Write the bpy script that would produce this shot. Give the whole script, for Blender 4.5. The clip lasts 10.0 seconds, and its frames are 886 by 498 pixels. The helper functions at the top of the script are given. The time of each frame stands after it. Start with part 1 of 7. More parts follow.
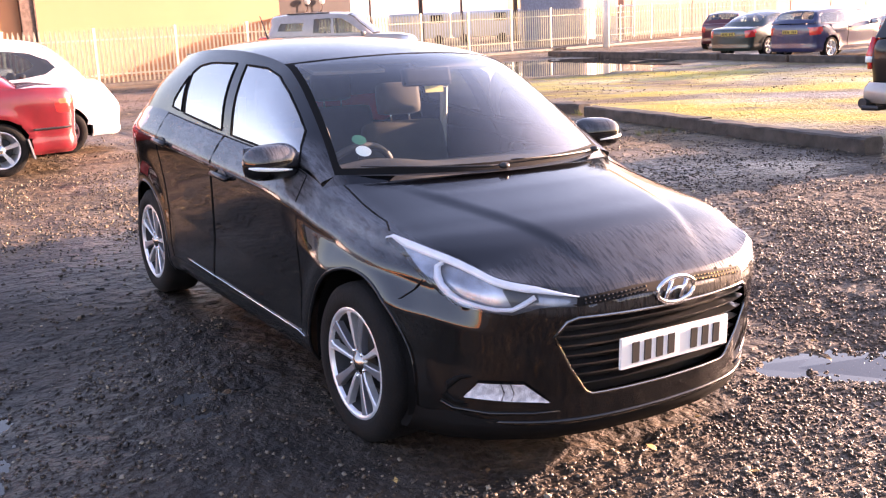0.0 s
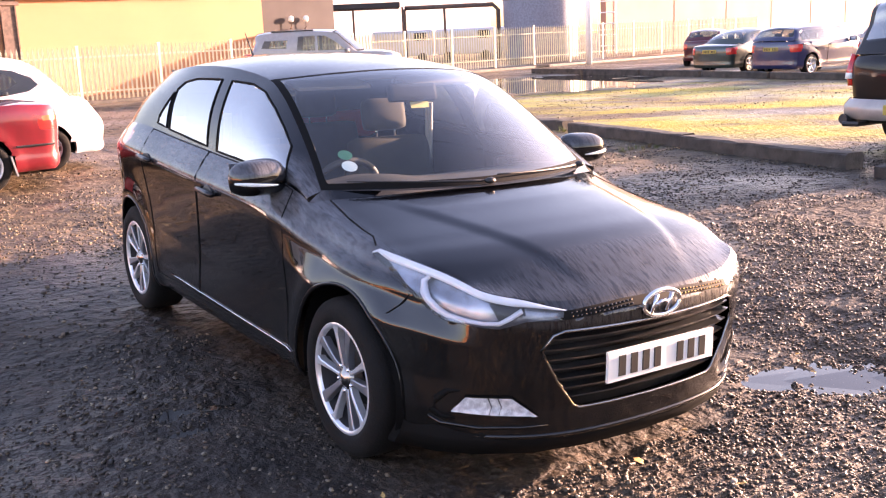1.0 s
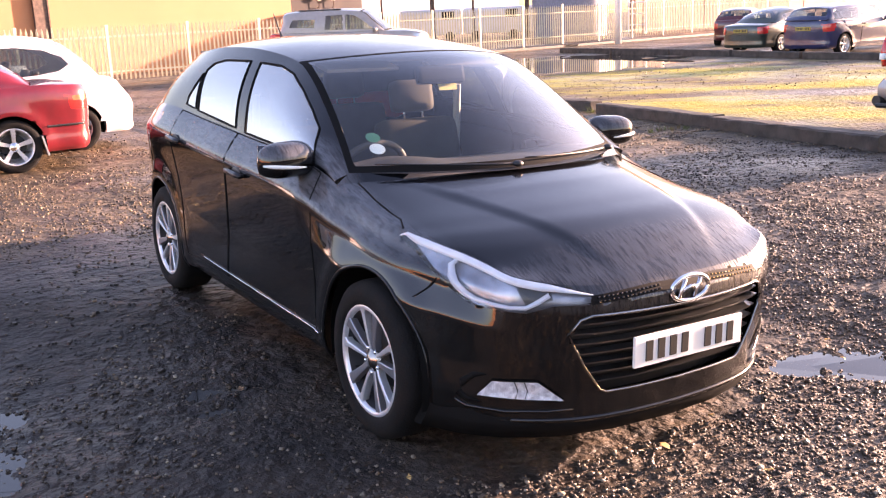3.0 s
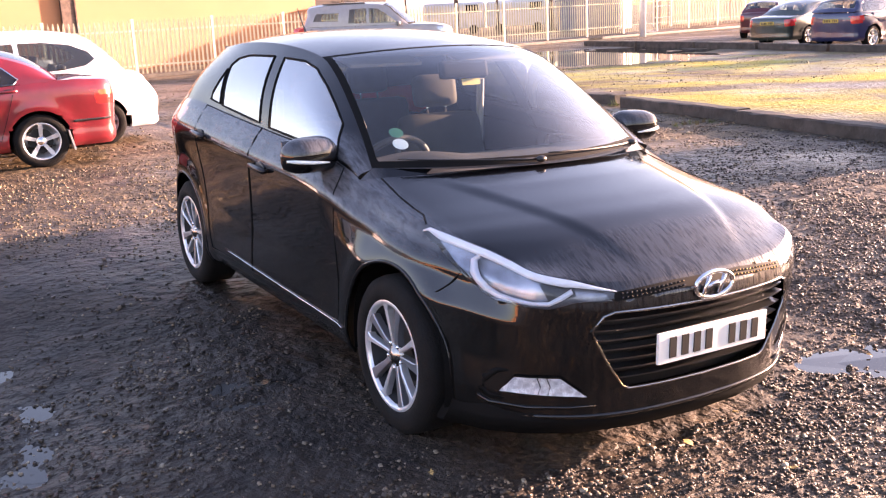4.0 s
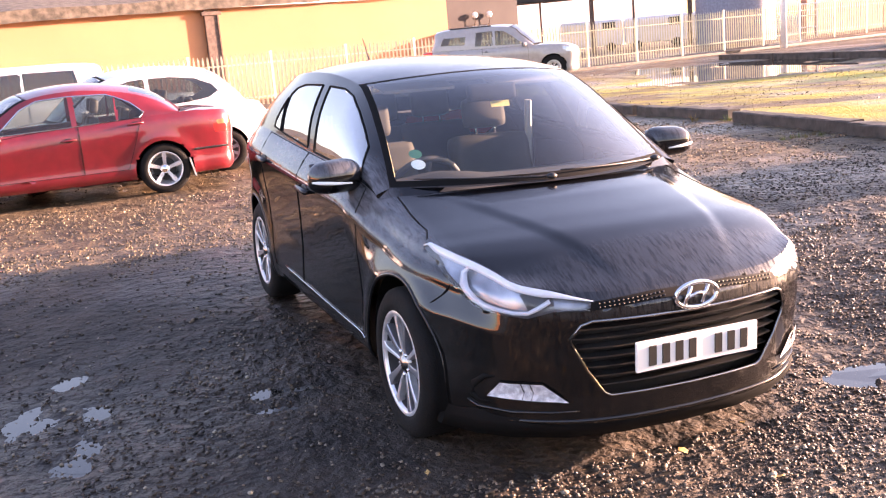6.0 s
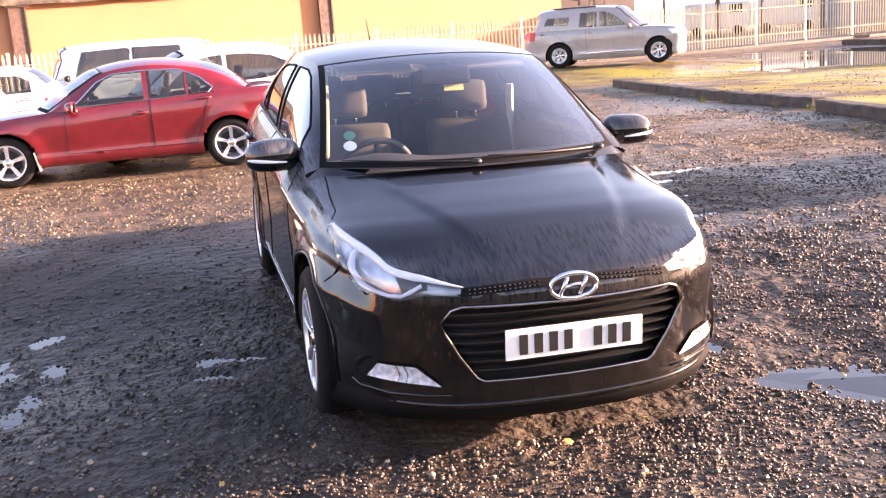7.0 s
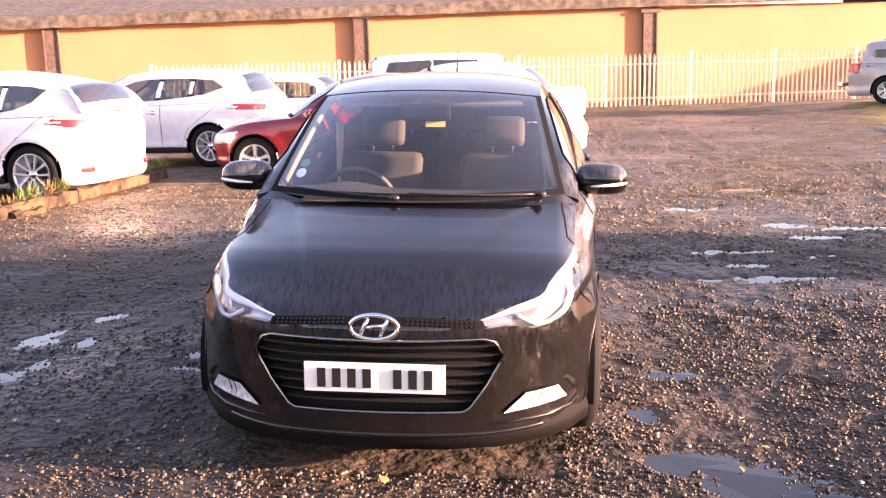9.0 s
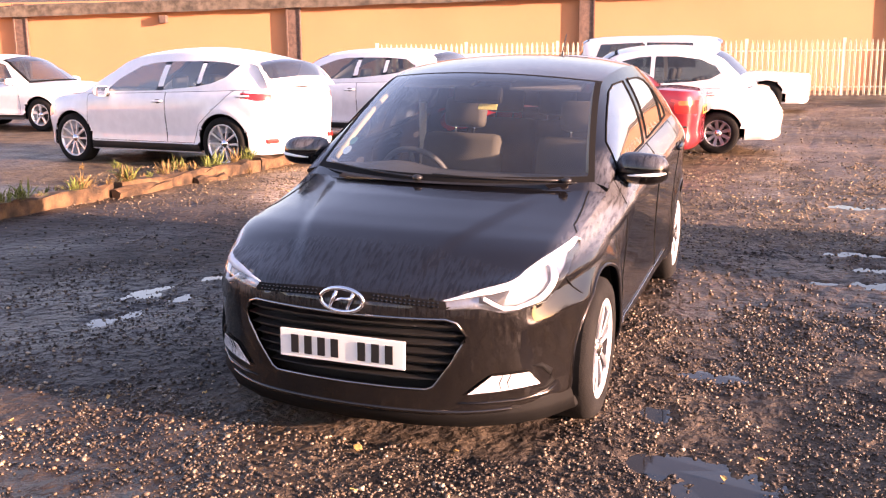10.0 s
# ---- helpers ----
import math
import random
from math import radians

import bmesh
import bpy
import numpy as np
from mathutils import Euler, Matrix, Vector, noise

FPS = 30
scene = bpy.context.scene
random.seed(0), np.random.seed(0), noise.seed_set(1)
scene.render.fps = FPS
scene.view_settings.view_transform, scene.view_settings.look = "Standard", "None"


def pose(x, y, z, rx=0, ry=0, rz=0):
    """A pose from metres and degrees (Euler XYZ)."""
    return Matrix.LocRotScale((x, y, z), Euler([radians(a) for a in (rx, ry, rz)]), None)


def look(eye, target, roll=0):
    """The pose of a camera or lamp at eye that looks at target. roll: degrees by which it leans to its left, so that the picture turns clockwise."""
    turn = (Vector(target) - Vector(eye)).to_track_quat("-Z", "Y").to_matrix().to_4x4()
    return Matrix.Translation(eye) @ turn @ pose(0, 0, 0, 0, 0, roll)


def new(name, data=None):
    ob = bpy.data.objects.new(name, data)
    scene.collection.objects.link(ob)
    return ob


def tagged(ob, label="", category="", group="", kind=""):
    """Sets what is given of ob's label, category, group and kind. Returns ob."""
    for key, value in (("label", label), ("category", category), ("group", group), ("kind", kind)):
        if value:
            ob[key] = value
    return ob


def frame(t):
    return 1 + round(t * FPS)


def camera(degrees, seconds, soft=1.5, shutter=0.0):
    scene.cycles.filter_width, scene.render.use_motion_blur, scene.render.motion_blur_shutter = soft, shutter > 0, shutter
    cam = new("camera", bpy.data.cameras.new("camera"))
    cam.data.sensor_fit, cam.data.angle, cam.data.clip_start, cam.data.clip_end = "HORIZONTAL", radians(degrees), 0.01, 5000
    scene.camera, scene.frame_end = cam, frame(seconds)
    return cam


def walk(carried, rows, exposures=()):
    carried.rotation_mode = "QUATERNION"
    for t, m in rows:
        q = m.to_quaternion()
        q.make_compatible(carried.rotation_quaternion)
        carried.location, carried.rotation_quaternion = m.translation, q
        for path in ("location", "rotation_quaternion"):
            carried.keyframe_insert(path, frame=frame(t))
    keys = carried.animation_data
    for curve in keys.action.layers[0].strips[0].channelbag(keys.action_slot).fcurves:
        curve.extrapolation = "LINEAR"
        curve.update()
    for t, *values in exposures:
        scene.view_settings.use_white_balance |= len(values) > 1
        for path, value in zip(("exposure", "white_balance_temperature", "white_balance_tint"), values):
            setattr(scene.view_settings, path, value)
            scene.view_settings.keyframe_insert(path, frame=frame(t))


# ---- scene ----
EXPOSURE = 2.62
cam = camera(48.5, 10.0, 1.2)
PATH = [
    (0, (-2.422, -4.483, 1.531), (-1.384, -2.834, 1.083), -2.6),
    (0.5, (-2.426, -4.484, 1.53), (-1.37, -2.84, 1.102), -2.6),
    (1, (-2.433, -4.484, 1.524), (-1.363, -2.847, 1.108), -2.6),
    (1.5, (-2.43, -4.481, 1.531), (-1.344, -2.853, 1.116), -2.6),
    (2, (-2.436, -4.478, 1.539), (-1.327, -2.866, 1.123), -1.9),
    (2.5, (-2.431, -4.478, 1.537), (-1.368, -2.837, 1.114), -2.2),
    (3, (-2.435, -4.482, 1.538), (-1.416, -2.822, 1.084), -2.6),
    (4.5, (-2.431, -4.48, 1.547), (-1.461, -2.794, 1.084), -2.7),
    (5, (-2.427, -4.479, 1.542), (-1.454, -2.783, 1.12), -3.0),
    (5.5, (-2.32, -4.602, 1.531), (-1.373, -2.888, 1.124), -3.9),
    (5.7, (-2.227, -4.743, 1.537), (-1.373, -2.979, 1.138), -4.8),
    (7, (-1.243, -5.254, 1.488), (-0.762, -3.36, 1.062), -4.2),
    (7.5, (-0.834, -5.358, 1.467), (-0.557, -3.428, 1.023), -5.8),
    (8, (-0.342, -5.465, 1.506), (-0.197, -3.529, 1.025), -3.1),
    (8.5, (0.132, -5.555, 1.51), (0.123, -3.602, 1.08), -3.0),
    (9, (0.63, -5.516, 1.507), (0.425, -3.559, 1.145), -1.5),
    (9.5, (1.13, -5.504, 1.502), (0.747, -3.579, 1.118), -0.7),
    (10, (1.606, -5.363, 1.498), (0.934, -3.52, 1.108), -0.6),
]
walk(cam, [(t, look(eye, target, roll)) for t, eye, target, roll in PATH], exposures=[
    (0.0, EXPOSURE + 0.06, 8400.0, 45.0), (1.5, EXPOSURE + 0.02, 8400.0, 45.0), (2.5, EXPOSURE - 0.05, 8400.0, 45.0), (3.2, EXPOSURE - 0.05, 8400.0, 45.0), (4.5, EXPOSURE + 0.08, 8400.0, 45.0), (5.5, EXPOSURE + 0.12, 8450.0, 46.0),
    (7.0, EXPOSURE + 0.21, 8450.0, 45.0), (8.5, EXPOSURE + 0.16, 8600.0, 48.0), (9.2, EXPOSURE - 0.04, 8700.0, 50.0), (10.0, EXPOSURE - 0.3, 8700.0, 50.0)])

# ---- light: low winter sun from the car's left side, clear sky ----
SUN_EL, SUN_AZ = radians(8.6), radians(94.5)  # azimuth clockwise from +y
world = bpy.data.worlds.new("sky")
scene.world = world
world.use_nodes = True
sky = world.node_tree.nodes.new("ShaderNodeTexSky")
sky.sky_type, sky.sun_disc = "NISHITA", False
sky.sun_elevation, sky.sun_rotation = SUN_EL, SUN_AZ
sky.air_density, sky.dust_density, sky.ozone_density = 1.0, 1.3, 2.4
world.node_tree.links.new(sky.outputs[0], world.node_tree.nodes["Background"].inputs[0])
world.node_tree.nodes["Background"].inputs[1].default_value = 0.15
sun = new("sun", bpy.data.lights.new("sun", "SUN"))
sun.data.energy, sun.data.angle, sun.data.color = 5.0, radians(0.6), (1.0, 0.85, 0.69)
sun_way = Vector((math.sin(SUN_AZ) * math.cos(SUN_EL), math.cos(SUN_AZ) * math.cos(SUN_EL), math.sin(SUN_EL)))
sun.matrix_world = look(sun_way * 60, (0, 0, 0))


# ---- materials ----
def material(name, colour, rough=0.5, metal=0.0, vary=0.0, scale=8.0, bump=0.0, bump_scale=60.0, coat=0.0, second=None, spec=0.5):
    m = bpy.data.materials.new(name)
    m.use_nodes = True
    nt = m.node_tree
    b = nt.nodes["Principled BSDF"]
    b.inputs["Base Color"].default_value = (*colour, 1)
    b.inputs["Roughness"].default_value = rough
    b.inputs["Metallic"].default_value = metal
    b.inputs["Specular IOR Level"].default_value = spec
    b.inputs["Coat Weight"].default_value = coat
    b.inputs["Coat Roughness"].default_value = 0.04
    co = nt.nodes.new("ShaderNodeTexCoord")
    if vary or second:
        n1 = nt.nodes.new("ShaderNodeTexNoise")
        n1.inputs["Scale"].default_value, n1.inputs["Detail"].default_value = scale, 6
        nt.links.new(co.outputs["Object"], n1.inputs["Vector"])
        ramp = nt.nodes.new("ShaderNodeValToRGB")
        dark = second or tuple(c * (1 - vary) for c in colour)
        lite = colour if second else tuple(min(1, c * (1 + vary)) for c in colour)
        ramp.color_ramp.elements[0].position, ramp.color_ramp.elements[1].position = 0.35, 0.65
        ramp.color_ramp.elements[0].color, ramp.color_ramp.elements[1].color = (*dark, 1), (*lite, 1)
        nt.links.new(n1.outputs[0], ramp.inputs[0])
        nt.links.new(ramp.outputs[0], b.inputs["Base Color"])
    if bump:
        n2 = nt.nodes.new("ShaderNodeTexNoise")
        n2.inputs["Scale"].default_value, n2.inputs["Detail"].default_value = bump_scale, 5
        nt.links.new(co.outputs["Object"], n2.inputs["Vector"])
        bp = nt.nodes.new("ShaderNodeBump")
        bp.inputs["Strength"].default_value, bp.inputs["Distance"].default_value = bump, 0.01
        nt.links.new(n2.outputs[0], bp.inputs["Height"])
        nt.links.new(bp.outputs[0], b.inputs["Normal"])
    return m


def glass(name, tint=(0.8, 0.9, 0.88), rough=0.0, clear=1.0, film=0.0, rise=2.7):
    """Thin pane: clear see-through with a mirror-like sheen that grows to grazing angles."""
    m = bpy.data.materials.new(name)
    m.use_nodes = True
    nt = m.node_tree
    nt.nodes.remove(nt.nodes["Principled BSDF"])
    out = nt.nodes["Material Output"]
    see, sheen, mix, fr, po, ad = (nt.nodes.new("ShaderNode" + k) for k in ("BsdfTransparent", "BsdfGlossy", "MixShader", "LayerWeight", "Math", "Math"))
    see.inputs[0].default_value = (*[c * clear for c in tint], 1)
    sheen.inputs["Roughness"].default_value = rough
    fr.inputs[0].default_value = 0.5
    po.operation, po.inputs[1].default_value = "POWER", rise
    ad.operation, ad.inputs[1].default_value, ad.inputs[2].default_value = "MULTIPLY_ADD", 0.92, 0.06
    nt.links.new(fr.outputs["Facing"], po.inputs[0])
    nt.links.new(po.outputs[0], ad.inputs[0])
    nt.links.new(ad.outputs[0], mix.inputs[0])
    nt.links.new(see.outputs[0], mix.inputs[1])
    nt.links.new(sheen.outputs[0], mix.inputs[2])
    if film:  # thin film of road dirt that catches the sun
        dirt, over, ns = (nt.nodes.new("ShaderNode" + k) for k in ("BsdfDiffuse", "MixShader", "TexNoise"))
        dirt.inputs[0].default_value = (0.7, 0.7, 0.7, 1)
        ns.inputs["Scale"].default_value, ns.inputs["Detail"].default_value = 5.0, 5.0
        amt = nt.nodes.new("ShaderNodeMath")
        amt.operation, amt.inputs[1].default_value = "MULTIPLY", film * 2
        nt.links.new(ns.outputs[0], amt.inputs[0])
        nt.links.new(amt.outputs[0], over.inputs[0])
        nt.links.new(mix.outputs[0], over.inputs[1])
        nt.links.new(dirt.outputs[0], over.inputs[2])
        nt.links.new(over.outputs[0], out.inputs[0])
    else:
        nt.links.new(mix.outputs[0], out.inputs[0])
    return m


def wet_paint(name, colour):
    """Gloss paint: dew lies in fine beads on what faces up, runs have washed it off in streaks. The dew's pale and
    bluish tones also hold sky reflections.
    """
    m = bpy.data.materials.new(name)
    m.use_nodes = True
    nt = m.node_tree
    b = nt.nodes["Principled BSDF"]
    b.inputs["Roughness"].default_value, b.inputs["Specular IOR Level"].default_value = 0.5, 0.0
    b.inputs["Coat Weight"].default_value, b.inputs["Coat IOR"].default_value = 1.0, 1.56
    N, L = nt.nodes.new, nt.links.new
    co, geo, sep = N("ShaderNodeTexCoord"), N("ShaderNodeNewGeometry"), N("ShaderNodeSeparateXYZ")
    L(geo.outputs["Normal"], sep.inputs[0])
    beads, fine, runs, mask, mapping = N("ShaderNodeTexVoronoi"), N("ShaderNodeTexNoise"), N("ShaderNodeTexNoise"), N("ShaderNodeTexNoise"), N("ShaderNodeMapping")
    beads.inputs["Scale"].default_value = 120
    fine.inputs["Scale"].default_value, fine.inputs["Detail"].default_value = 420, 2
    runs.inputs["Scale"].default_value, runs.inputs["Detail"].default_value = 95, 3
    mask.inputs["Scale"].default_value, mask.inputs["Detail"].default_value = 3.4, 5
    mapping.inputs["Scale"].default_value = (1, 0.16, 0.14)
    for node in (beads, fine, mask, mapping):
        L(co.outputs["Object"], node.inputs["Vector"])
    L(mapping.outputs[0], runs.inputs["Vector"])

    def span(src, a, c, lo=0.0, hi=1.0):
        r = N("ShaderNodeMapRange")
        r.inputs["From Min"].default_value, r.inputs["From Max"].default_value = a, c
        r.inputs["To Min"].default_value, r.inputs["To Max"].default_value = lo, hi
        L(src, r.inputs["Value"])
        return r.outputs[0]

    def mul(p, q):
        t = N("ShaderNodeMath")
        t.operation = "MULTIPLY"
        L(p, t.inputs[0])
        L(q, t.inputs[1])
        return t.outputs[0]

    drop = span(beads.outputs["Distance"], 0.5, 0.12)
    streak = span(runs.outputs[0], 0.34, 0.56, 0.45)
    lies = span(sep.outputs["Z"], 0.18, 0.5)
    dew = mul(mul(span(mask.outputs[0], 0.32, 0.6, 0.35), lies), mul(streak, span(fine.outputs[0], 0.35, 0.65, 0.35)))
    # bluish tone on upward faces puts the blue sky's reflection into the colour
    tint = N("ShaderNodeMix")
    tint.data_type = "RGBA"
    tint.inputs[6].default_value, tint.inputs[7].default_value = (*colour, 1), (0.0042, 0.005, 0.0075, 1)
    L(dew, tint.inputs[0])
    # heavier dew on roof and window shoulders; its pale tone also holds sky reflection
    high, dew_sky = N("ShaderNodeSeparateXYZ"), N("ShaderNodeMix")
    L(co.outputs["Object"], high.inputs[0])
    dew_sky.data_type = "RGBA"
    dew_sky.inputs[7].default_value = (0.13, 0.135, 0.15, 1)
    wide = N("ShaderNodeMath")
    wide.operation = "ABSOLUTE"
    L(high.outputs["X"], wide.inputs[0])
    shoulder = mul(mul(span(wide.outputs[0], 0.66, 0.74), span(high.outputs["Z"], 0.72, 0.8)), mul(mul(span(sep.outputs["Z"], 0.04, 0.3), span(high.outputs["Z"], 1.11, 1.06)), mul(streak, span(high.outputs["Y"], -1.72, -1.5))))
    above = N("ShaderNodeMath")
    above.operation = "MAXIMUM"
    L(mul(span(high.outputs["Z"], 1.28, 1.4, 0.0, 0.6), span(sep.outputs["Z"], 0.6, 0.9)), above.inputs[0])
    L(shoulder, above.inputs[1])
    L(mul(mul(above.outputs[0], span(mask.outputs[0], 0.3, 0.6, 0.45)), span(fine.outputs[0], 0.35, 0.6, 0.4)), dew_sky.inputs[0])
    L(tint.outputs[2], dew_sky.inputs[6])
    # road film in upright runs on the bumpers and lower doors
    foot, dirty = N("ShaderNodeSeparateXYZ"), N("ShaderNodeMix")
    L(co.outputs["Object"], foot.inputs[0])
    dirty.data_type = "RGBA"
    dirty.inputs[7].default_value = (0.009, 0.0076, 0.0064, 1)
    L(mul(span(foot.outputs["Z"], 0.74, 0.56), mul(span(runs.outputs[0], 0.36, 0.6, 0.3), span(mask.outputs[0], 0.3, 0.6, 0.4))), dirty.inputs[0])
    L(dew_sky.outputs[2], dirty.inputs[6])
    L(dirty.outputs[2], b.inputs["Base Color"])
    low, grime = N("ShaderNodeSeparateXYZ"), N("ShaderNodeMath")
    L(co.outputs["Object"], low.inputs[0])
    grime.operation = "ADD"
    L(span(dew, 0.0, 1.0, 0.04, 0.1), grime.inputs[0])
    L(mul(span(low.outputs["Z"], 0.62, 0.34), span(mask.outputs[0], 0.3, 0.6, 0.05, 0.12)), grime.inputs[1])
    L(grime.outputs[0], b.inputs["Coat Roughness"])
    # beads stand thick on the nose, where the runs end: they scatter the light
    place = N("ShaderNodeSeparateXYZ")
    L(co.outputs["Object"], place.inputs[0])
    thick = mul(mul(span(place.outputs["Y"], -1.79, -1.9), span(place.outputs["Z"], 0.6, 0.64)), mul(span(runs.outputs[0], 0.36, 0.57), span(fine.outputs[0], 0.3, 0.6, 0.15, 0.42)))
    both = N("ShaderNodeMath")
    both.operation = "MAXIMUM"
    L(mul(dew, span(dew, 0.0, 1.0, 0.012, 0.012)), both.inputs[0])
    L(thick, both.inputs[1])
    L(both.outputs[0], b.inputs["Specular IOR Level"])
    L(span(thick, 0.0, 0.3, 0.5, 0.34), b.inputs["Roughness"])
    b1, b2 = N("ShaderNodeBump"), N("ShaderNodeBump")
    b1.inputs["Strength"].default_value, b1.inputs["Distance"].default_value = 0.13, 0.002
    b2.inputs["Strength"].default_value, b2.inputs["Distance"].default_value = 0.022, 0.004
    L(mul(mul(drop, span(mask.outputs[0], 0.38, 0.6)), span(sep.outputs["Z"], 0.05, 0.5, 0.06)), b1.inputs["Height"])
    L(runs.outputs[0], b2.inputs["Height"])
    L(b2.outputs[0], b1.inputs["Normal"])
    L(b1.outputs[0], b.inputs["Coat Normal"])
    return m


M = dict(
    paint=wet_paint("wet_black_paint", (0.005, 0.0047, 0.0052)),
    red=material("red_paint", (0.19, 0.01, 0.016), 0.3, vary=0.1, coat=1.0),
    white=material("white_paint", (0.8, 0.8, 0.82), 0.3, vary=0.04, coat=1.0),
    silver=material("silver_paint", (0.33, 0.305, 0.295), 0.32, 0.15, vary=0.06, coat=1.0),
    blue=material("blue_paint", (0.014, 0.022, 0.075), 0.3, vary=0.1, coat=1.0),
    green=material("dark_green_paint", (0.02, 0.035, 0.03), 0.3, vary=0.1, coat=1.0),
    black=material("black_plastic", (0.012, 0.012, 0.013), 0.45, vary=0.2, bump=0.1, bump_scale=300),
    gloss=material("gloss_black", (0.006, 0.006, 0.007), 0.12),
    rubber=material("tyre_rubber", (0.006, 0.0058, 0.0058), 0.85, spec=0.25, vary=0.3, bump=0.3, bump_scale=120),
    alloy=material("machined_alloy", (0.74, 0.75, 0.78), 0.3, 0.6, vary=0.08, scale=30),
    dark_alloy=material("dark_alloy", (0.025, 0.025, 0.028), 0.6, 0.0),
    chrome=material("chrome", (0.86, 0.87, 0.9), 0.1, 1.0),
    reflector=material("lamp_reflector", (0.75, 0.78, 0.84), 0.2, 0.6, vary=0.25, scale=26),
    lamp_strip=material("lamp_light_guide", (0.66, 0.7, 0.76), 0.25, vary=0.06, scale=20),
    tail=material("red_lamp", (0.62, 0.03, 0.025), 0.15, coat=1.0),
    amber=material("amber_lamp", (0.55, 0.1, 0.025), 0.2, coat=1.0),
    plate=material("white_plate", (0.82, 0.82, 0.78), 0.4),
    yellow_plate=material("yellow_plate", (0.42, 0.3, 0.06), 0.4),
    ink=material("plate_characters", (0.01, 0.01, 0.01), 0.5),
    seat=material("cream_seat_fabric", (0.06, 0.053, 0.042), 0.85, vary=0.12, bump=0.12, bump_scale=160),
    trim_in=material("dark_cabin_plastic", (0.035, 0.035, 0.037), 0.6, bump=0.1, bump_scale=200),
    cabin_in=material("grey_cabin_lining", (0.16, 0.15, 0.14), 0.8),
    sticker_w=material("white_sticker", (0.8, 0.85, 0.83), 0.5),
    sticker_g=material("green_sticker", (0.03, 0.22, 0.13), 0.5),
    label_y=material("yellow_label", (0.75, 0.62, 0.2), 0.5),
    screen=glass("windscreen_glass", (0.8, 0.86, 0.84), film=0.009, rise=2.35),
    window=glass("window_glass", (0.22, 0.26, 0.26), film=0.02, rise=0.85),
    lens=glass("lamp_lens", (0.97, 0.98, 1.0), film=0.02),
    fog_chrome=material("fog_lamp_reflector", (0.74, 0.76, 0.8), 0.35, 0.1, vary=0.3, scale=45),
    fog_lens=glass("fog_lamp_lens", (0.97, 0.98, 1.0), film=0.01),
    slot=material("matt_black_slot", (0.006, 0.006, 0.006), 0.7, spec=0.1),
    slat=material("satin_black_slat", (0.02, 0.02, 0.02), 0.3, coat=1.0),
    car_glass=glass("car_window_glass", (0.5, 0.56, 0.54), film=0.02, rise=2.1),
    tinted=glass("tinted_car_window", (0.3, 0.345, 0.34), film=0.02, rise=1.5),
    lamp_inside=material("dark_lamp_inside", (0.27, 0.29, 0.33), 0.25, 0.6, vary=0.45, scale=9),
    dark_chrome=material("dark_chrome", (0.3, 0.29, 0.28), 0.2, 1.0),
    grey_alloy=material("grey_alloy", (0.28, 0.29, 0.32), 0.35, 0.7),
    steel_disc=material("brake_steel", (0.1, 0.095, 0.09), 0.45, 0.8),
    belt=material("seat_belt_webbing", (0.5, 0.48, 0.44), 0.8),
    paint_plain=material("black_paint_dry", (0.008, 0.008, 0.009), 0.3, coat=0.6, spec=0.1),
    dark_red=material("dark_red_paint", (0.09, 0.008, 0.012), 0.3, coat=1.0),
    grey_wall=material("pale_grey_cladding", (0.68, 0.62, 0.6), 0.85, vary=0.08, scale=0.3),
    brick=material("dull_brick", (0.12, 0.075, 0.055), 0.9, vary=0.3, scale=2),
    pillar=material("pale_pillar_trim", (0.22, 0.2, 0.12), 0.7),
    leaf_litter=material("dry_leaf", (0.5, 0.3, 0.1), 0.7, vary=0.3),
    timber=material("wet_timber", (0.05, 0.041, 0.034), 0.7, vary=0.5, scale=5, bump=0.8, bump_scale=30),
    # the low sun's orange is put into this weathered timber's colour
    timber_orange=material("weathered_timber_sun_tone", (0.07, 0.038, 0.018), 0.9, vary=0.8, scale=6, bump=1.0, bump_scale=30),
    steel=material("galvanised_steel", (0.62, 0.57, 0.43), 0.55, 0.0, vary=0.12, scale=3),
    wall=material("buff_cladding", (0.5, 0.222, 0.115), 0.8, vary=0.05, scale=0.4, bump=0.1, bump_scale=20),
    column=material("brown_steel", (0.12, 0.075, 0.06), 0.7, vary=0.3),
    roof=material("lichened_roof_sheet", (0.1, 0.08, 0.062), 0.85, vary=0.5, scale=4, bump=0.6, bump_scale=12),
    earth=material("earth_bank", (0.5, 0.3, 0.17), 0.95, vary=0.15, scale=1.5, bump=0.25, bump_scale=12),
    dark_wall=material("dark_shed_cladding", (0.045, 0.036, 0.036), 0.8, vary=0.2, scale=0.5),
    tank=material("blue_grey_tank", (0.2, 0.2, 0.25), 0.6, vary=0.15),
    pale_wall=material("pinkish_cladding", (0.36, 0.2, 0.155), 0.85, vary=0.1, scale=0.3),
    water=material("puddle_water", (0.02, 0.018, 0.016), 0.03, bump=0.02, bump_scale=6),
    leaf=material("weed_leaf", (0.12, 0.15, 0.03), 0.7, vary=0.4),
    dry=material("dry_weed", (0.2, 0.125, 0.045), 0.8, vary=0.3),
)


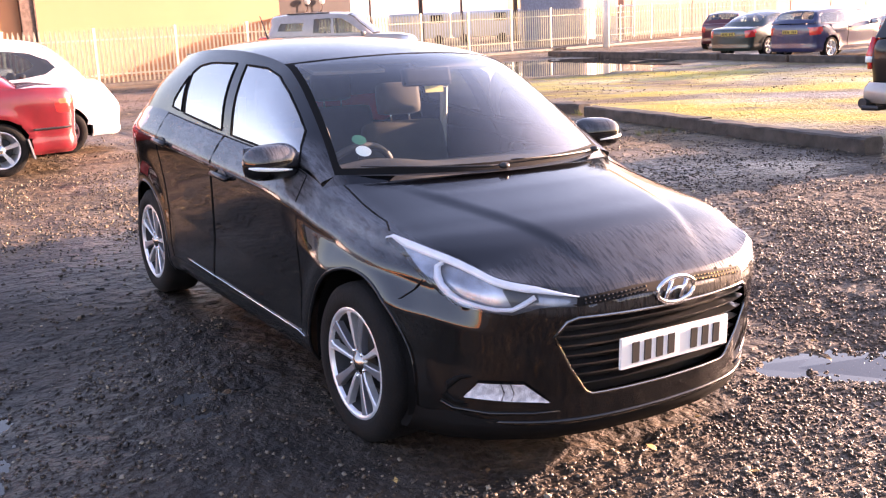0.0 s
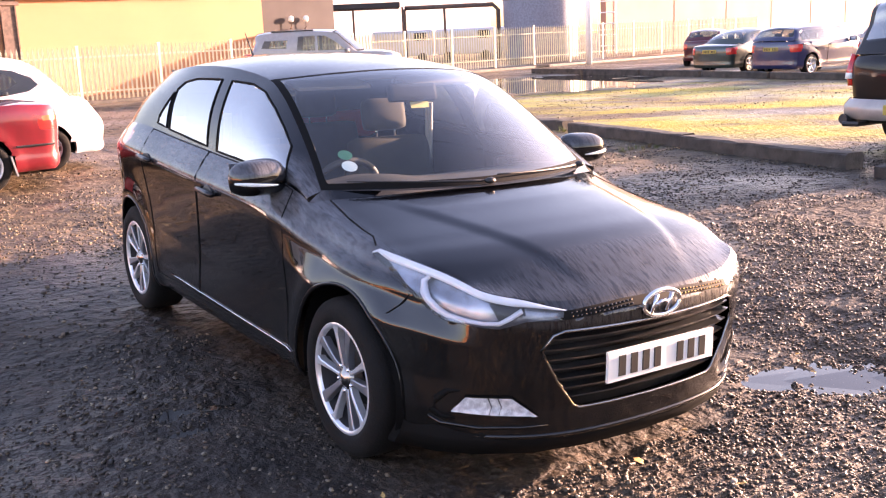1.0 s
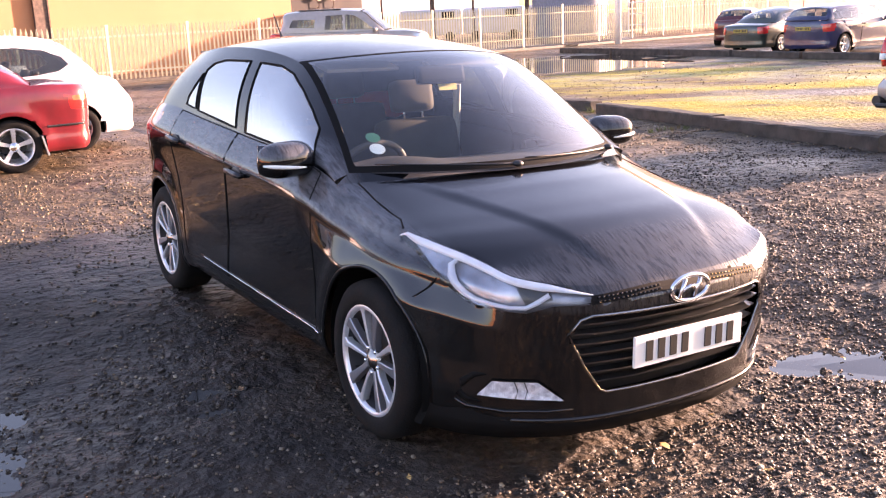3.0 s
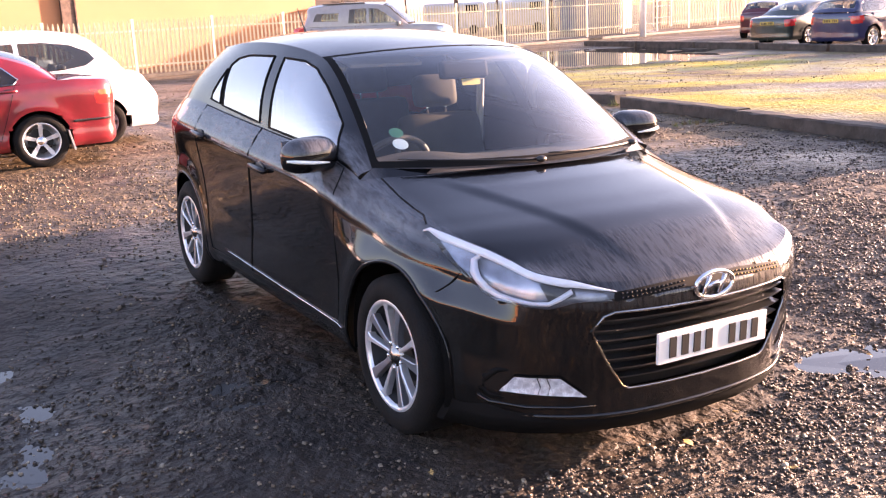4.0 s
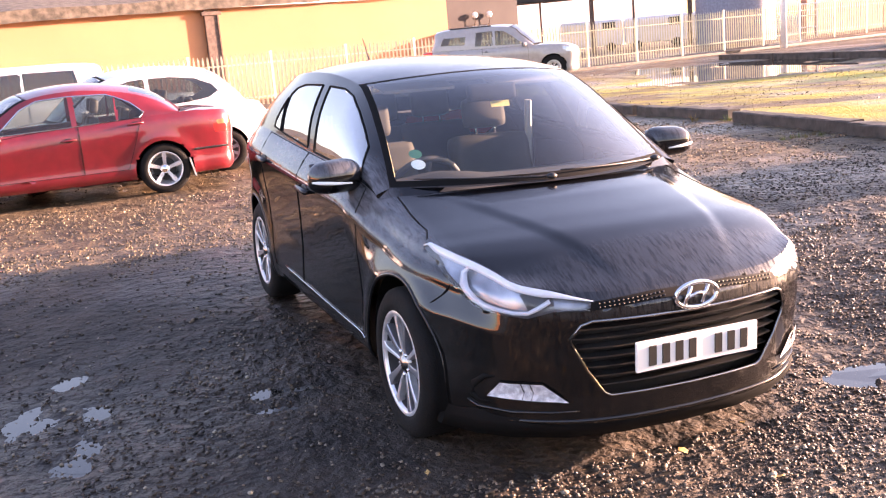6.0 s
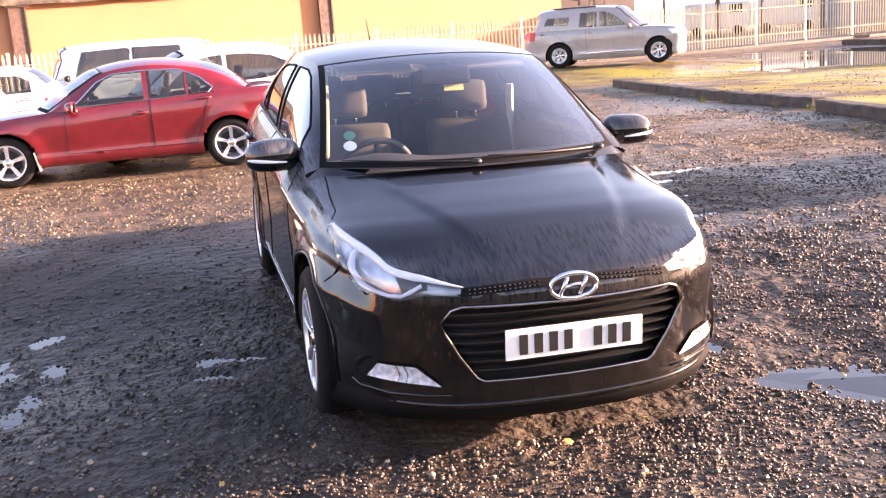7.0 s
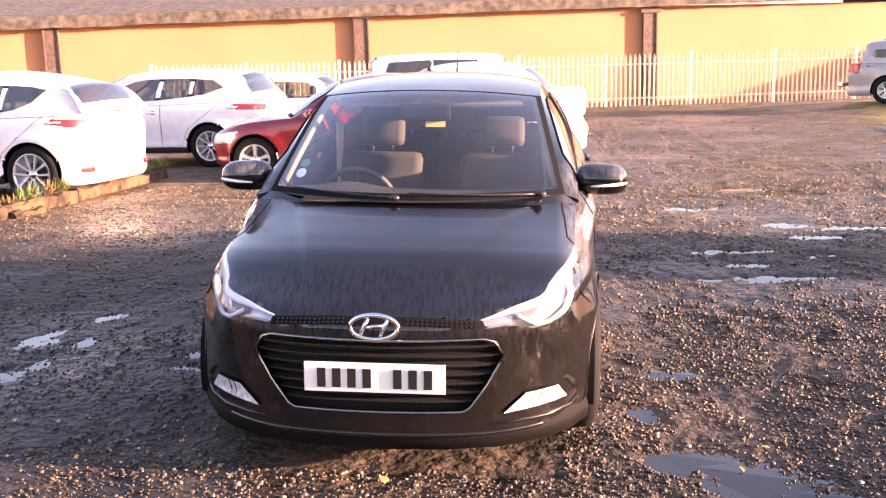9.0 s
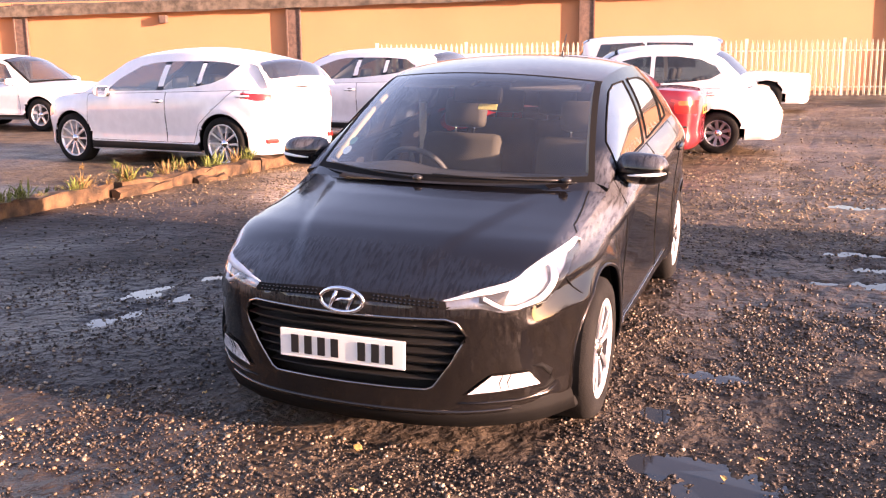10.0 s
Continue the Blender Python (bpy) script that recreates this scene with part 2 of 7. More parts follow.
def ground_material():
    """Wet crushed stone and mud: dark damp fines, paler stones, mossy and stained areas, car shade put into the colour.
    """
    m = bpy.data.materials.new("wet_gravel")
    m.use_nodes = True
    nt = m.node_tree
    b = nt.nodes["Principled BSDF"]
    N, L = nt.nodes.new, nt.links.new
    b.inputs["Specular IOR Level"].default_value = 0.3
    co = N("ShaderNodeTexCoord")
    big, mid, cell = N("ShaderNodeTexNoise"), N("ShaderNodeTexNoise"), N("ShaderNodeTexVoronoi")
    for node, sc in ((big, 0.35), (mid, 3.0), (cell, 48.0)):
        node.inputs["Scale"].default_value = sc
        L(co.outputs["Object"], node.inputs["Vector"])
    big.inputs["Detail"].default_value = mid.inputs["Detail"].default_value = 6
    r1 = N("ShaderNodeValToRGB")
    r1.color_ramp.elements[0].color, r1.color_ramp.elements[1].color = (0.017, 0.0135, 0.012, 1), (0.095, 0.0745, 0.056, 1)
    r1.color_ramp.elements[0].position, r1.color_ramp.elements[1].position = 0.3, 0.7
    L(mid.outputs[0], r1.inputs[0])
    mx = N("ShaderNodeMix")
    mx.data_type, mx.blend_type = "RGBA", "MULTIPLY"
    mx.inputs[0].default_value = 0.8
    r2 = N("ShaderNodeValToRGB")
    r2.color_ramp.elements[0].color, r2.color_ramp.elements[1].color = (0.45, 0.43, 0.42, 1), (1.6, 1.5, 1.4, 1)
    L(cell.outputs["Color"], r2.inputs[0])
    L(r1.outputs[0], mx.inputs[6])
    L(r2.outputs[0], mx.inputs[7])
    # moss: yellow-green film past the timber edging
    sep, mossn = N("ShaderNodeSeparateXYZ"), N("ShaderNodeTexNoise")
    mossn.inputs["Scale"].default_value, mossn.inputs["Detail"].default_value = 0.55, 8
    mossn.inputs["Roughness"].default_value = 0.65
    L(co.outputs["Object"], sep.inputs[0])
    way = N("ShaderNodeMapping")
    way.vector_type = "TEXTURE"
    way.inputs["Rotation"].default_value, way.inputs["Scale"].default_value = (0, 0, radians(135)), (2.4, 1.0, 1)
    L(co.outputs["Object"], way.inputs["Vector"])
    L(way.outputs[0], mossn.inputs["Vector"])
    def ramp_between(src, a, c):
        r = N("ShaderNodeMapRange")
        r.inputs["From Min"].default_value, r.inputs["From Max"].default_value = a, c
        L(src, r.inputs["Value"])
        return r.outputs[0]
    def times(p, q):
        t = N("ShaderNodeMath")
        t.operation = "MULTIPLY"
        L(p, t.inputs[0])
        L(q, t.inputs[1])
        return t.outputs[0]
    mask = times(times(ramp_between(sep.outputs["X"], 7.6, 9.2), ramp_between(sep.outputs["Y"], 26.0, 19.0)), times(ramp_between(sep.outputs["X"], 22.0, 17.0), ramp_between(mossn.outputs[0], 0.44, 0.57)))
    mx2 = N("ShaderNodeMix")
    mx2.data_type = "RGBA"
    mx2.inputs[7].default_value = (0.32, 0.28, 0.03, 1)
    # trodden mud without stones: darker, smoother, with the car's shade in its colour
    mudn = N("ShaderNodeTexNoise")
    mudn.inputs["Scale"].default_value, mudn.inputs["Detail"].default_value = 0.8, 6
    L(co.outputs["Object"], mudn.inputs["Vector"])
    mud_and_shade = times(times(ramp_between(sep.outputs["X"], -6.2, -4.6), ramp_between(sep.outputs["X"], -0.1, -0.9)), times(times(ramp_between(sep.outputs["Y"], -3.6, -2.4), ramp_between(sep.outputs["Y"], 3.6, 2.4)), ramp_between(mudn.outputs[0], 0.25, 0.4)))
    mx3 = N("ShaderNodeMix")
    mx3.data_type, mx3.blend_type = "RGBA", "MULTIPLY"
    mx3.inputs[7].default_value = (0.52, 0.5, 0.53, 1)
    L(mud_and_shade, mx3.inputs[0])
    # drier, paler grit further up the yard
    dry, mx4 = times(ramp_between(sep.outputs["Y"], 2.4, 4.2), ramp_between(mudn.outputs[0], 0.2, 0.5)), N("ShaderNodeMix")
    mx4.data_type, mx4.blend_type = "RGBA", "MULTIPLY"
    mx4.inputs[7].default_value = (1.95, 1.8, 1.45, 1)
    L(dry, mx4.inputs[0])
    L(mx.outputs[2], mx4.inputs[6])
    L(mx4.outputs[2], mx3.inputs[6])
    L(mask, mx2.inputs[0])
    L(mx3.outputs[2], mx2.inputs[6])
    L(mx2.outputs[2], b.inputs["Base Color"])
    r3 = N("ShaderNodeValToRGB")
    r3.color_ramp.elements[0].color, r3.color_ramp.elements[1].color = (0.3, 0.3, 0.3, 1), (0.7, 0.7, 0.7, 1)
    r3.color_ramp.elements[0].position, r3.color_ramp.elements[1].position = 0.38, 0.6
    L(big.outputs[0], r3.inputs[0])
    L(r3.outputs[0], b.inputs["Roughness"])
    bp = N("ShaderNodeBump")
    bp.inputs["Strength"].default_value, bp.inputs["Distance"].default_value = 0.4, 0.008
    L(cell.outputs["Distance"], bp.inputs["Height"])
    bp2 = N("ShaderNodeBump")
    bp2.inputs["Strength"].default_value, bp2.inputs["Distance"].default_value = 0.4, 0.04
    L(mid.outputs[0], bp2.inputs["Height"])
    L(bp.outputs[0], bp2.inputs["Normal"])
    clod, bp3 = N("ShaderNodeTexNoise"), N("ShaderNodeBump")
    clod.inputs["Scale"].default_value, clod.inputs["Detail"].default_value = 13.0, 8
    L(co.outputs["Object"], clod.inputs["Vector"])
    bp3.inputs["Strength"].default_value, bp3.inputs["Distance"].default_value = 1.0, 0.065
    L(clod.outputs[0], bp3.inputs["Height"])
    L(bp2.outputs[0], bp3.inputs["Normal"])
    L(bp3.outputs[0], b.inputs["Normal"])
    return m


M["ground"] = ground_material()


def stone_material():
    m = material("crushed_stone", (0.2, 0.15, 0.12), 0.62, bump=0.5, bump_scale=120)
    nt = m.node_tree
    N, L = nt.nodes.new, nt.links.new
    geo, ramp, co, patch, mix = N("ShaderNodeNewGeometry"), N("ShaderNodeValToRGB"), N("ShaderNodeTexCoord"), N("ShaderNodeTexNoise"), N("ShaderNodeMix")
    e = ramp.color_ramp.elements
    e[0].color, e[1].color = (0.02, 0.0165, 0.014, 1), (0.33, 0.285, 0.225, 1)
    e.new(0.55).color = (0.06, 0.045, 0.034, 1)
    e.new(0.85).color = (0.14, 0.103, 0.074, 1)
    L(geo.outputs["Random Per Island"], ramp.inputs[0])
    patch.inputs["Scale"].default_value, patch.inputs["Detail"].default_value = 1.7, 6
    L(co.outputs["Object"], patch.inputs["Vector"])
    tone = N("ShaderNodeValToRGB")
    tone.color_ramp.elements[0].position, tone.color_ramp.elements[1].position = 0.36, 0.62
    tone.color_ramp.elements[0].color, tone.color_ramp.elements[1].color = (0.45, 0.44, 0.46, 1), (1.25, 1.2, 1.1, 1)
    L(patch.outputs[0], tone.inputs[0])
    mix.data_type, mix.blend_type = "RGBA", "MULTIPLY"
    mix.inputs[0].default_value = 1.0
    L(ramp.outputs[0], mix.inputs[6])
    L(tone.outputs[0], mix.inputs[7])
    place, far, dry = N("ShaderNodeSeparateXYZ"), N("ShaderNodeMapRange"), N("ShaderNodeMix")
    L(co.outputs["Object"], place.inputs[0])
    far.inputs["From Min"].default_value, far.inputs["From Max"].default_value = 2.4, 4.2
    L(place.outputs["Y"], far.inputs["Value"])
    dry.data_type, dry.blend_type = "RGBA", "MULTIPLY"
    dry.inputs[7].default_value = (1.55, 1.48, 1.2, 1)
    L(far.outputs[0], dry.inputs[0])
    L(mix.outputs[2], dry.inputs[6])
    L(dry.outputs[2], nt.nodes["Principled BSDF"].inputs["Base Color"])
    wet, rnd, times = N("ShaderNodeMapRange"), N("ShaderNodeMath"), N("ShaderNodeMath")
    times.operation, times.inputs[1].default_value = "MULTIPLY", 7.31
    rnd.operation = "FRACT"
    L(geo.outputs["Random Per Island"], times.inputs[0])
    L(times.outputs[0], rnd.inputs[0])
    wet.inputs["To Min"].default_value, wet.inputs["To Max"].default_value = 0.34, 0.75
    L(rnd.outputs[0], wet.inputs["Value"])
    L(wet.outputs[0], nt.nodes["Principled BSDF"].inputs["Roughness"])
    return m


M["stone"] = stone_material()


# ---- mesh helpers ----
def mesh_object(name, verts, faces, mat, parent=None, label="", smooth=False):
    me = bpy.data.meshes.new(name)
    me.from_pydata([tuple(map(float, v)) for v in verts], [], [tuple(int(i) for i in f) for f in faces])
    if smooth:
        me.polygons.foreach_set("use_smooth", [True] * len(me.polygons))
    me.materials.append(mat)
    ob = new(name, me)
    ob.parent = parent
    if label:
        tagged(ob, label)
    return ob


def part(name, bm, mat, parent=None, label="", smooth=False):
    me = bpy.data.meshes.new(name)
    if smooth:
        for f in bm.faces:
            f.smooth = True
    bm.to_mesh(me)
    bm.free()
    me.materials.append(mat)
    ob = new(name, me)
    ob.parent = parent
    if label:
        tagged(ob, label)
    return ob


def box(bm, size, m=Matrix(), bevel=0.0):
    vs = bmesh.ops.create_cube(bm, size=1.0)["verts"]
    bmesh.ops.transform(bm, matrix=m @ Matrix.Diagonal((*size, 1)), verts=vs)
    if bevel:
        es = list({e for v in vs for e in v.link_edges})
        bmesh.ops.bevel(bm, geom=es, offset=bevel, segments=2, affect="EDGES", profile=0.6)
    return bm


def box_part(name, size, m, mat, parent=None, label="", bevel=0.0):
    return part(name, box(bmesh.new(), size, m, bevel), mat, parent, label)


def tube(bm, pts, r, n=8, closed=False):
    """A tube of radius r (one, or one for each point) along pts."""
    pts = [Vector(p) for p in pts]
    rings = []
    for i, p in enumerate(pts):
        a = pts[i - 1] if i or closed else p
        b = pts[(i + 1) % len(pts)] if i < len(pts) - 1 or closed else p
        d = (b - a).normalized()
        u = d.cross(Vector((0, 0, 1)))
        u = (u if u.length > 0.05 else d.cross(Vector((1, 0, 0)))).normalized()
        w = d.cross(u)
        rr = r[i] if isinstance(r, (list, tuple)) else r
        rings.append([bm.verts.new(p + (u * math.cos(k * 2 * math.pi / n) + w * math.sin(k * 2 * math.pi / n)) * rr) for k in range(n)])
    span = len(rings) if closed else len(rings) - 1
    for i in range(span):
        a, b = rings[i], rings[(i + 1) % len(rings)]
        for k in range(n):
            bm.faces.new((a[k], a[(k + 1) % n], b[(k + 1) % n], b[k]))
    if not closed:
        bm.faces.new(rings[0][::-1])
        bm.faces.new(rings[-1])
    return bm


def lathe(bm, profile, axis_m, n=40):
    """Turn a profile of (radius, height) about the local x axis."""
    rings = []
    for r, h in profile:
        rings.append([bm.verts.new(axis_m @ Vector((h, r * math.cos(2 * math.pi * k / n), r * math.sin(2 * math.pi * k / n)))) for k in range(n)])
    for a, b in zip(rings, rings[1:]):
        for k in range(n):
            bm.faces.new((a[k], a[(k + 1) % n], b[(k + 1) % n], b[k]))
    return bm


def spline(table, samples=400):
    """A smooth curve through the rows of table, as an array that np.interp can read along its own length."""
    p = np.array(table, float)
    q = np.vstack([2 * p[0] - p[1], p, 2 * p[-1] - p[-2]])
    out = []
    per = max(2, samples // (len(p) - 1))
    for i in range(len(p) - 1):
        a, b, c, d = q[i:i + 4]
        t = np.linspace(0, 1, per, endpoint=False)[:, None]
        out.append(0.5 * (2 * b + (c - a) * t + (2 * a - 5 * b + 4 * c - d) * t**2 + (3 * b - a - 3 * c + d) * t**3))
    out.append(p[-1:])
    return np.vstack(out)


def along(curve, s):
    """Points at the share s (0 to 1) of a curve's length."""
    seg = np.r_[0, np.cumsum(np.linalg.norm(np.diff(curve, axis=0), axis=1))]
    s = np.asarray(s) * seg[-1]
    return np.stack([np.interp(s, seg, curve[:, k]) for k in range(curve.shape[1])], -1)


def inside(poly, q):
    x, y = q[..., 0], q[..., 1]
    res = np.zeros(x.shape, bool)
    for (x0, y0), (x1, y1) in zip(poly, np.roll(poly, -1, axis=0)):
        hit = (y0 > y) != (y1 > y)
        with np.errstate(divide="ignore", invalid="ignore"):
            res ^= hit & (x < (x1 - x0) * (y - y0) / (y1 - y0) + x0)
    return res


def nearest(poly, q):
    best, where = np.full(q.shape[:-1], 1e9), np.zeros(q.shape)
    for a, b in zip(poly, np.roll(poly, -1, axis=0)):
        ab = b - a
        t = np.clip(((q - a) @ ab) / max(ab @ ab, 1e-12), 0, 1)[..., None]
        c = a + t * ab
        d = np.linalg.norm(q - c, axis=-1)
        better = d < best
        best[better], where[better] = d[better], c[better]
    return best, where


def sheet(fn, a, b, regions):
    """A fine grid over fn(A, B) -> points, cut clean along the outlines of the regions (name, map to the plane, outline).
    Gives the points and, for each region and for "rest", its faces."""
    A, B = np.meshgrid(a, b, indexing="ij")
    da, db = (a[-1] - a[0]) / (len(a) - 1), (b[-1] - b[0]) / (len(b) - 1)
    stuck = np.zeros(A.shape, bool)
    for _, flat, poly in regions:
        poly = np.array(poly, float)
        q = flat(A, B, fn(A, B))
        qa, qb = flat(A + da / 4, B, fn(A + da / 4, B)) - q, flat(A, B + db / 4, fn(A, B + db / 4)) - q
        step = 4 * np.minimum(np.linalg.norm(qa, axis=-1), np.linalg.norm(qb, axis=-1))
        dist, _ = nearest(poly, q)
        near = (dist < 0.6 * step) & ~stuck
        for _ in range(2):
            q = flat(A, B, fn(A, B))
            qa, qb = (flat(A + da / 4, B, fn(A + da / 4, B)) - q) * 4 / da, (flat(A, B + db / 4, fn(A, B + db / 4)) - q) * 4 / db
            _, c = nearest(poly, q)
            w = c - q
            det = qa[..., 0] * qb[..., 1] - qa[..., 1] * qb[..., 0]
            det = np.where(np.abs(det) < 1e-9, 1e-9, det)
            ma = (w[..., 0] * qb[..., 1] - w[..., 1] * qb[..., 0]) / det
            mb = (qa[..., 0] * w[..., 1] - qa[..., 1] * w[..., 0]) / det
            A = np.where(near, np.clip(A + np.clip(ma, -da, da), a[0], a[-1]), A)
            B = np.where(near, np.clip(B + np.clip(mb, -db, db), min(b[0], b[-1]), max(b[0], b[-1])), B)
        stuck |= near
    P = fn(A, B)
    na, nb = A.shape
    idx = np.arange(na * nb).reshape(na, nb)
    quads = np.stack([idx[:-1, :-1], idx[1:, :-1], idx[1:, 1:], idx[:-1, 1:]], -1).reshape(-1, 4)
    st = stuck.ravel()
    both = st[quads].sum(1) >= 2
    da_, db_ = A.ravel(), B.ravel()
    gap = np.full((2, len(quads)), 1e9)
    for _, flat, poly in regions:
        for k, (i, j) in enumerate(((0, 2), (1, 3))):
            ma, mb = (da_[quads[:, i]] + da_[quads[:, j]]) / 2, (db_[quads[:, i]] + db_[quads[:, j]]) / 2
            gap[k] = np.minimum(gap[k], nearest(np.array(poly, float), flat(ma, mb, fn(ma, mb)))[0])
    split02, split13 = both & (gap[0] <= gap[1]), both & (gap[0] > gap[1])
    plain = ~(split02 | split13)
    faces = [list(f) for f in quads[plain]]
    for f in quads[split02]:
        faces += [[f[0], f[1], f[2]], [f[0], f[2], f[3]]]
    for f in quads[split13]:
        faces += [[f[0], f[1], f[3]], [f[1], f[2], f[3]]]
    flatA, flatB, pts = A.ravel(), B.ravel(), P.reshape(-1, 3)
    cA = np.array([flatA[f].mean() for f in faces])
    cB = np.array([flatB[f].mean() for f in faces])
    cP = np.array([pts[f].mean(0) for f in faces])
    owner = np.full(len(faces), "rest", dtype=object)
    for name, flat, poly in regions:
        owner[inside(np.array(poly, float), flat(cA, cB, cP)) & (owner == "rest")] = name
    groups = {}
    for f, o in zip(faces, owner):
        groups.setdefault(o, []).append(f)
    return pts, groups


def compact(pts, faces):
    used = sorted({i for f in faces for i in f})
    back = {v: k for k, v in enumerate(used)}
    return pts[used], [[back[i] for i in f] for f in faces]


def sheet_part(name, pts, faces, mat, parent, label="", push=0.0, mirror=False):
    v, f = compact(pts, faces)
    mid = np.array([0, pts[:, 1].mean() * 0.0, 0.6])
    turn = 0.0
    for q in f[:: max(1, len(f) // 60)]:
        n = np.cross(v[q[1]] - v[q[0]], v[q[2]] - v[q[0]])
        turn += float(n @ (v[q].mean(0) - mid))
    if turn < 0:
        f = [q[::-1] for q in f]
    ob = mesh_object(name, v, f, mat, parent, label, True)
    return ob


# ---- cars: a body wrapped round a plan outline, with lofted bonnet, screens and roof ----
class Shell:
    """Surfaces of one car body, front towards -y, on the ground at z = 0."""

    def __init__(self, outline, top, rail, screen_base, roof_front, roof_rear, rear_base, sill=0.2, inset=None, axles=(-1.285, 1.285), wheel=0.31, arch=0.345, flare=0.012, marks=(4, 8), bonnet_bulge=0.05, front_inset=None):
        half = spline(outline, 600)
        self.contour = np.vstack([half[::-1][:-1] * [-1, 1], half])  # from the rear round the right side and the front to the left, and back
        seg = np.r_[0, np.cumsum(np.linalg.norm(np.diff(self.contour, axis=0), axis=1))]
        # a = 0 at the front centre, negative on the right side (x < 0)
        mid = len(half) - 1
        self.a = seg - seg[mid]
        self.contour[:, 0] = np.r_[-half[::-1][:-1, 0], half[:, 0]]
        self.top_table, self.sill = np.array(top, float), sill
        self.axles, self.arch, self.wheel, self.flare = axles, arch, wheel, flare
        self.inset = np.array(inset or [(0, 0.07), (0.06, 0.03), (0.16, 0.018), (0.3, 0.026), (0.5, 0.012), (0.68, 0.0), (0.82, 0.004), (0.92, 0.018), (1, 0.05)])
        self.rail = spline(rail, 600)
        self.screen_base, self.roof_front, self.roof_rear, self.rear_base = screen_base, roof_front, roof_rear, rear_base
        per = max(2, 600 // (len(rail) - 1))
        way = np.r_[0, np.cumsum(np.linalg.norm(np.diff(self.rail, axis=0), axis=1))]
        self.marks = [way[min(k * per, len(way) - 1)] / way[-1] for k in marks]
        self.bulge, self.crease = bonnet_bulge, 0.0
        self.front = np.array(front_inset, float) if front_inset else None

    def plan(self, a):
        x, y = np.interp(a, self.a, self.contour[:, 0]), np.interp(a, self.a, self.contour[:, 1])
        e = 0.02
        tx = np.interp(a + e, self.a, self.contour[:, 0]) - np.interp(a - e, self.a, self.contour[:, 0])
        ty = np.interp(a + e, self.a, self.contour[:, 1]) - np.interp(a - e, self.a, self.contour[:, 1])
        n = np.hypot(tx, ty) + 1e-9
        return x, y, ty / n, -tx / n  # outward normal for a path that runs right side, front, left side

    def ztop(self, a):
        _, y, _, _ = self.plan(a)
        return np.interp(y, self.smooth_top[:, 0], self.smooth_top[:, 1])

    @property
    def smooth_top(self):
        if not hasattr(self, "_top"):
            self._top = spline(self.top_table, 300)
        return self._top

    def wrap(self, A, B):
        """A: way round the outline; B: 0 at the sill, 1 at the shoulder."""
        x, y, nx, ny = self.plan(A)
        zt = self.ztop(A)
        z = self.sill + (zt - self.sill) * B
        d = np.interp(B, self.smooth_inset[:, 0], self.smooth_inset[:, 1])
        if self.front is not None:  # the nose has a profile of its own, which turns into that of the sides
            k = np.clip((-0.7 - y) / 0.4, 0, 1)
            d = d + k * np.interp(B, [0.655, 0.7, 0.8, 0.9, 1.0], [0.0, 0.012, 0.041, 0.045, 0.018])
            w = np.clip((np.abs(nx) - 0.6) / 0.32, 0, 1) + (y > 0)
            w = np.clip(w, 0, 1) ** 2 * (3 - 2 * np.clip(w, 0, 1))
            d = w * d + (1 - w) * np.interp(B, self.front[:, 0], self.front[:, 1])
        for ax in self.axles:
            r = np.hypot(y - ax, z - self.wheel)
            d = d - self.flare * np.exp(-(((r - self.arch - 0.02) / 0.07) ** 2)) * (np.abs(nx) > 0.5)
        return np.stack([x - nx * d, y - ny * d, z], -1)

    def on_side(self, y, z, sgn, lift=0.0):
        """A point of the body side at the length y and height z."""
        aa = np.linspace(0.3, self.a[-1] - 0.2, 900)
        _, yy, _, _ = self.plan(aa)
        return self.on_wrap(sgn * np.interp(y, yy, aa), z, lift)

    def on_wrap(self, a, z, lift=0.0):
        a = np.array(float(a))
        b = (z - self.sill) / (float(self.ztop(a)) - self.sill)
        _, _, nx, ny = self.plan(a)
        return Vector(self.wrap(a, np.array(b))) + Vector((float(nx), float(ny), 0)) * lift

    @property
    def smooth_inset(self):
        if not hasattr(self, "_inset"):
            self._inset = self.inset if self.front is not None else spline(self.inset, 200)
        return self._inset

    def edge(self, y):
        """The shoulder on the left side (x > 0), at the lengths y."""
        aa = np.linspace(0, self.a[-1], 1500)
        p = self.wrap(aa, np.ones_like(aa))
        keep = np.abs(self.plan(aa)[0]) > 0
        return np.stack([np.interp(y, p[keep, 1], p[keep, k]) for k in range(3)], -1)

    def arc(self, end, mid, v):
        """A bow across the car from -x to x: the point end at v = 1, mid (y, z) at v = 0."""
        v = np.asarray(v)
        return np.stack([end[..., 0] * v, mid[0] + (end[..., 1] - mid[0]) * v**2, mid[1] + (end[..., 2] - mid[1]) * v**2], -1)


def coons(c0, c1, side):
    """A patch between the bows c0(v) and c1(v), whose left edge is side(u); the right edge mirrors it."""
    def fn(U, V):
        S = side(U)
        flip = np.array([-1.0, 1, 1])
        t = (V[..., None] + 1) / 2
        k0, k1 = c0(V), c1(V)
        e1 = S
        e0 = S * flip
        p00, p01 = c0(np.full_like(V, -1.0)), c0(np.full_like(V, 1.0))
        p10, p11 = c1(np.full_like(V, -1.0)), c1(np.full_like(V, 1.0))
        u = U[..., None]
        return (1 - u) * k0 + u * k1 + (1 - t) * e0 + t * e1 - ((1 - u) * (1 - t) * p00 + (1 - u) * t * p01 + u * (1 - t) * p10 + u * t * p11)
    return fn


def sub(curve, s0, s1):
    return lambda u: along(curve, s0 + (s1 - s0) * u)


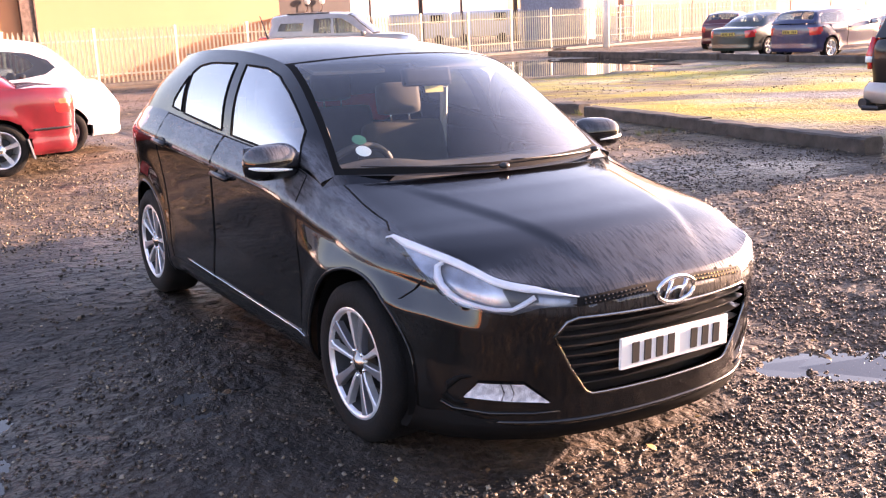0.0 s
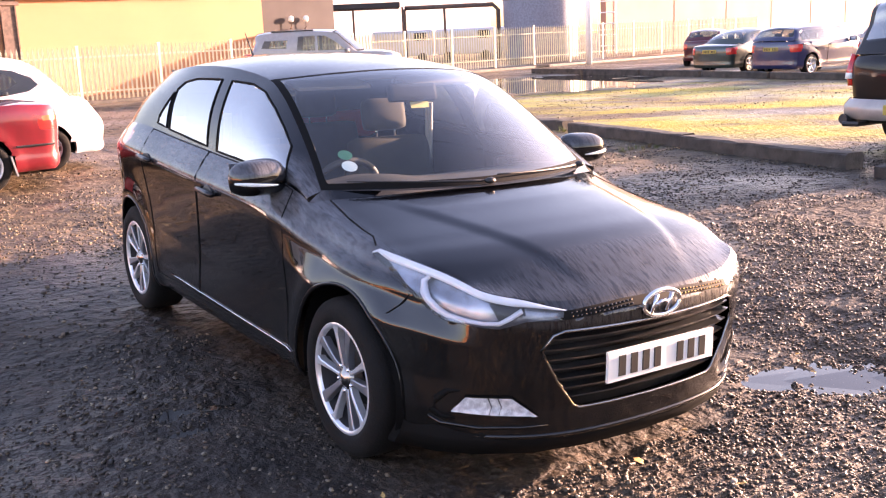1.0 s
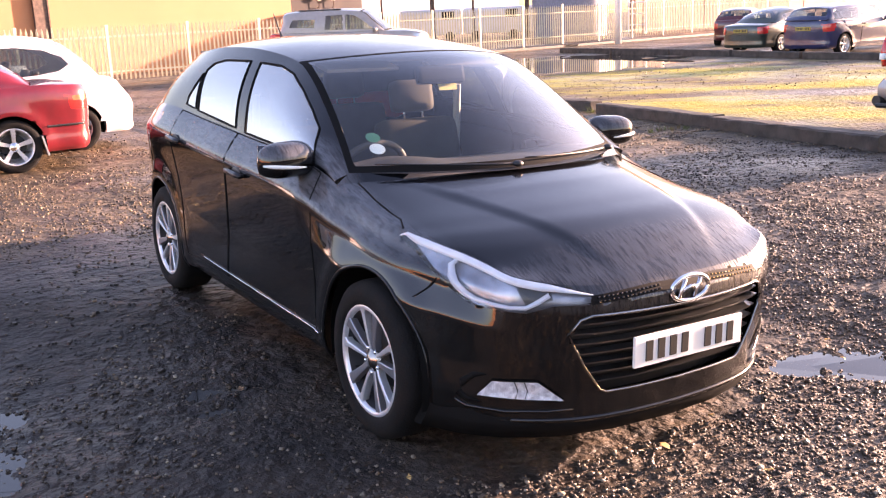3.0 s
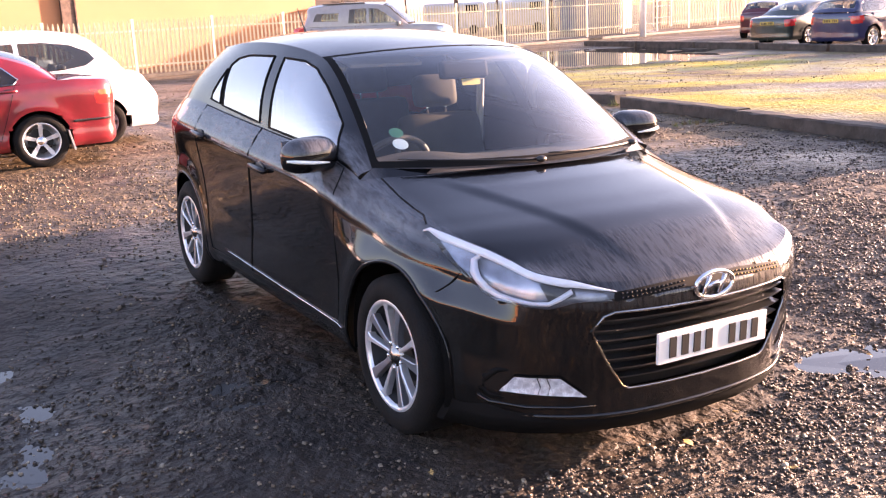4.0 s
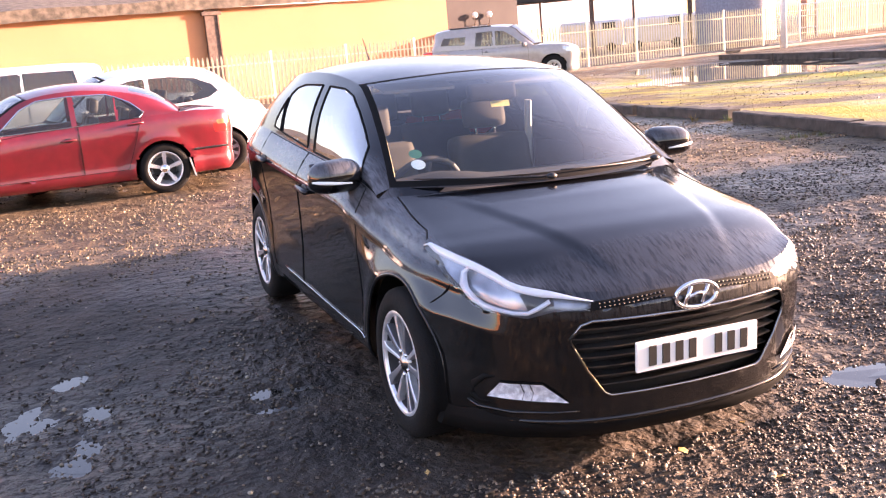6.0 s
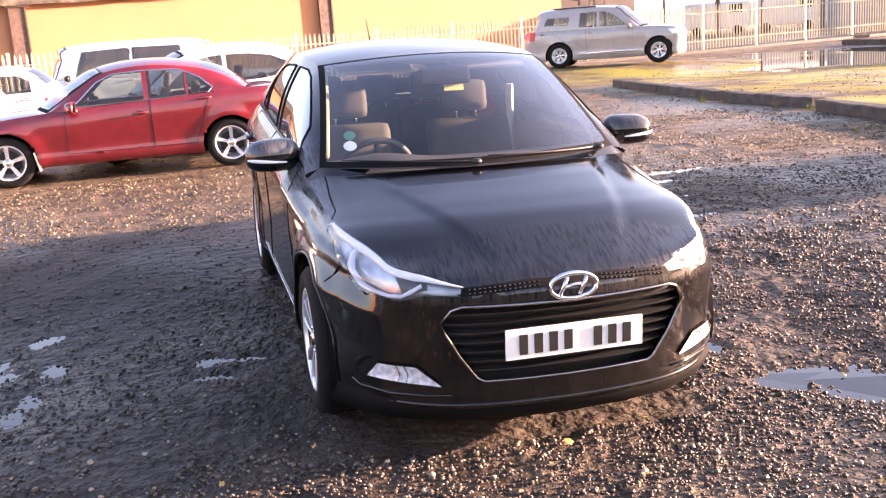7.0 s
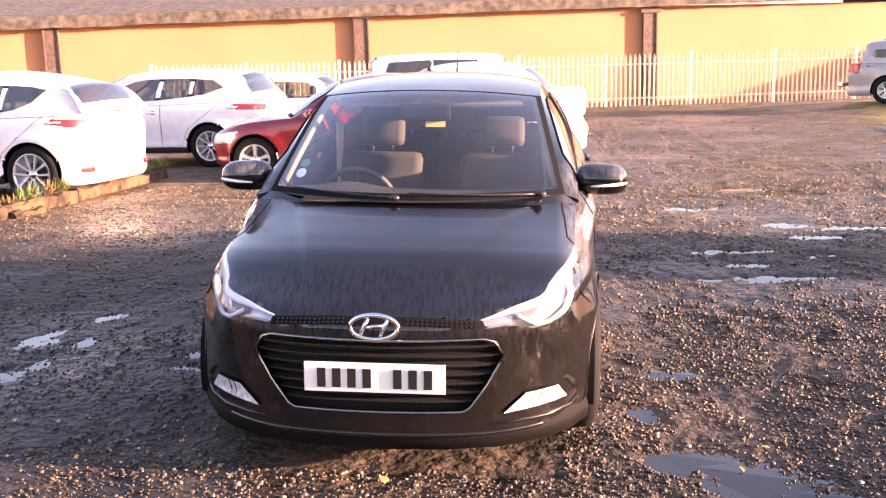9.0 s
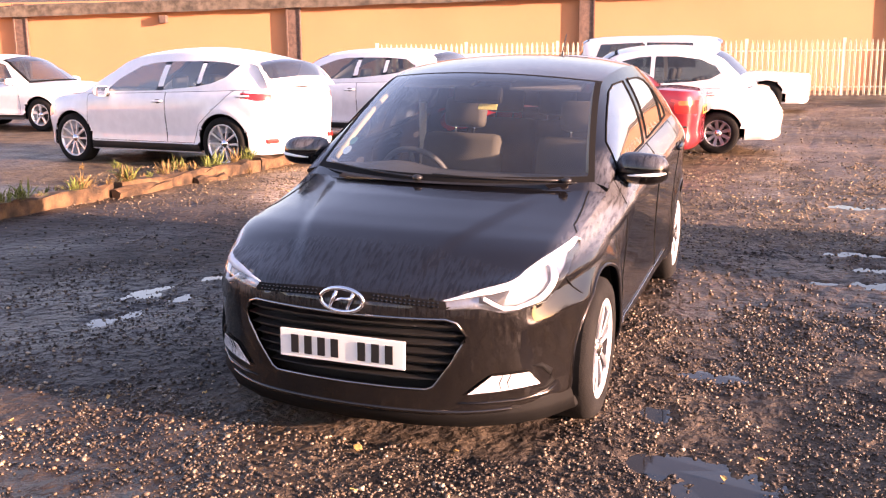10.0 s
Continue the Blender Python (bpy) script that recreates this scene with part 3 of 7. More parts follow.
def build_shell(car, sh, paint, windows, fronts, fine=1.0, front_x=0.6, deck_rear=None, screen_mat=None, doors=(), rim=None, rim2=None, tint=None):
    """Builds body, bonnet, roof, screens and side windows of a car. windows: outlines (y, z) of the side glass.
    fronts: regions on the wrapped body (name, outline in (a, z), material, label)."""
    side_mat = tint or (M["window"] if screen_mat else M["car_glass"])
    dark = tint is M["window"]  # smoked glass keeps its shadow
    screen_mat = screen_mat or (tint if dark else M["car_glass"])
    flat_az = lambda A, B, P: np.stack([A, P[..., 2]], -1)
    flat_yz_side = lambda A, B, P: np.stack([P[..., 1] + 50.0 * (np.abs(P[..., 0]) < 0.5), P[..., 2]], -1)
    flat_left = lambda A, B, P: np.stack([P[..., 1] + 50.0 * (P[..., 0] < 0.5), P[..., 2]], -1)
    flat_right = lambda A, B, P: np.stack([P[..., 1] + 50.0 * (P[..., 0] > -0.5), P[..., 2]], -1)
    ring = [(math.cos(k * math.pi / 18), math.sin(k * math.pi / 18)) for k in range(36)]
    regions = [("arch", flat_yz_side, [(ax + sh.arch * c, sh.wheel + sh.arch * s) for c, s in ring]) for ax in sh.axles]
    regions += [(n, flat_az, o) for n, o, _, _ in fronts]
    for k, o in enumerate(doors):
        regions += [("dl%d" % k, flat_left, o), ("dr%d" % k, flat_right, o)]
    more = 2.0 if sh.crease else 1.0
    na, nb = int(280 * fine * more), int(36 * fine * more)
    pts, groups = sheet(sh.wrap, np.linspace(sh.a[0] + 1e-3, sh.a[-1] - 1e-3, na), np.linspace(0, 1, nb), regions)
    sheet_part("body", pts, groups["rest"], paint, car)
    for n, o, mat, label in fronts:
        if n in groups and mat is not None:
            sheet_part(n.split(".")[0], pts, groups[n], mat, car, label)
    for k, o in enumerate(doors):
        for g in ("dl%d" % k, "dr%d" % k):
            if g in groups:
                sheet_part("door", pts, groups[g], paint, car)
                seam(car, [sh.on_side(y, min(z, float(sh.ztop(np.array(sh_a(sh, y)))) - 0.004), 1 if g[1] == "l" else -1, 0.0005) for y, z in dense(o)])
    # bonnet
    yA = sh.rail[0][1]
    aa = np.linspace(0, sh.a[-1], 2000)
    top = sh.wrap(aa, np.ones_like(aa))
    a_f = aa[np.argmax(top[:, 0] > front_x)]
    a_A = aa[np.argmax((top[:, 1] > yA) & (aa > a_f))]
    front = lambda V: sh.wrap(V * a_f, np.ones_like(V))
    side = lambda U: sh.wrap(a_f + (a_A - a_f) * U, np.ones_like(U))
    base_end = np.array(side(np.array(1.0)))
    base = lambda V: sh.arc(base_end, sh.screen_base, V)
    bonnet = coons(front, base, side)
    def bonnet_fn(U, V):
        p = bonnet(U, V)
        p[..., 2] += sh.bulge * np.sin(np.pi * U) ** 0.8 * (1 - V**4)
        if sh.crease:  # raised middle field with soft edges that close in towards the badge
            k = np.clip((np.abs(p[..., 0]) - 0.2 - 0.3 * U) / 0.07, 0, 1)
            p[..., 2] += sh.crease * (1 - k * k * (3 - 2 * k)) * np.clip(np.sin(np.pi * U) * 1.6, 0, 1)
        return p
    dense_v = 96 if sh.crease else 60
    pts, groups = sheet(bonnet_fn, np.linspace(0, 1, int(60 * fine)), np.linspace(-1, 1, int(dense_v * fine)), [])
    sheet_part("bonnet", pts, groups["rest"], paint, car)
    # screen: base -> roof front, sides along the pillar
    s0, s1 = sh.marks
    p_front, p_rear = along(sh.rail, s0), along(sh.rail, s1)
    base2 = lambda V: sh.arc(np.array(sh.rail[0]), sh.screen_base, V)
    rf = lambda V: sh.arc(p_front, sh.roof_front, V)
    rr = lambda V: sh.arc(p_rear, sh.roof_rear, V)
    rb = lambda V: sh.arc(np.array(sh.rail[-1]), sh.rear_base, V)
    flat_uv = lambda A, B, P: np.stack([A, B], -1)
    def bowed(fn, amount):
        def g(U, V):
            p = fn(U, V)
            k = amount * np.sin(np.pi * U) * (1 - V**2)
            p[..., 1] -= k
            p[..., 2] += abs(k)
            return p
        return g
    rim = rim or [(0.05, -0.93), (0.05, 0.93), (0.95, 0.9), (0.95, -0.9)]
    header = [(rim[2][0] + 0.03, -1.1), (rim[2][0] + 0.03, 1.1), (1.1, 1.1), (1.1, -1.1)]
    pts, groups = sheet(bowed(coons(base2, rf, sub(sh.rail, 0, s0)), 0.02), np.linspace(0, 1, int(40 * fine)), np.linspace(-1, 1, int(48 * fine)), [("glass", flat_uv, rim), ("header", flat_uv, header)])
    if "header" in groups:
        sheet_part("roof_front_edge", pts, groups["header"], paint, car)
    sheet_part("windscreen_surround", pts, groups["rest"], M["slot"], car)
    sheet_part("windscreen", pts, groups["glass"], screen_mat, car, "curved laminated windscreen").visible_shadow = dark
    roof_patch = coons(rf, rr, sub(sh.rail, s0, s1))
    def roof_fn(U, V):
        p = roof_patch(U, V)
        p[..., 2] += 0.012 * np.sin(np.pi * U) * (1 - V**4)
        return p
    pts, groups = sheet(roof_fn, np.linspace(0, 1, int(40 * fine)), np.linspace(-1, 1, int(40 * fine)), [])
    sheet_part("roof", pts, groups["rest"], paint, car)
    rim2 = rim2 or [(0.08, -0.86), (0.08, 0.86), (0.72, 0.84), (0.72, -0.84)]
    pts, groups = sheet(bowed(coons(rr, rb, sub(sh.rail, s1, 1)), -0.02), np.linspace(0, 1, int(30 * fine)), np.linspace(-1, 1, int(36 * fine)), [("glass", flat_uv, rim2)])
    sheet_part("tailgate" if deck_rear is None else "rear_screen_surround", pts, groups["rest"], paint, car)
    sheet_part("rear_window", pts, groups["glass"], side_mat, car).visible_shadow = dark
    # boot lid or rear shelf between the rear glass and the rear shoulder
    yC = sh.rail[-1][1]
    a_C = aa[np.argmax((top[:, 1] > yC) & (aa > a_f))] if (top[:, 1] > yC).any() else aa[-1]
    a_r = aa[len(aa) - 1 - np.argmax(top[::-1, 0] > front_x)]
    if a_r > a_C + 0.02:
        rear_curve = lambda V: sh.wrap(np.where(V >= 0, sh.a[-1] - (sh.a[-1] - a_r) * np.abs(V), sh.a[0] + (sh.a[-1] - a_r) * np.abs(V)) , np.ones_like(V))
        side_r = lambda U: sh.wrap(a_C + (a_r - a_C) * U, np.ones_like(U))
        rend = np.array(side_r(np.array(0.0)))
        rb2 = lambda V: sh.arc(rend, sh.rear_base, V)
        lid = coons(rb2, rear_curve, side_r)
        def lid_fn(U, V):
            p = lid(U, V)
            p[..., 2] += (deck_rear or 0.0) * np.sin(np.pi * U) * (1 - V**4)
            return p
        pts, groups = sheet(lid_fn, np.linspace(0, 1, int(24 * fine)), np.linspace(-1, 1, int(40 * fine)), [])
        sheet_part("boot_lid" if deck_rear is not None else "rear_deck", pts, groups["rest"], paint, car)
    # cabin sides
    def cabin_fn(U, V):
        lo = sh.wrap(a_A + (a_C - a_A) * U, np.ones_like(U))
        hi = along(sh.rail, U)
        p = lo + (hi - lo) * V[..., None]
        p[..., 0] += 0.03 * np.sin(np.pi * V)
        return p
    flat_yz = lambda A, B, P: np.stack([P[..., 1], P[..., 2]], -1)
    for sgn in (1, -1):
        f2 = (lambda U, V: cabin_fn(U, V)) if sgn > 0 else (lambda U, V: cabin_fn(U, V) * [-1, 1, 1])
        pts, groups = sheet(f2, np.linspace(0, 1, int(190 * fine)), np.linspace(0, 1, int(48 * fine)), [("w%d" % i, flat_yz, w) for i, w in enumerate(windows)])
        sheet_part("cabin_side", pts, groups["rest"], paint, car)
        sh.cabin = cabin_fn
        for i, w in enumerate(windows):
            if "w%d" % i in groups:
                sheet_part("side_window", pts, groups["w%d" % i], side_mat, car).visible_shadow = dark
    # dark floor and wheel housings
    x, y, nx, ny = sh.plan(np.linspace(sh.a[0], sh.a[-1], 80))
    mesh_object("floor_pan", [(px * 0.95, py * 0.97, sh.sill + 0.03) for px, py in zip(x, y)], [list(range(80))], M["black"], car)
    sh.bonnet_fn, sh.screen_fn, sh.roof_fn = bonnet_fn, bowed(coons(base2, rf, sub(sh.rail, 0, s0)), 0.02), roof_fn
    return sh


def sh_a(sh, y):
    aa = np.linspace(0.3, sh.a[-1] - 0.2, 400)
    return np.interp(y, sh.plan(aa)[1], aa)


def dense(outline, step=0.06):
    out = []
    for p, q in zip(outline, outline[1:] + outline[:1]):
        n = max(1, int(math.hypot(q[0] - p[0], q[1] - p[1]) / step))
        out += [(p[0] + (q[0] - p[0]) * k / n, p[1] + (q[1] - p[1]) * k / n) for k in range(n)]
    return out


def seam(car, pts, r=0.0028, closed=True, name="shut_line"):
    return part(name, tube(bmesh.new(), pts, r, 5, closed), M["slot"], car)


def wheel(car, x, y, r, rim_r, width, face, spokes=5, twin=True, out=1, two_tone=True):
    """A wheel with tyre, rim and spokes; x is its outer face."""
    w = new("wheel")
    w.parent = car
    w.location = (x, y, r)
    m = Matrix.Diagonal((out, 1, 1, 1))
    bm = bmesh.new()
    lathe(bm, [(rim_r, -width), (rim_r + 0.02, -width - 0.006), (r - 0.03, -width - 0.008), (r - 0.006, -width + 0.015), (r, -width + 0.04), (r, -0.04), (r - 0.006, -0.012), (r - 0.03, 0.008), (rim_r + 0.02, 0.01), (rim_r + 0.004, 0.002), (rim_r, -0.012)], m, 48)
    part("tyre", bm, M["rubber"], w, "black rubber tyre", True)
    bm = bmesh.new()
    lathe(bm, [(rim_r + 0.004, 0.0), (rim_r - 0.004, 0.004), (rim_r - 0.014, -0.004), (rim_r - 0.022, -0.03), (rim_r - 0.04, -0.13), (0.03, -0.14)], m, 48)
    part("rim", bm, M["alloy"] if not two_tone else face, w, "", True)
    bm = bmesh.new()
    for k in range(spokes):
        for side in ((-1, 1) if twin else (0,)):
            a0 = 2 * math.pi * k / spokes + 0.3
            wid0, wid1 = (0.022, 0.034) if twin else (0.035, 0.055)
            off0, off1 = side * 0.02, side * (0.075 if twin else 0)
            vs = []
            for rr, off, wd, h in ((0.03, off0, wid0, -0.02), (rim_r * 0.6, off0 + (off1 - off0) * 0.55, (wid0 + wid1) / 2, -0.012), (rim_r - 0.008, off1, wid1, -0.004)):
                for dw in (-wd / 2, wd / 2):
                    for hh in (h, h - 0.03):
                        c, s = math.cos(a0), math.sin(a0)
                        t = off + dw
                        vs.append(bm.verts.new(m @ Vector((hh, rr * c - t * s, rr * s + t * c))))
            for j in (0, 4):
                a = vs[j:j + 8]
                bm.faces.new((a[0], a[2], a[6], a[4]))
                bm.faces.new((a[0], a[4], a[5], a[1]))
                bm.faces.new((a[2], a[3], a[7], a[6]))
    part("spokes", bm, face, w)
    bm = bmesh.new()
    lathe(bm, [(0.0001, 0.004), (0.026, 0.002), (0.032, -0.006), (0.05, -0.014), (0.06, -0.03)], m, 24)
    part("hub_cap", bm, M["chrome"], w, "", True)
    bm = bmesh.new()
    lathe(bm, [(0.02, -0.1), (0.145, -0.1), (0.145, -0.12)], m, 32)
    part("brake_disc", bm, M["dark_alloy"], w, "", False)
    return w


def arch_liner(car, x0, x1, y, r, R):
    bm = bmesh.new()
    rows = []
    for t in np.linspace(radians(-14), radians(194), 33):
        c, q = math.cos(t), math.sin(t)
        rows.append([bm.verts.new((x, y + rr * c, r + rr * q)) for x, rr in ((x1, R), (x0, R), (x0, 0.04))])
    for p, q in zip(rows, rows[1:]):
        for k in range(2):
            bm.faces.new((p[k], p[k + 1], q[k + 1], q[k]))
    return part("wheel_arch_liner", bm, M["slot"], car)


def blob(bm, m, sx, sy, sz, seg=20, rings=12, power=1.0):
    """A rounded, slightly squared body."""
    vs = bmesh.ops.create_uvsphere(bm, u_segments=seg, v_segments=rings, radius=1.0)["verts"]
    for v in vs:
        v.co = Vector([math.copysign(abs(c) ** power, c) for c in v.co])
    bmesh.ops.transform(bm, matrix=m @ Matrix.Diagonal((sx, sy, sz, 1)), verts=vs)
    return bm


def door_handle(car, sh, y, z, sgn, mat):
    p, q = sh.on_side(y - 0.09, z, sgn, 0.022), sh.on_side(y + 0.09, z + 0.008, sgn, 0.022)
    bm = bmesh.new()
    mid = (p + q) / 2
    tube(bm, [p - Vector((sgn * 0.02, 0, 0)), p, p.lerp(q, 0.3), p.lerp(q, 0.7), q, q - Vector((sgn * 0.02, 0, 0))], [0.01, 0.012, 0.014, 0.014, 0.012, 0.01], 8)
    h = part("door_handle", bm, mat, car, "", True)
    # black oval in place of the shaded hollow behind the handle
    bm = bmesh.new()
    blob(bm, Matrix.Translation(mid - Vector((sgn * 0.02, 0, 0))), 0.006, 0.06, 0.028)
    part("handle_recess", bm, M["black"], car, "", True)
    return h


def door_mirror(car, x, y, z, sgn, cap_mat, strip=None, size=1.0):
    bm = bmesh.new()
    vs = bmesh.ops.create_uvsphere(bm, u_segments=28, v_segments=16, radius=1.0)["verts"]
    for v in vs:
        c = v.co
        c.y = c.y * (1.0 if c.y < 0 else 0.25)  # rounded towards the front, flat glass side behind
        c.z *= 1 - 0.25 * (c.x * sgn + 1) / 2
        v.co = Vector((math.copysign(abs(c.x) ** 0.62, c.x), c.y, math.copysign(abs(c.z) ** (0.55 if c.z < 0 else 0.75), c.z)))
    bmesh.ops.transform(bm, matrix=Matrix.Translation((x, y, z)) @ pose(0, 0, 0, 0, 0, -8 * sgn) @ Matrix.Diagonal((0.125 * size, 0.1 * size, 0.082 * size, 1)), verts=vs)
    mir = part("door_mirror", bm, cap_mat, car, "", True)
    bm = bmesh.new()
    tube(bm, [(x - sgn * 0.06, y + 0.01, z - 0.04), (x - sgn * 0.12, y + 0.01, z - 0.06), (x - sgn * 0.15, y + 0.0, z - 0.075)], [0.03, 0.026, 0.034], 10)
    part("mirror_arm", bm, M["black"], mir, "", True)
    bm = bmesh.new()
    box(bm, (0.2 * size, 0.006, 0.12 * size), Matrix.Translation((x, y + 0.028, z)), 0.0)
    part("mirror_glass", bm, M["chrome"], mir)
    if strip:
        bm = bmesh.new()
        pts = [(x + sgn * (0.115 - 0.17 * k), y - 0.098 * math.sqrt(max(0.0, 1 - ((0.115 - 0.17 * k) / 0.13) ** 2)) - 0.016, z - 0.012 - 0.012 * k) for k in (0, 0.15, 0.35, 0.6, 0.85, 1.0)]
        tube(bm, pts, [0.004, 0.008, 0.008, 0.007, 0.005, 0.003], 8)
        part("indicator_strip", bm, strip, mir, "white indicator strip", True)
    return mir


def seat(car, x, y, mat, z0=0.3, wide=0.5):
    """A car seat, front towards -y."""
    s = new("seat")
    s.parent = car
    s.location = (x, y, z0)
    part("cushion", box(bmesh.new(), (wide, 0.5, 0.16), pose(0, 0, 0.12, 6), 0.05), mat, s, "", True)
    part("backrest", box(bmesh.new(), (wide, 0.14, 0.6), pose(0, 0.3, 0.45, -18), 0.055), mat, s, "", True)
    bm = box(bmesh.new(), (0.26, 0.1, 0.18), pose(0, 0.42, 0.86, -12), 0.04)
    part("headrest", bm, mat, s, "", True)
    bm = bmesh.new()
    for k in (-0.06, 0.06):
        tube(bm, [(k, 0.39, 0.72), (k, 0.41, 0.82)], 0.007, 6)
    part("headrest_stem", bm, M["chrome"], s, "", True)
    return s


def steering_wheel(car, x, y, z):
    bm = bmesh.new()
    m = pose(x, y, z, -62)
    tube(bm, [m @ Vector((0.185 * math.cos(t), 0.185 * math.sin(t), 0)) for t in np.linspace(0, 2 * math.pi, 33)[:-1]], 0.016, 8, True)
    for t in (0.2, math.pi - 0.2, -math.pi / 2):
        tube(bm, [m @ Vector((0.05 * math.cos(t), 0.05 * math.sin(t), -0.01)), m @ Vector((0.18 * math.cos(t), 0.18 * math.sin(t), 0))], 0.016, 6)
    blob(bm, m, 0.075, 0.065, 0.03)
    return part("steering_wheel", bm, M["trim_in"], car, "dark steering wheel", True)


def plate_bars(parent, m, w, h, mat, groups=((0, 4), (5, 8))):
    """Plain upright bars where the characters of a number plate stand, built round the origin facing -y."""
    step = w / 8.2
    for k in range(8):
        if k != 4:
            box_part("plate_bar", (step * 0.55, 0.004, h), m @ Matrix.Translation((-w / 2 + step * (k + 0.62), -0.008, 0)), mat, parent)


# ---- the black hatchback ----
LEAN = (1.4, 1.5, 0.0)  # the yard falls towards the car's nose and its left side


def hatchback():
    car = tagged(new("hatchback_car"), "wet black five-door hatchback with two-tone alloy wheels standing on gravel", "car")
    sh = Shell(
        outline=[(0, -2.1), (0.22, -2.087), (0.42, -2.045), (0.58, -1.96), (0.7, -1.845), (0.79, -1.67), (0.838, -1.42), (0.858, -1.0), (0.865, -0.4), (0.867, 0.3), (0.867, 1.0), (0.853, 1.4), (0.8, 1.66), (0.7, 1.81), (0.5, 1.89), (0.25, 1.915), (0, 1.92)],
        top=[(-2.11, 0.7), (-2.03, 0.71), (-1.9, 0.748), (-1.75, 0.788), (-1.58, 0.814), (-1.42, 0.828), (-1.2, 0.856), (-0.97, 0.905), (-0.8, 0.96), (-0.6, 0.998), (-0.3, 1.02), (0, 1.034), (0.6, 1.066), (1.0, 1.09), (1.3, 1.095), (1.6, 1.075), (1.93, 1.03)],
        rail=[(0.705, -0.9, 0.965), (0.672, -0.75, 1.075), (0.635, -0.55, 1.205), (0.6, -0.33, 1.325), (0.58, -0.12, 1.39), (0.582, 0.3, 1.428), (0.575, 0.8, 1.425), (0.55, 1.2, 1.392), (0.505, 1.5, 1.35), (0.52, 1.6, 1.25), (0.565, 1.68, 1.1)],
        screen_base=(-1.16, 0.965), roof_front=(-0.33, 1.432), roof_rear=(1.62, 1.4), rear_base=(1.8, 1.07),
        inset=[(0, 0.075), (0.03, 0.045), (0.09, 0.022), (0.2, 0.016), (0.4, 0.02), (0.6, 0.012), (0.78, 0.002), (0.83, 0.0), (0.855, 0.003), (0.88, 0.012), (0.96, 0.058), (1, 0.09)],
        front_inset=[(0, 0.055), (0.06, 0.032), (0.25, 0.03), (0.5, 0.014), (0.83, 0.0), (0.9, 0.005), (0.95, 0.018), (1, 0.04)], axles=(-1.285, 1.262), arch=0.362, flare=0.016)
    sh.crease = 0.009
    flip = lambda o: [(-x, z) for x, z in o[::-1]]
    head = [(0.393, 0.68), (0.537, 0.715), (0.7, 0.755), (0.835, 0.79), (1.045, 0.83), (1.2, 0.84), (1.252, 0.806), (1.128, 0.77), (0.977, 0.71), (0.901, 0.668), (0.827, 0.638), (0.72, 0.63), (0.625, 0.626), (0.579, 0.638), (0.533, 0.65), (0.415, 0.645)]
    fog = [(0.485, 0.308), (0.581, 0.38), (0.743, 0.38), (0.797, 0.322), (0.64, 0.313)]
    grille = [(-0.4, 0.61), (0, 0.606), (0.4, 0.61), (0.44, 0.597), (0.48, 0.545), (0.42, 0.43), (0.352, 0.335), (0.325, 0.322), (-0.325, 0.322), (-0.352, 0.335), (-0.42, 0.43), (-0.48, 0.545), (-0.44, 0.597)]
    slot = [(-0.4, 0.676), (-0.17, 0.69), (0.17, 0.69), (0.4, 0.676), (0.405, 0.647), (0.17, 0.66), (-0.17, 0.66), (-0.405, 0.647)]
    a0, end = float(sh_a(sh, 1.24)), sh.a[-1]
    tail = [(a0, 1.02), (a0 + 0.06, 1.07), (a0 + 0.12, 1.2), (end - 0.42, 1.2), (end - 0.4, 0.9), (a0 + 0.22, 0.9), (a0 + 0.1, 0.95)]
    fronts = [("headlamp", head, M["lens"], "clear headlamp lens"), ("headlamp.l", flip(head), M["lens"], "clear headlamp lens"),
              ("grille_opening", grille, None, ""), ("upper_grille", slot, M["slot"], "black slot under the bonnet edge"),
              ("tail_lamp", tail, M["tail"], "red tail lamp"), ("tail_lamp.l", flip(tail), M["tail"], "red tail lamp")]
    windows = [[(-0.71, 1.008), (-0.617, 1.124), (-0.494, 1.194), (-0.357, 1.265), (-0.198, 1.331), (-0.046, 1.36), (0.186, 1.368), (0.055, 1.047)],
               [(0.182, 1.058), (0.305, 1.371), (0.64, 1.364), (0.791, 1.342), (0.85, 1.304), (0.744, 1.1)],
               [(0.785, 1.105), (0.872, 1.285), (0.95, 1.16), (0.945, 1.12)]]
    doors = [[(-0.84, 0.31), (-0.82, 0.8), (-0.74, 1.2), (0.13, 1.2), (0.12, 0.85), (0.2, 0.31)],
             [(0.21, 0.31), (0.13, 0.85), (0.14, 1.2), (0.98, 1.2), (0.97, 0.9), (0.9, 0.7), (0.82, 0.31)]]
    build_shell(car, sh, M["paint"], windows, fronts, 1.0, screen_mat=M["screen"], doors=doors, rim=[(0.05, -0.965), (0.05, 0.965), (0.92, 0.95), (0.92, -0.95)])
    # low pans added to block sun that would pass under the nose
    box_part("undertray", (1.2, 3.3, 0.1), pose(0, -0.1, 0.17), M["black"], car, "black plastic undertray added to block sun under the car", 0.02)
    bm = bmesh.new()
    lip = [(-0.8, -1.63), (-0.72, -1.78), (-0.62, -1.885), (-0.45, -1.985), (-0.25, -2.035), (0, -2.052), (0.25, -2.035), (0.45, -1.985), (0.62, -1.885), (0.72, -1.78), (0.8, -1.63)]
    rows = [[bm.verts.new((x, y + d, z)) for x, y in lip] for d, z in ((0.0, 0.26), (-0.012, 0.222), (-0.01, 0.208), (0.03, 0.155), (0.07, 0.15), (0.09, 0.26))]
    for r0, r1 in zip(rows, rows[1:]):
        for k in range(len(lip) - 1):
            bm.faces.new((r0[k], r0[k + 1], r1[k + 1], r1[k]))
    part("air_deflector", bm, M["slot"], car, "black plastic deflector added under the bumper to block sun", True)
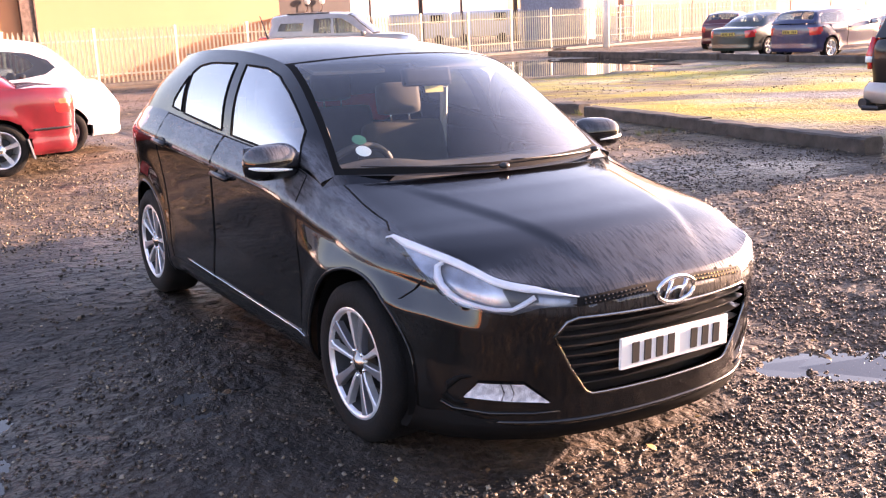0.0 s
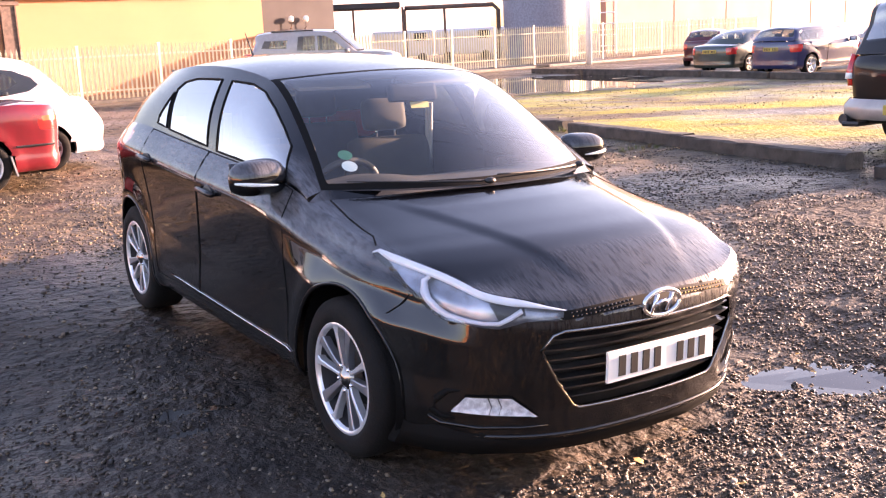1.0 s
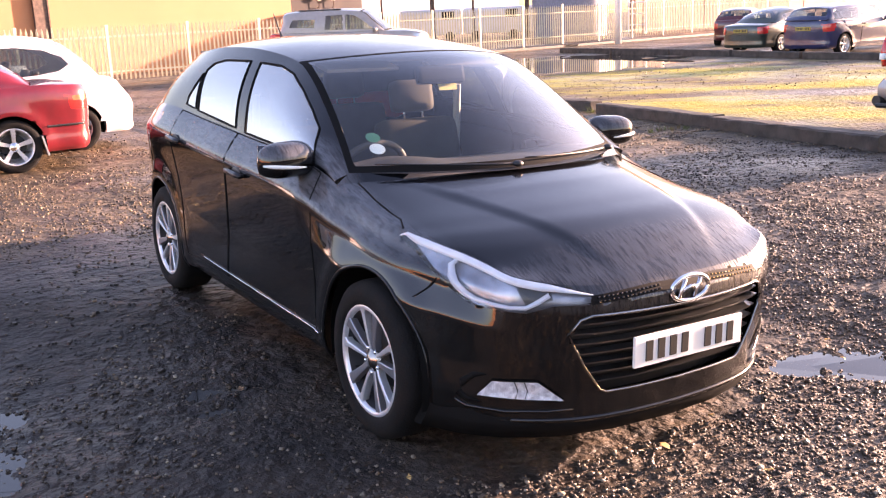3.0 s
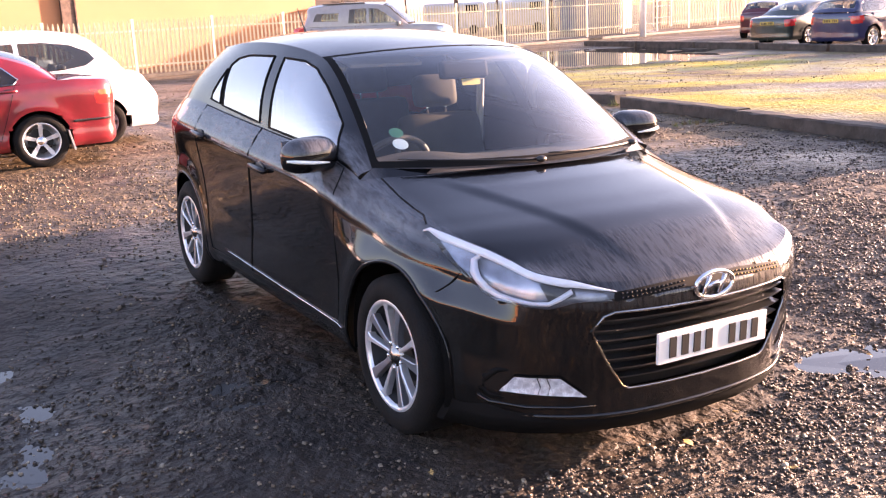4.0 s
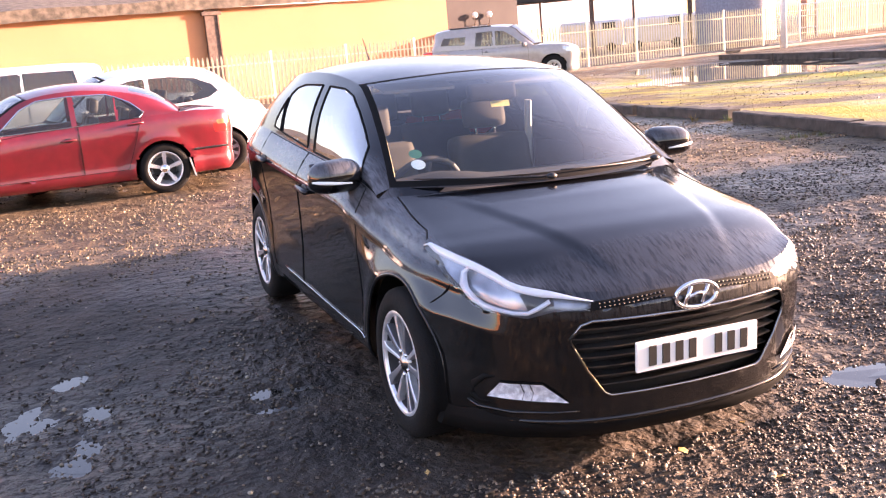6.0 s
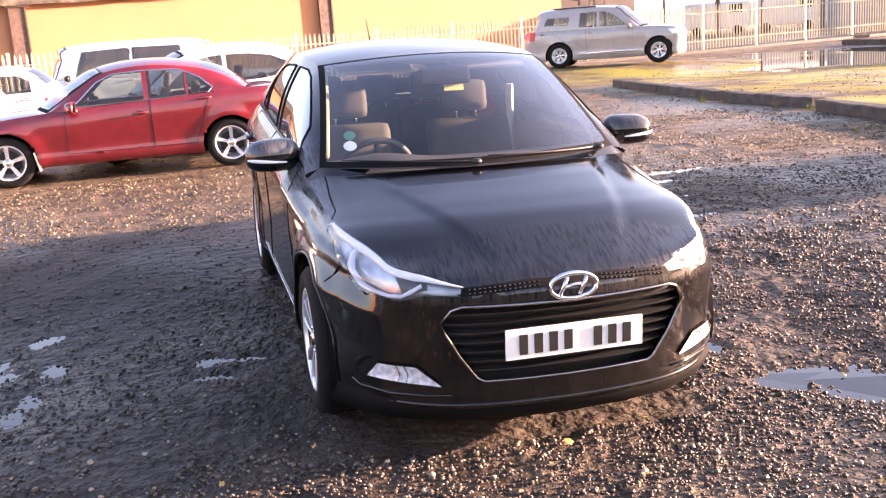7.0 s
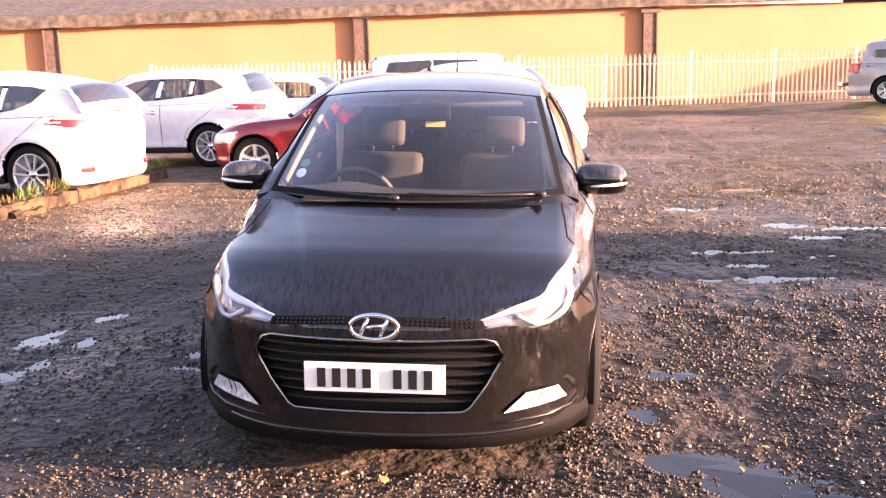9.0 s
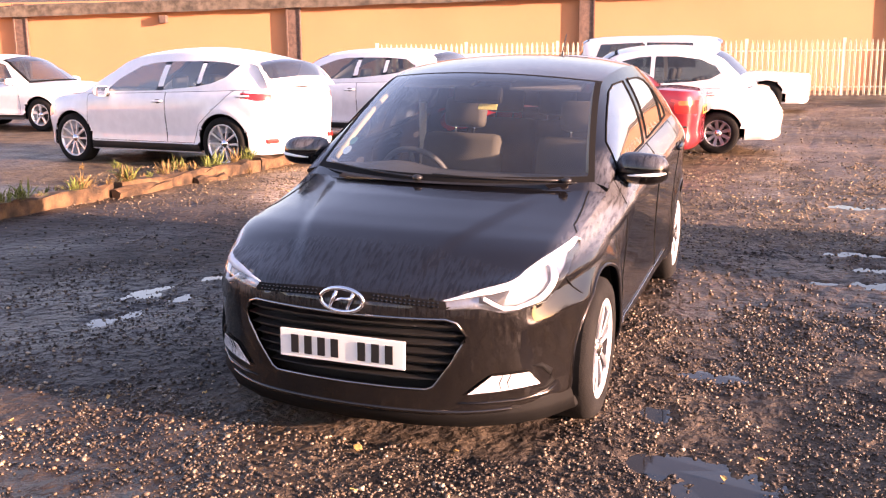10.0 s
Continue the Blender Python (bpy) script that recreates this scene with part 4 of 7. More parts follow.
    for sx in (-1, 1):
        for y in sh.axles:
            hero_wheel(car, sx * 0.84, y, 0.31, sx)
            arch_liner(car, sx * 0.55, sx * 0.82, y, 0.31, 0.37)
        # lamp insides: reflector bowl, light guide, projector
        for o, depth, nm in ((head, 0.035, "reflector"),):
            ca, cz = sum(p[0] for p in o) / len(o), sum(p[1] for p in o) / len(o)
            o = [(ca + (p[0] - ca) * 1.1, cz + (p[1] - cz) * 1.12) for p in o]
            o2 = o if sx > 0 else flip(o)
            flat = lambda A, B, P: np.stack([A, P[..., 2]], -1)
            lo, hi = min(p[0] for p in o2), max(p[0] for p in o2)
            zl, zh = min(p[1] for p in o2), max(p[1] for p in o2)
            def bowl(A, B, depth=depth):
                p = sh.wrap(A, np.minimum((B - sh.sill) / (sh.ztop(A) - sh.sill), 0.985))
                _, _, nx, ny = sh.plan(A)
                return p - np.stack([nx, ny, 0 * nx], -1) * depth
            pts, groups = sheet(bowl, np.linspace(lo - 0.01, hi + 0.01, 40), np.linspace(zl - 0.01, zh, 24), [("in", flat, [(a, z) for a, z in o2])])
            sheet_part(nm, pts, groups["in"], M["lamp_inside"], car)
        g = lambda a, z, lift: sh.on_wrap(sx * a, z, lift)
        # flat white light guides: a band along the lamp's top edge and a hook inside the lens
        bm = bmesh.new()
        rings = []
        for a in np.linspace(0.392, 1.245, 34):
            zt = min(float(sh.ztop(np.array(sx * a))) - 0.003, float(np.interp(a, [p[0] for p in head[:6]] + [1.252], [p[1] for p in head[:6]] + [0.81])))
            deep = 0.025 * min(1.0, 0.1 + (a - 0.39) / 0.2, 0.3 + (1.245 - a) / 0.16)
            rings.append([bm.verts.new(g(a, zt - deep * f, l)) for f, l in ((0.0, 0.0), (0.12, 0.004), (0.85, 0.004), (1.0, -0.008))])
        for r0, r1 in zip(rings, rings[1:]):
            for k in range(3):
                bm.faces.new((r0[k], r0[k + 1], r1[k + 1], r1[k]))
        part("light_guide", bm, M["lamp_strip"], car, "white light guide along the lamp top", True)
        hook = [(0.925, 0.768), (0.952, 0.752), (0.935, 0.72), (0.908, 0.693), (0.868, 0.668), (0.82, 0.651), (0.75, 0.642), (0.68, 0.638), (0.625, 0.64), (0.585, 0.659), (0.545, 0.682)]
        wid = [0.009, 0.012, 0.012, 0.011, 0.01, 0.007, 0.0055, 0.0055, 0.0065, 0.008, 0.007]
        bm = bmesh.new()
        rings = []
        for k, ((a, z), hw) in enumerate(zip(hook, wid)):
            (a0, z0), (a1, z1) = hook[max(0, k - 1)], hook[min(len(hook) - 1, k + 1)]
            d = Vector((a1 - a0, z1 - z0)).normalized()
            rings.append([bm.verts.new(g(a + f * hw * -d.y, z + f * hw * d.x, l)) for f, l in ((-1, -0.02), (-0.8, -0.006), (0.8, -0.006), (1, -0.02))])
        for r0, r1 in zip(rings, rings[1:]):
            for k in range(3):
                bm.faces.new((r0[k], r0[k + 1], r1[k + 1], r1[k]))
        part("light_guide", bm, M["lamp_strip"], car, "white hooked light guide", True)
        # plain indicator corner inside the inner tip, dark floor under the guide
        bm = bmesh.new()
        for pts in ([(0.53, 0.662), (0.585, 0.65), (0.625, 0.645), (0.66, 0.7), (0.6, 0.72), (0.54, 0.705)],):
            bm.faces.new([bm.verts.new(g(a, z, -0.028)) for a, z in pts])
        part("lamp_shelf", bm, M["black"], car, "dark shelf inside the headlamp", False)
        lamp = None
        for nm, mat, lift, grow in (("fog_lamp", M["fog_chrome"], 0.01, 1.0), ("fog_lens", M["fog_lens"], 0.014, 0.97)):
            bm = bmesh.new()
            ca, cz = 0.65, 0.348
            rows = []
            for f in (0.0, 0.35, 0.7, 1.0):  # rings from the middle to the rim
                rows.append([bm.verts.new(g(ca + (a - ca) * max(f, 0.02) * grow, cz + (z - cz) * max(f, 0.02) * grow, lift - (0.006 * (1 - f) if nm == "fog_lamp" else 0.0))) for a, z in dense(fog, 0.02)])
            for r0, r1 in zip(rows, rows[1:]):
                for k in range(len(r0)):
                    bm.faces.new((r0[k], r0[(k + 1) % len(r0)], r1[(k + 1) % len(r0)], r1[k]))
            ob = part(nm, bm, mat, lamp or car, "trapezoid fog lamp with a bright reflector" if lamp is None else "clear lens", False)
            lamp = lamp or ob
        for ra, top in ((0.628, 0.378), (0.662, 0.378)):
            part("fog_lamp_rib", tube(bmesh.new(), [g(ra, top, 0.01), g(ra - 0.012, 0.345, 0.007), g(ra - 0.004, 0.318, 0.01)], 0.0018, 6), M["dark_alloy"], lamp, "", True)
        part("fog_lamp_rim", tube(bmesh.new(), [g(a, z, 0.009) for a, z in dense(fog, 0.03)], 0.002, 6, True), M["slot"], lamp, "", True)
        # rolled lips of the wheel arches
        for ax in sh.axles:
            bm = bmesh.new()
            tube(bm, [sh.on_side(ax + 0.366 * math.cos(t), max(0.215, 0.31 + 0.366 * math.sin(t)), sx, -0.002) for t in np.linspace(-0.26, math.pi + 0.26, 34)], 0.008, 6)
            part("arch_lip", bm, M["paint_plain"], car, "", True)
        # handles, mirrors, sill strip
        door_handle(car, sh, -0.04, 0.868, sx, M["paint_plain"])
        door_handle(car, sh, 0.87, 0.937, sx, M["paint_plain"])
        door_mirror(car, sx * 0.885, -0.66, 1.012, sx, M["paint"], M["sticker_w"])
        bm = bmesh.new()
        tube(bm, [sh.on_side(y, 0.33 + 0.02 * y, sx, 0.004) for y in np.linspace(-0.88, 0.61, 24)], 0.0024, 6)
        part("sill_strip", bm, M["chrome"], car, "bright sill strip", True)
        # bonnet edge gap and its wing corner
        uu, vv = np.meshgrid(np.linspace(0, 1, 240), np.linspace(0.5, 1, 200), indexing="ij")
        lid = sh.bonnet_fn(uu, vv)
        pts = []
        for x, y in ((0.672, -0.92), (0.69, -1.0), (0.7, -1.12), (0.704, -1.25), (0.706, -1.32), (0.722, -1.36), (0.75, -1.385)):
            k = np.unravel_index(((lid[..., 0] - x) ** 2 + (lid[..., 1] - y) ** 2).argmin(), uu.shape)
            pts.append(Vector((sx * lid[k][0], lid[k][1], lid[k][2] - 0.0022)))
        seam(car, pts, 0.0045, False, "bonnet_gap")
        # rubber strips round the side glass
        for w in windows:
            outl = []
            for y, z in dense(w, 0.05):
                best = sh.cabin(np.linspace(0, 1, 400), np.full(400, 0.5))
                u = np.interp(y, best[:, 1], np.linspace(0, 1, 400))
                for _ in range(3):
                    lo, hi = sh.cabin(np.array(u), np.array(0.0)), sh.cabin(np.array(u), np.array(1.0))
                    v = min(1, max(0, (z - lo[2]) / (hi[2] - lo[2])))
                    col = sh.cabin(np.linspace(0, 1, 400), np.full(400, v))
                    u = np.interp(y, col[:, 1], np.linspace(0, 1, 400))
                p = sh.cabin(np.array(u), np.array(v))
                outl.append(Vector((sx * (p[0] + 0.002), p[1], p[2])))
            seam(car, outl, 0.0055, True, "window_rubber")
    # grille: dark back, slats that follow the nose, thin bright frame
    P = lambda a, z, lift=0.0: sh.on_wrap(a, z, lift)
    aa = np.linspace(-0.5, 0.5, 25)
    rows = [[P(a, z, -0.07) for a in aa] for z in (0.3, 0.63)]
    mesh_object("grille_back", [v for r in rows for v in r], [(i, i + 1, 26 + i, 25 + i) for i in range(24)], M["ink"], car)
    for z, w in ((0.578, 0.448), (0.542, 0.472), (0.506, 0.455), (0.47, 0.437), (0.434, 0.418), (0.398, 0.393), (0.362, 0.366)):
        bm = bmesh.new()
        ring = []
        for a in np.linspace(-w, w, 21):
            ring.append([bm.verts.new(P(a, zz, l)) for zz, l in ((z - 0.006, -0.045), (z - 0.004, -0.012), (z + 0.003, -0.009), (z + 0.009, -0.045))])
        for r0, r1 in zip(ring, ring[1:]):
            for k in range(4):
                bm.faces.new((r0[k], r0[(k + 1) % 4], r1[(k + 1) % 4], r1[k]))
        part("grille_slat", bm, M["slat"], car, "", False)
    bm = bmesh.new()
    tube(bm, [P(a, z, 0.0) for a, z in dense(grille, 0.04)], 0.006, 6, True)
    part("grille_frame", bm, M["dark_chrome"], car, "thin dark chrome grille frame", True)
    bm = bmesh.new()
    for a in np.arange(0.12, 0.38, 0.018):
        for s in (-1, 1):
            for z in (0.668 - 0.05 * (a - 0.15), 0.68 - 0.05 * (a - 0.15)):
                blob(bm, Matrix.Translation(P(s * a, z, 0.001)), 0.006, 0.004, 0.004, 6, 4)
    tagged(part("grille_mesh", bm, M["gloss"], car), kind="stuff")
    # badge
    bm = bmesh.new()
    c = P(0, 0.66, 0.014)
    tube(bm, [c + Vector((0.088 * math.cos(t), -0.002 * math.sin(t), 0.046 * math.sin(t))) for t in np.linspace(0, 2 * math.pi, 41)[:-1]], 0.0085, 8, True)
    tube(bm, [c + Vector((-0.052, 0, -0.033)), c + Vector((-0.022, 0, 0.033))], 0.008, 6)
    tube(bm, [c + Vector((0.022, 0, -0.033)), c + Vector((0.052, 0, 0.033))], 0.008, 6)
    tube(bm, [c + Vector((-0.034, 0, -0.006)), c + Vector((0.0, 0, 0.004)), c + Vector((0.034, 0, 0.006))], 0.007, 6)
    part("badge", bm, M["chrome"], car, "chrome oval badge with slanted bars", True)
    plate = box_part("number_plate", (0.52, 0.012, 0.111), pose(0, -2.112, 0.471), M["plate"], car, "white front number plate with dark bars", 0.003)
    plate_bars(plate, pose(0, -2.112, 0.47), 0.46, 0.072, M["ink"])
    # lower lip and bumper splitter
    bm = bmesh.new()
    tube(bm, [P(a, 0.232, -0.004) for a in np.linspace(-1.0, 1.0, 41)], 0.01, 6)
    part("front_lip", bm, M["paint"], car, "", True)
    for s in (-1, 1):
        bm = bmesh.new()
        tube(bm, [P(s * a, z, 0.003) for a, z in ((0.45, 0.272), (0.55, 0.268), (0.7, 0.266), (0.84, 0.274), (0.885, 0.295))], [0.003, 0.006, 0.007, 0.007, 0.004], 6)
        part("fog_lamp_lip", bm, M["paint"], car, "", True)
        bm = bmesh.new()
        tube(bm, [P(s * a, z, -0.004) for a, z in ((0.76, 0.398), (0.81, 0.392), (0.855, 0.36), (0.868, 0.32), (0.835, 0.298), (0.74, 0.292))], [0.004, 0.012, 0.016, 0.014, 0.01, 0.004], 8)
        part("fog_lamp_bezel", bm, M["slot"], car, "", True)
        seam(car, [P(s * a, z, 0.0005) for a, z in ((0.985, 0.705), (1.02, 0.665), (1.06, 0.635), (1.145, 0.592))], 0.003, False, "bumper_gap")
    # wipers
    for k, (pv, tip) in enumerate((((-0.06, 0.02), (-0.62, 0.055)), ((0.60, 0.02), (0.0, 0.05)))):
        bm = bmesh.new()
        S = lambda x, u: Vector(sh.screen_fn(np.array(u), np.array(x / 0.71)))
        a, b = S(*pv), S(*tip)
        tube(bm, [S(pv[0] + (tip[0] - pv[0]) * f, pv[1] + (tip[1] - pv[1]) * f) + Vector((0, -0.018, 0.006)) for f in np.linspace(0, 1, 9)], [0.007, 0.006, 0.005, 0.005, 0.0045, 0.0045, 0.004, 0.004, 0.003], 6)
        w = part("wiper", bm, M["black"], car, "black wiper at rest", True)
        bm = bmesh.new()
        blob(bm, Matrix.Translation(a + Vector((0, -0.03, 0.008))), 0.024, 0.02, 0.014)
        part("wiper_pivot", bm, M["black"], w, "", True)
    bm = bmesh.new()
    cw = [[Vector(sh.screen_fn(np.array(0.0), np.array(v))) + Vector((0, dy * (1 - (v / 0.9) ** 4), dz)) for v in np.linspace(-0.9, 0.9, 25)] for dy, dz in ((-0.05, 0.004), (0.0, 0.006))]
    vs = [[bm.verts.new(p) for p in r] for r in cw]
    for i in range(24):
        bm.faces.new((vs[0][i], vs[0][i + 1], vs[1][i + 1], vs[1][i]))
    part("cowl", bm, M["black"], car)
    for sx in (-1, 1):  # scuttle corner between wing, bonnet and pillar
        bm = bmesh.new()
        top = [Vector(sh.bonnet_fn(np.array(1.0), np.array(sx * v))) + Vector((0, 0, -0.003)) for v in np.linspace(0.7, 1.0, 9)]
        foot = [Vector(sh.screen_fn(np.array(0.0), np.array(sx * v))) + Vector((0, 0.004, 0.004)) for v in np.linspace(0.7, 1.0, 9)]
        va, vb = [bm.verts.new(p) for p in top], [bm.verts.new(p) for p in foot]
        for i in range(8):
            bm.faces.new((va[i], va[i + 1], vb[i + 1], vb[i]))
        edge = [Vector(sh.cabin(np.array(0.0), np.array(v))) for v in np.linspace(0, 1, 9)]
        ve = [bm.verts.new((sx * p.x, p.y + 0.002, p.z)) for p in edge]
        hub = bm.verts.new((sx * (edge[0].x + edge[-1].x) / 2 - sx * 0.03, edge[0].y + 0.002, (edge[0].z + edge[-1].z) / 2))
        for i in range(8):
            bm.faces.new((ve[i], ve[i + 1], hub))
        part("scuttle_corner", bm, M["paint"], car, "", True)
    # cabin: dash, seats, wheel, mirror, stickers
    bm = bmesh.new()
    prof = [(-1.1, 0.9), (-0.95, 0.955), (-0.8, 0.965), (-0.62, 0.945), (-0.52, 0.87), (-0.5, 0.5)]
    vs = [[bm.verts.new((x, y + 0.06 * (x / 0.66) ** 2, z + (0.03 * math.exp(-((x + 0.37) / 0.16) ** 2) if 0 < i < 4 else 0))) for x in np.linspace(-0.68, 0.68, 25)] for i, (y, z) in enumerate(prof)]
    for r0, r1 in zip(vs, vs[1:]):
        for i in range(24):
            bm.faces.new((r0[i], r0[i + 1], r1[i + 1], r1[i]))
    part("dashboard", bm, M["trim_in"], car, "dark dashboard", True)
    steering_wheel(car, -0.36, -0.42, 0.86)
    for x in (-0.36, 0.36):
        seat(car, x, 0.0, M["seat"], 0.28)
    seat(car, -0.36, 0.85, M["seat"], 0.3)
    seat(car, 0.36, 0.85, M["seat"], 0.3)
    seat(car, 0.0, 0.87, M["seat"], 0.29, 0.3)
    for x in (-0.62, 0.62):
        bm = bmesh.new()
        tube(bm, [(x * 0.98, 0.32, 1.2), (x * 0.99, 0.34, 0.9), (x, 0.36, 0.5)], 0.022, 6)
        part("seat_belt", bm, M["belt"], car, "pale seat belt")
    for x in (-1, 1):
        bm = bmesh.new()
        tube(bm, [Vector(along(sh.rail, s)) * 1.0 + Vector((-0.035, 0.04, -0.015)) if x > 0 else Vector((-along(sh.rail, s)[0] + 0.035, along(sh.rail, s)[1] + 0.04, along(sh.rail, s)[2] - 0.015)) for s in (0.03, 0.1, 0.17, 0.24, 0.3)], 0.015, 8)
        part("pillar_trim", bm, M["pillar"], car, "pale inner pillar trim", True)
    bm = box(bmesh.new(), (0.26, 0.045, 0.085), pose(0, -0.47, 1.315, -15), 0.018)
    part("rear_view_mirror", bm, M["slot"], car)
    for x in (-0.3, 0.3):
        part("sun_visor", box(bmesh.new(), (0.38, 0.16, 0.018), pose(x, -0.2, 1.355, 12), 0.006), M["cabin_in"], car)
    box_part("visor_label", (0.1, 0.003, 0.03), pose(0.05, -0.46, 1.255, -20), M["label_y"], car, "yellow paper label")
    box_part("headlining", (1.0, 1.6, 0.02), pose(0, 0.65, 1.375), M["cabin_in"], car)
    S = lambda v, u: Vector(sh.screen_fn(np.array(u), np.array(v)))
    for (v, u), mat, r, nm in (((-0.82, 0.16), M["sticker_w"], 0.032, "round_sticker"), ((-0.82, 0.235), M["sticker_g"], 0.03, "round_sticker")):
        p, px, pu = S(v, u), S(v + 0.05, u), S(v, u + 0.05)
        ex, eu = (px - p).normalized(), (pu - p).normalized()
        n = ex.cross(eu).normalized()
        bm = bmesh.new()
        f = [bm.verts.new(p - n * 0.004 + (ex * math.cos(t) + eu * math.sin(t)) * r) for t in np.linspace(0, 2 * math.pi, 25)[:-1]]
        bm.faces.new(f)
        part(nm, bm, mat, car, "round paper sticker inside the screen")
    bm = bmesh.new()
    tube(bm, [(0, 1.35, 1.42), (0, 1.42, 1.5), (0, 1.5, 1.6)], [0.012, 0.004, 0.003], 6)
    part("aerial", bm, M["black"], car)
    car.matrix_basis = pose(0, 0, -0.015, *LEAN)
    return car


def hero_wheel(car, x, y, r, out):
    """Five broad two-tone spokes: machined faces with dark pockets between."""
    w = new("wheel")
    w.parent = car
    w.location = (x, y, r)
    w.rotation_euler = (0.35 * (1 if y < 0 else 2), 0, 0)
    m = Matrix.Diagonal((out, 1, 1, 1))
    R, wid = 0.212, 0.2
    bm = bmesh.new()
    lathe(bm, [(R, -wid), (R + 0.02, -wid - 0.006), (r - 0.03, -wid - 0.008), (r - 0.006, -wid + 0.015), (r, -wid + 0.04), (r, -0.04), (r - 0.006, -0.012), (r - 0.03, 0.008), (R + 0.03, 0.012), (R + 0.006, 0.004), (R, -0.012)], m, 56)
    part("tyre", bm, M["rubber"], w, "black rubber tyre", True)
    bm = bmesh.new()
    lathe(bm, [(R + 0.006, 0.002), (R - 0.002, 0.006), (R - 0.012, 0.0), (R - 0.016, -0.012)], m, 56)
    part("rim_edge", bm, M["alloy"], w, "machined rim edge", True)
    bm = bmesh.new()
    lathe(bm, [(R - 0.014, -0.01), (R - 0.024, -0.05), (R - 0.04, -0.13), (0.03, -0.14)], m, 56)
    part("rim_barrel", bm, M["dark_alloy"], w, "", True)
    for k in range(5):
        a0 = 2 * math.pi * k / 5
        for side in (-1, 1):
            # each spoke is a pair of blades that part towards the rim
            bm = bmesh.new()
            k1 = 0.62 if side < 0 else 1.0  # the machined blade is the narrower one
            prof = [(0.03, side * 0.013, 0.024 * k1, -0.016), (0.08, side * 0.021, 0.026 * k1, -0.008), (0.14, side * 0.037, 0.034 * k1, -0.003), (0.175, side * 0.047, 0.04 * k1, -0.001), (R - 0.006, side * 0.052, 0.054, 0.001)]
            rings = []
            for rr, off, wd, h in prof:
                row = []
                for dw, hh in ((-wd / 2, h - 0.03), (-wd / 2, h - 0.003), (-wd / 2 + 0.004, h), (wd / 2 - 0.004, h), (wd / 2, h - 0.003), (wd / 2, h - 0.03)):
                    t = off + dw
                    row.append(bm.verts.new(m @ Vector((hh, rr * math.cos(a0) - t * math.sin(a0), rr * math.sin(a0) + t * math.cos(a0)))))
                rings.append(row)
            for q0, q1 in zip(rings, rings[1:]):
                for i in range(5):
                    bm.faces.new((q0[i], q0[i + 1], q1[i + 1], q1[i]))
            part("spoke", bm, M["alloy"] if side < 0 else M["grey_alloy"], w)
    bm = bmesh.new()
    lathe(bm, [(0.0001, 0.0), (0.024, -0.002), (0.03, -0.01), (0.045, -0.014), (0.05, -0.03)], m, 24)
    part("hub_cap", bm, M["dark_chrome"], w, "", True)
    for k in range(5):
        a0 = 2 * math.pi * (k + 0.5) / 5
        part("wheel_bolt", blob(bmesh.new(), Matrix.Translation((out * -0.016, 0.05 * math.cos(a0), 0.05 * math.sin(a0))), 0.01, 0.009, 0.009, 8, 6), M["chrome"], w, "", True)
    bm = bmesh.new()
    lathe(bm, [(0.02, -0.1), (0.14, -0.1), (0.14, -0.12)], m, 32)
    part("brake_disc", bm, M["steel_disc"], w, "", False)
    return w


hatchback()


# ---- the other vehicles ----
def on_cabin(sh, y, z, sx, lift=0.0):
    """The point of the cabin's side at a given y and height."""
    U = np.linspace(0, 1, 200)
    u = v = 0.5
    for _ in range(4):
        col = sh.cabin(U, np.full(200, v))
        u = np.interp(y, col[:, 1], U)
        lo, hi = sh.cabin(np.array(u), np.array(0.0)), sh.cabin(np.array(u), np.array(1.0))
        v = min(1, max(0, (z - lo[2]) / (hi[2] - lo[2])))
    p = sh.cabin(np.array(u), np.array(v))
    return Vector((sx * (p[0] + lift), p[1], p[2]))


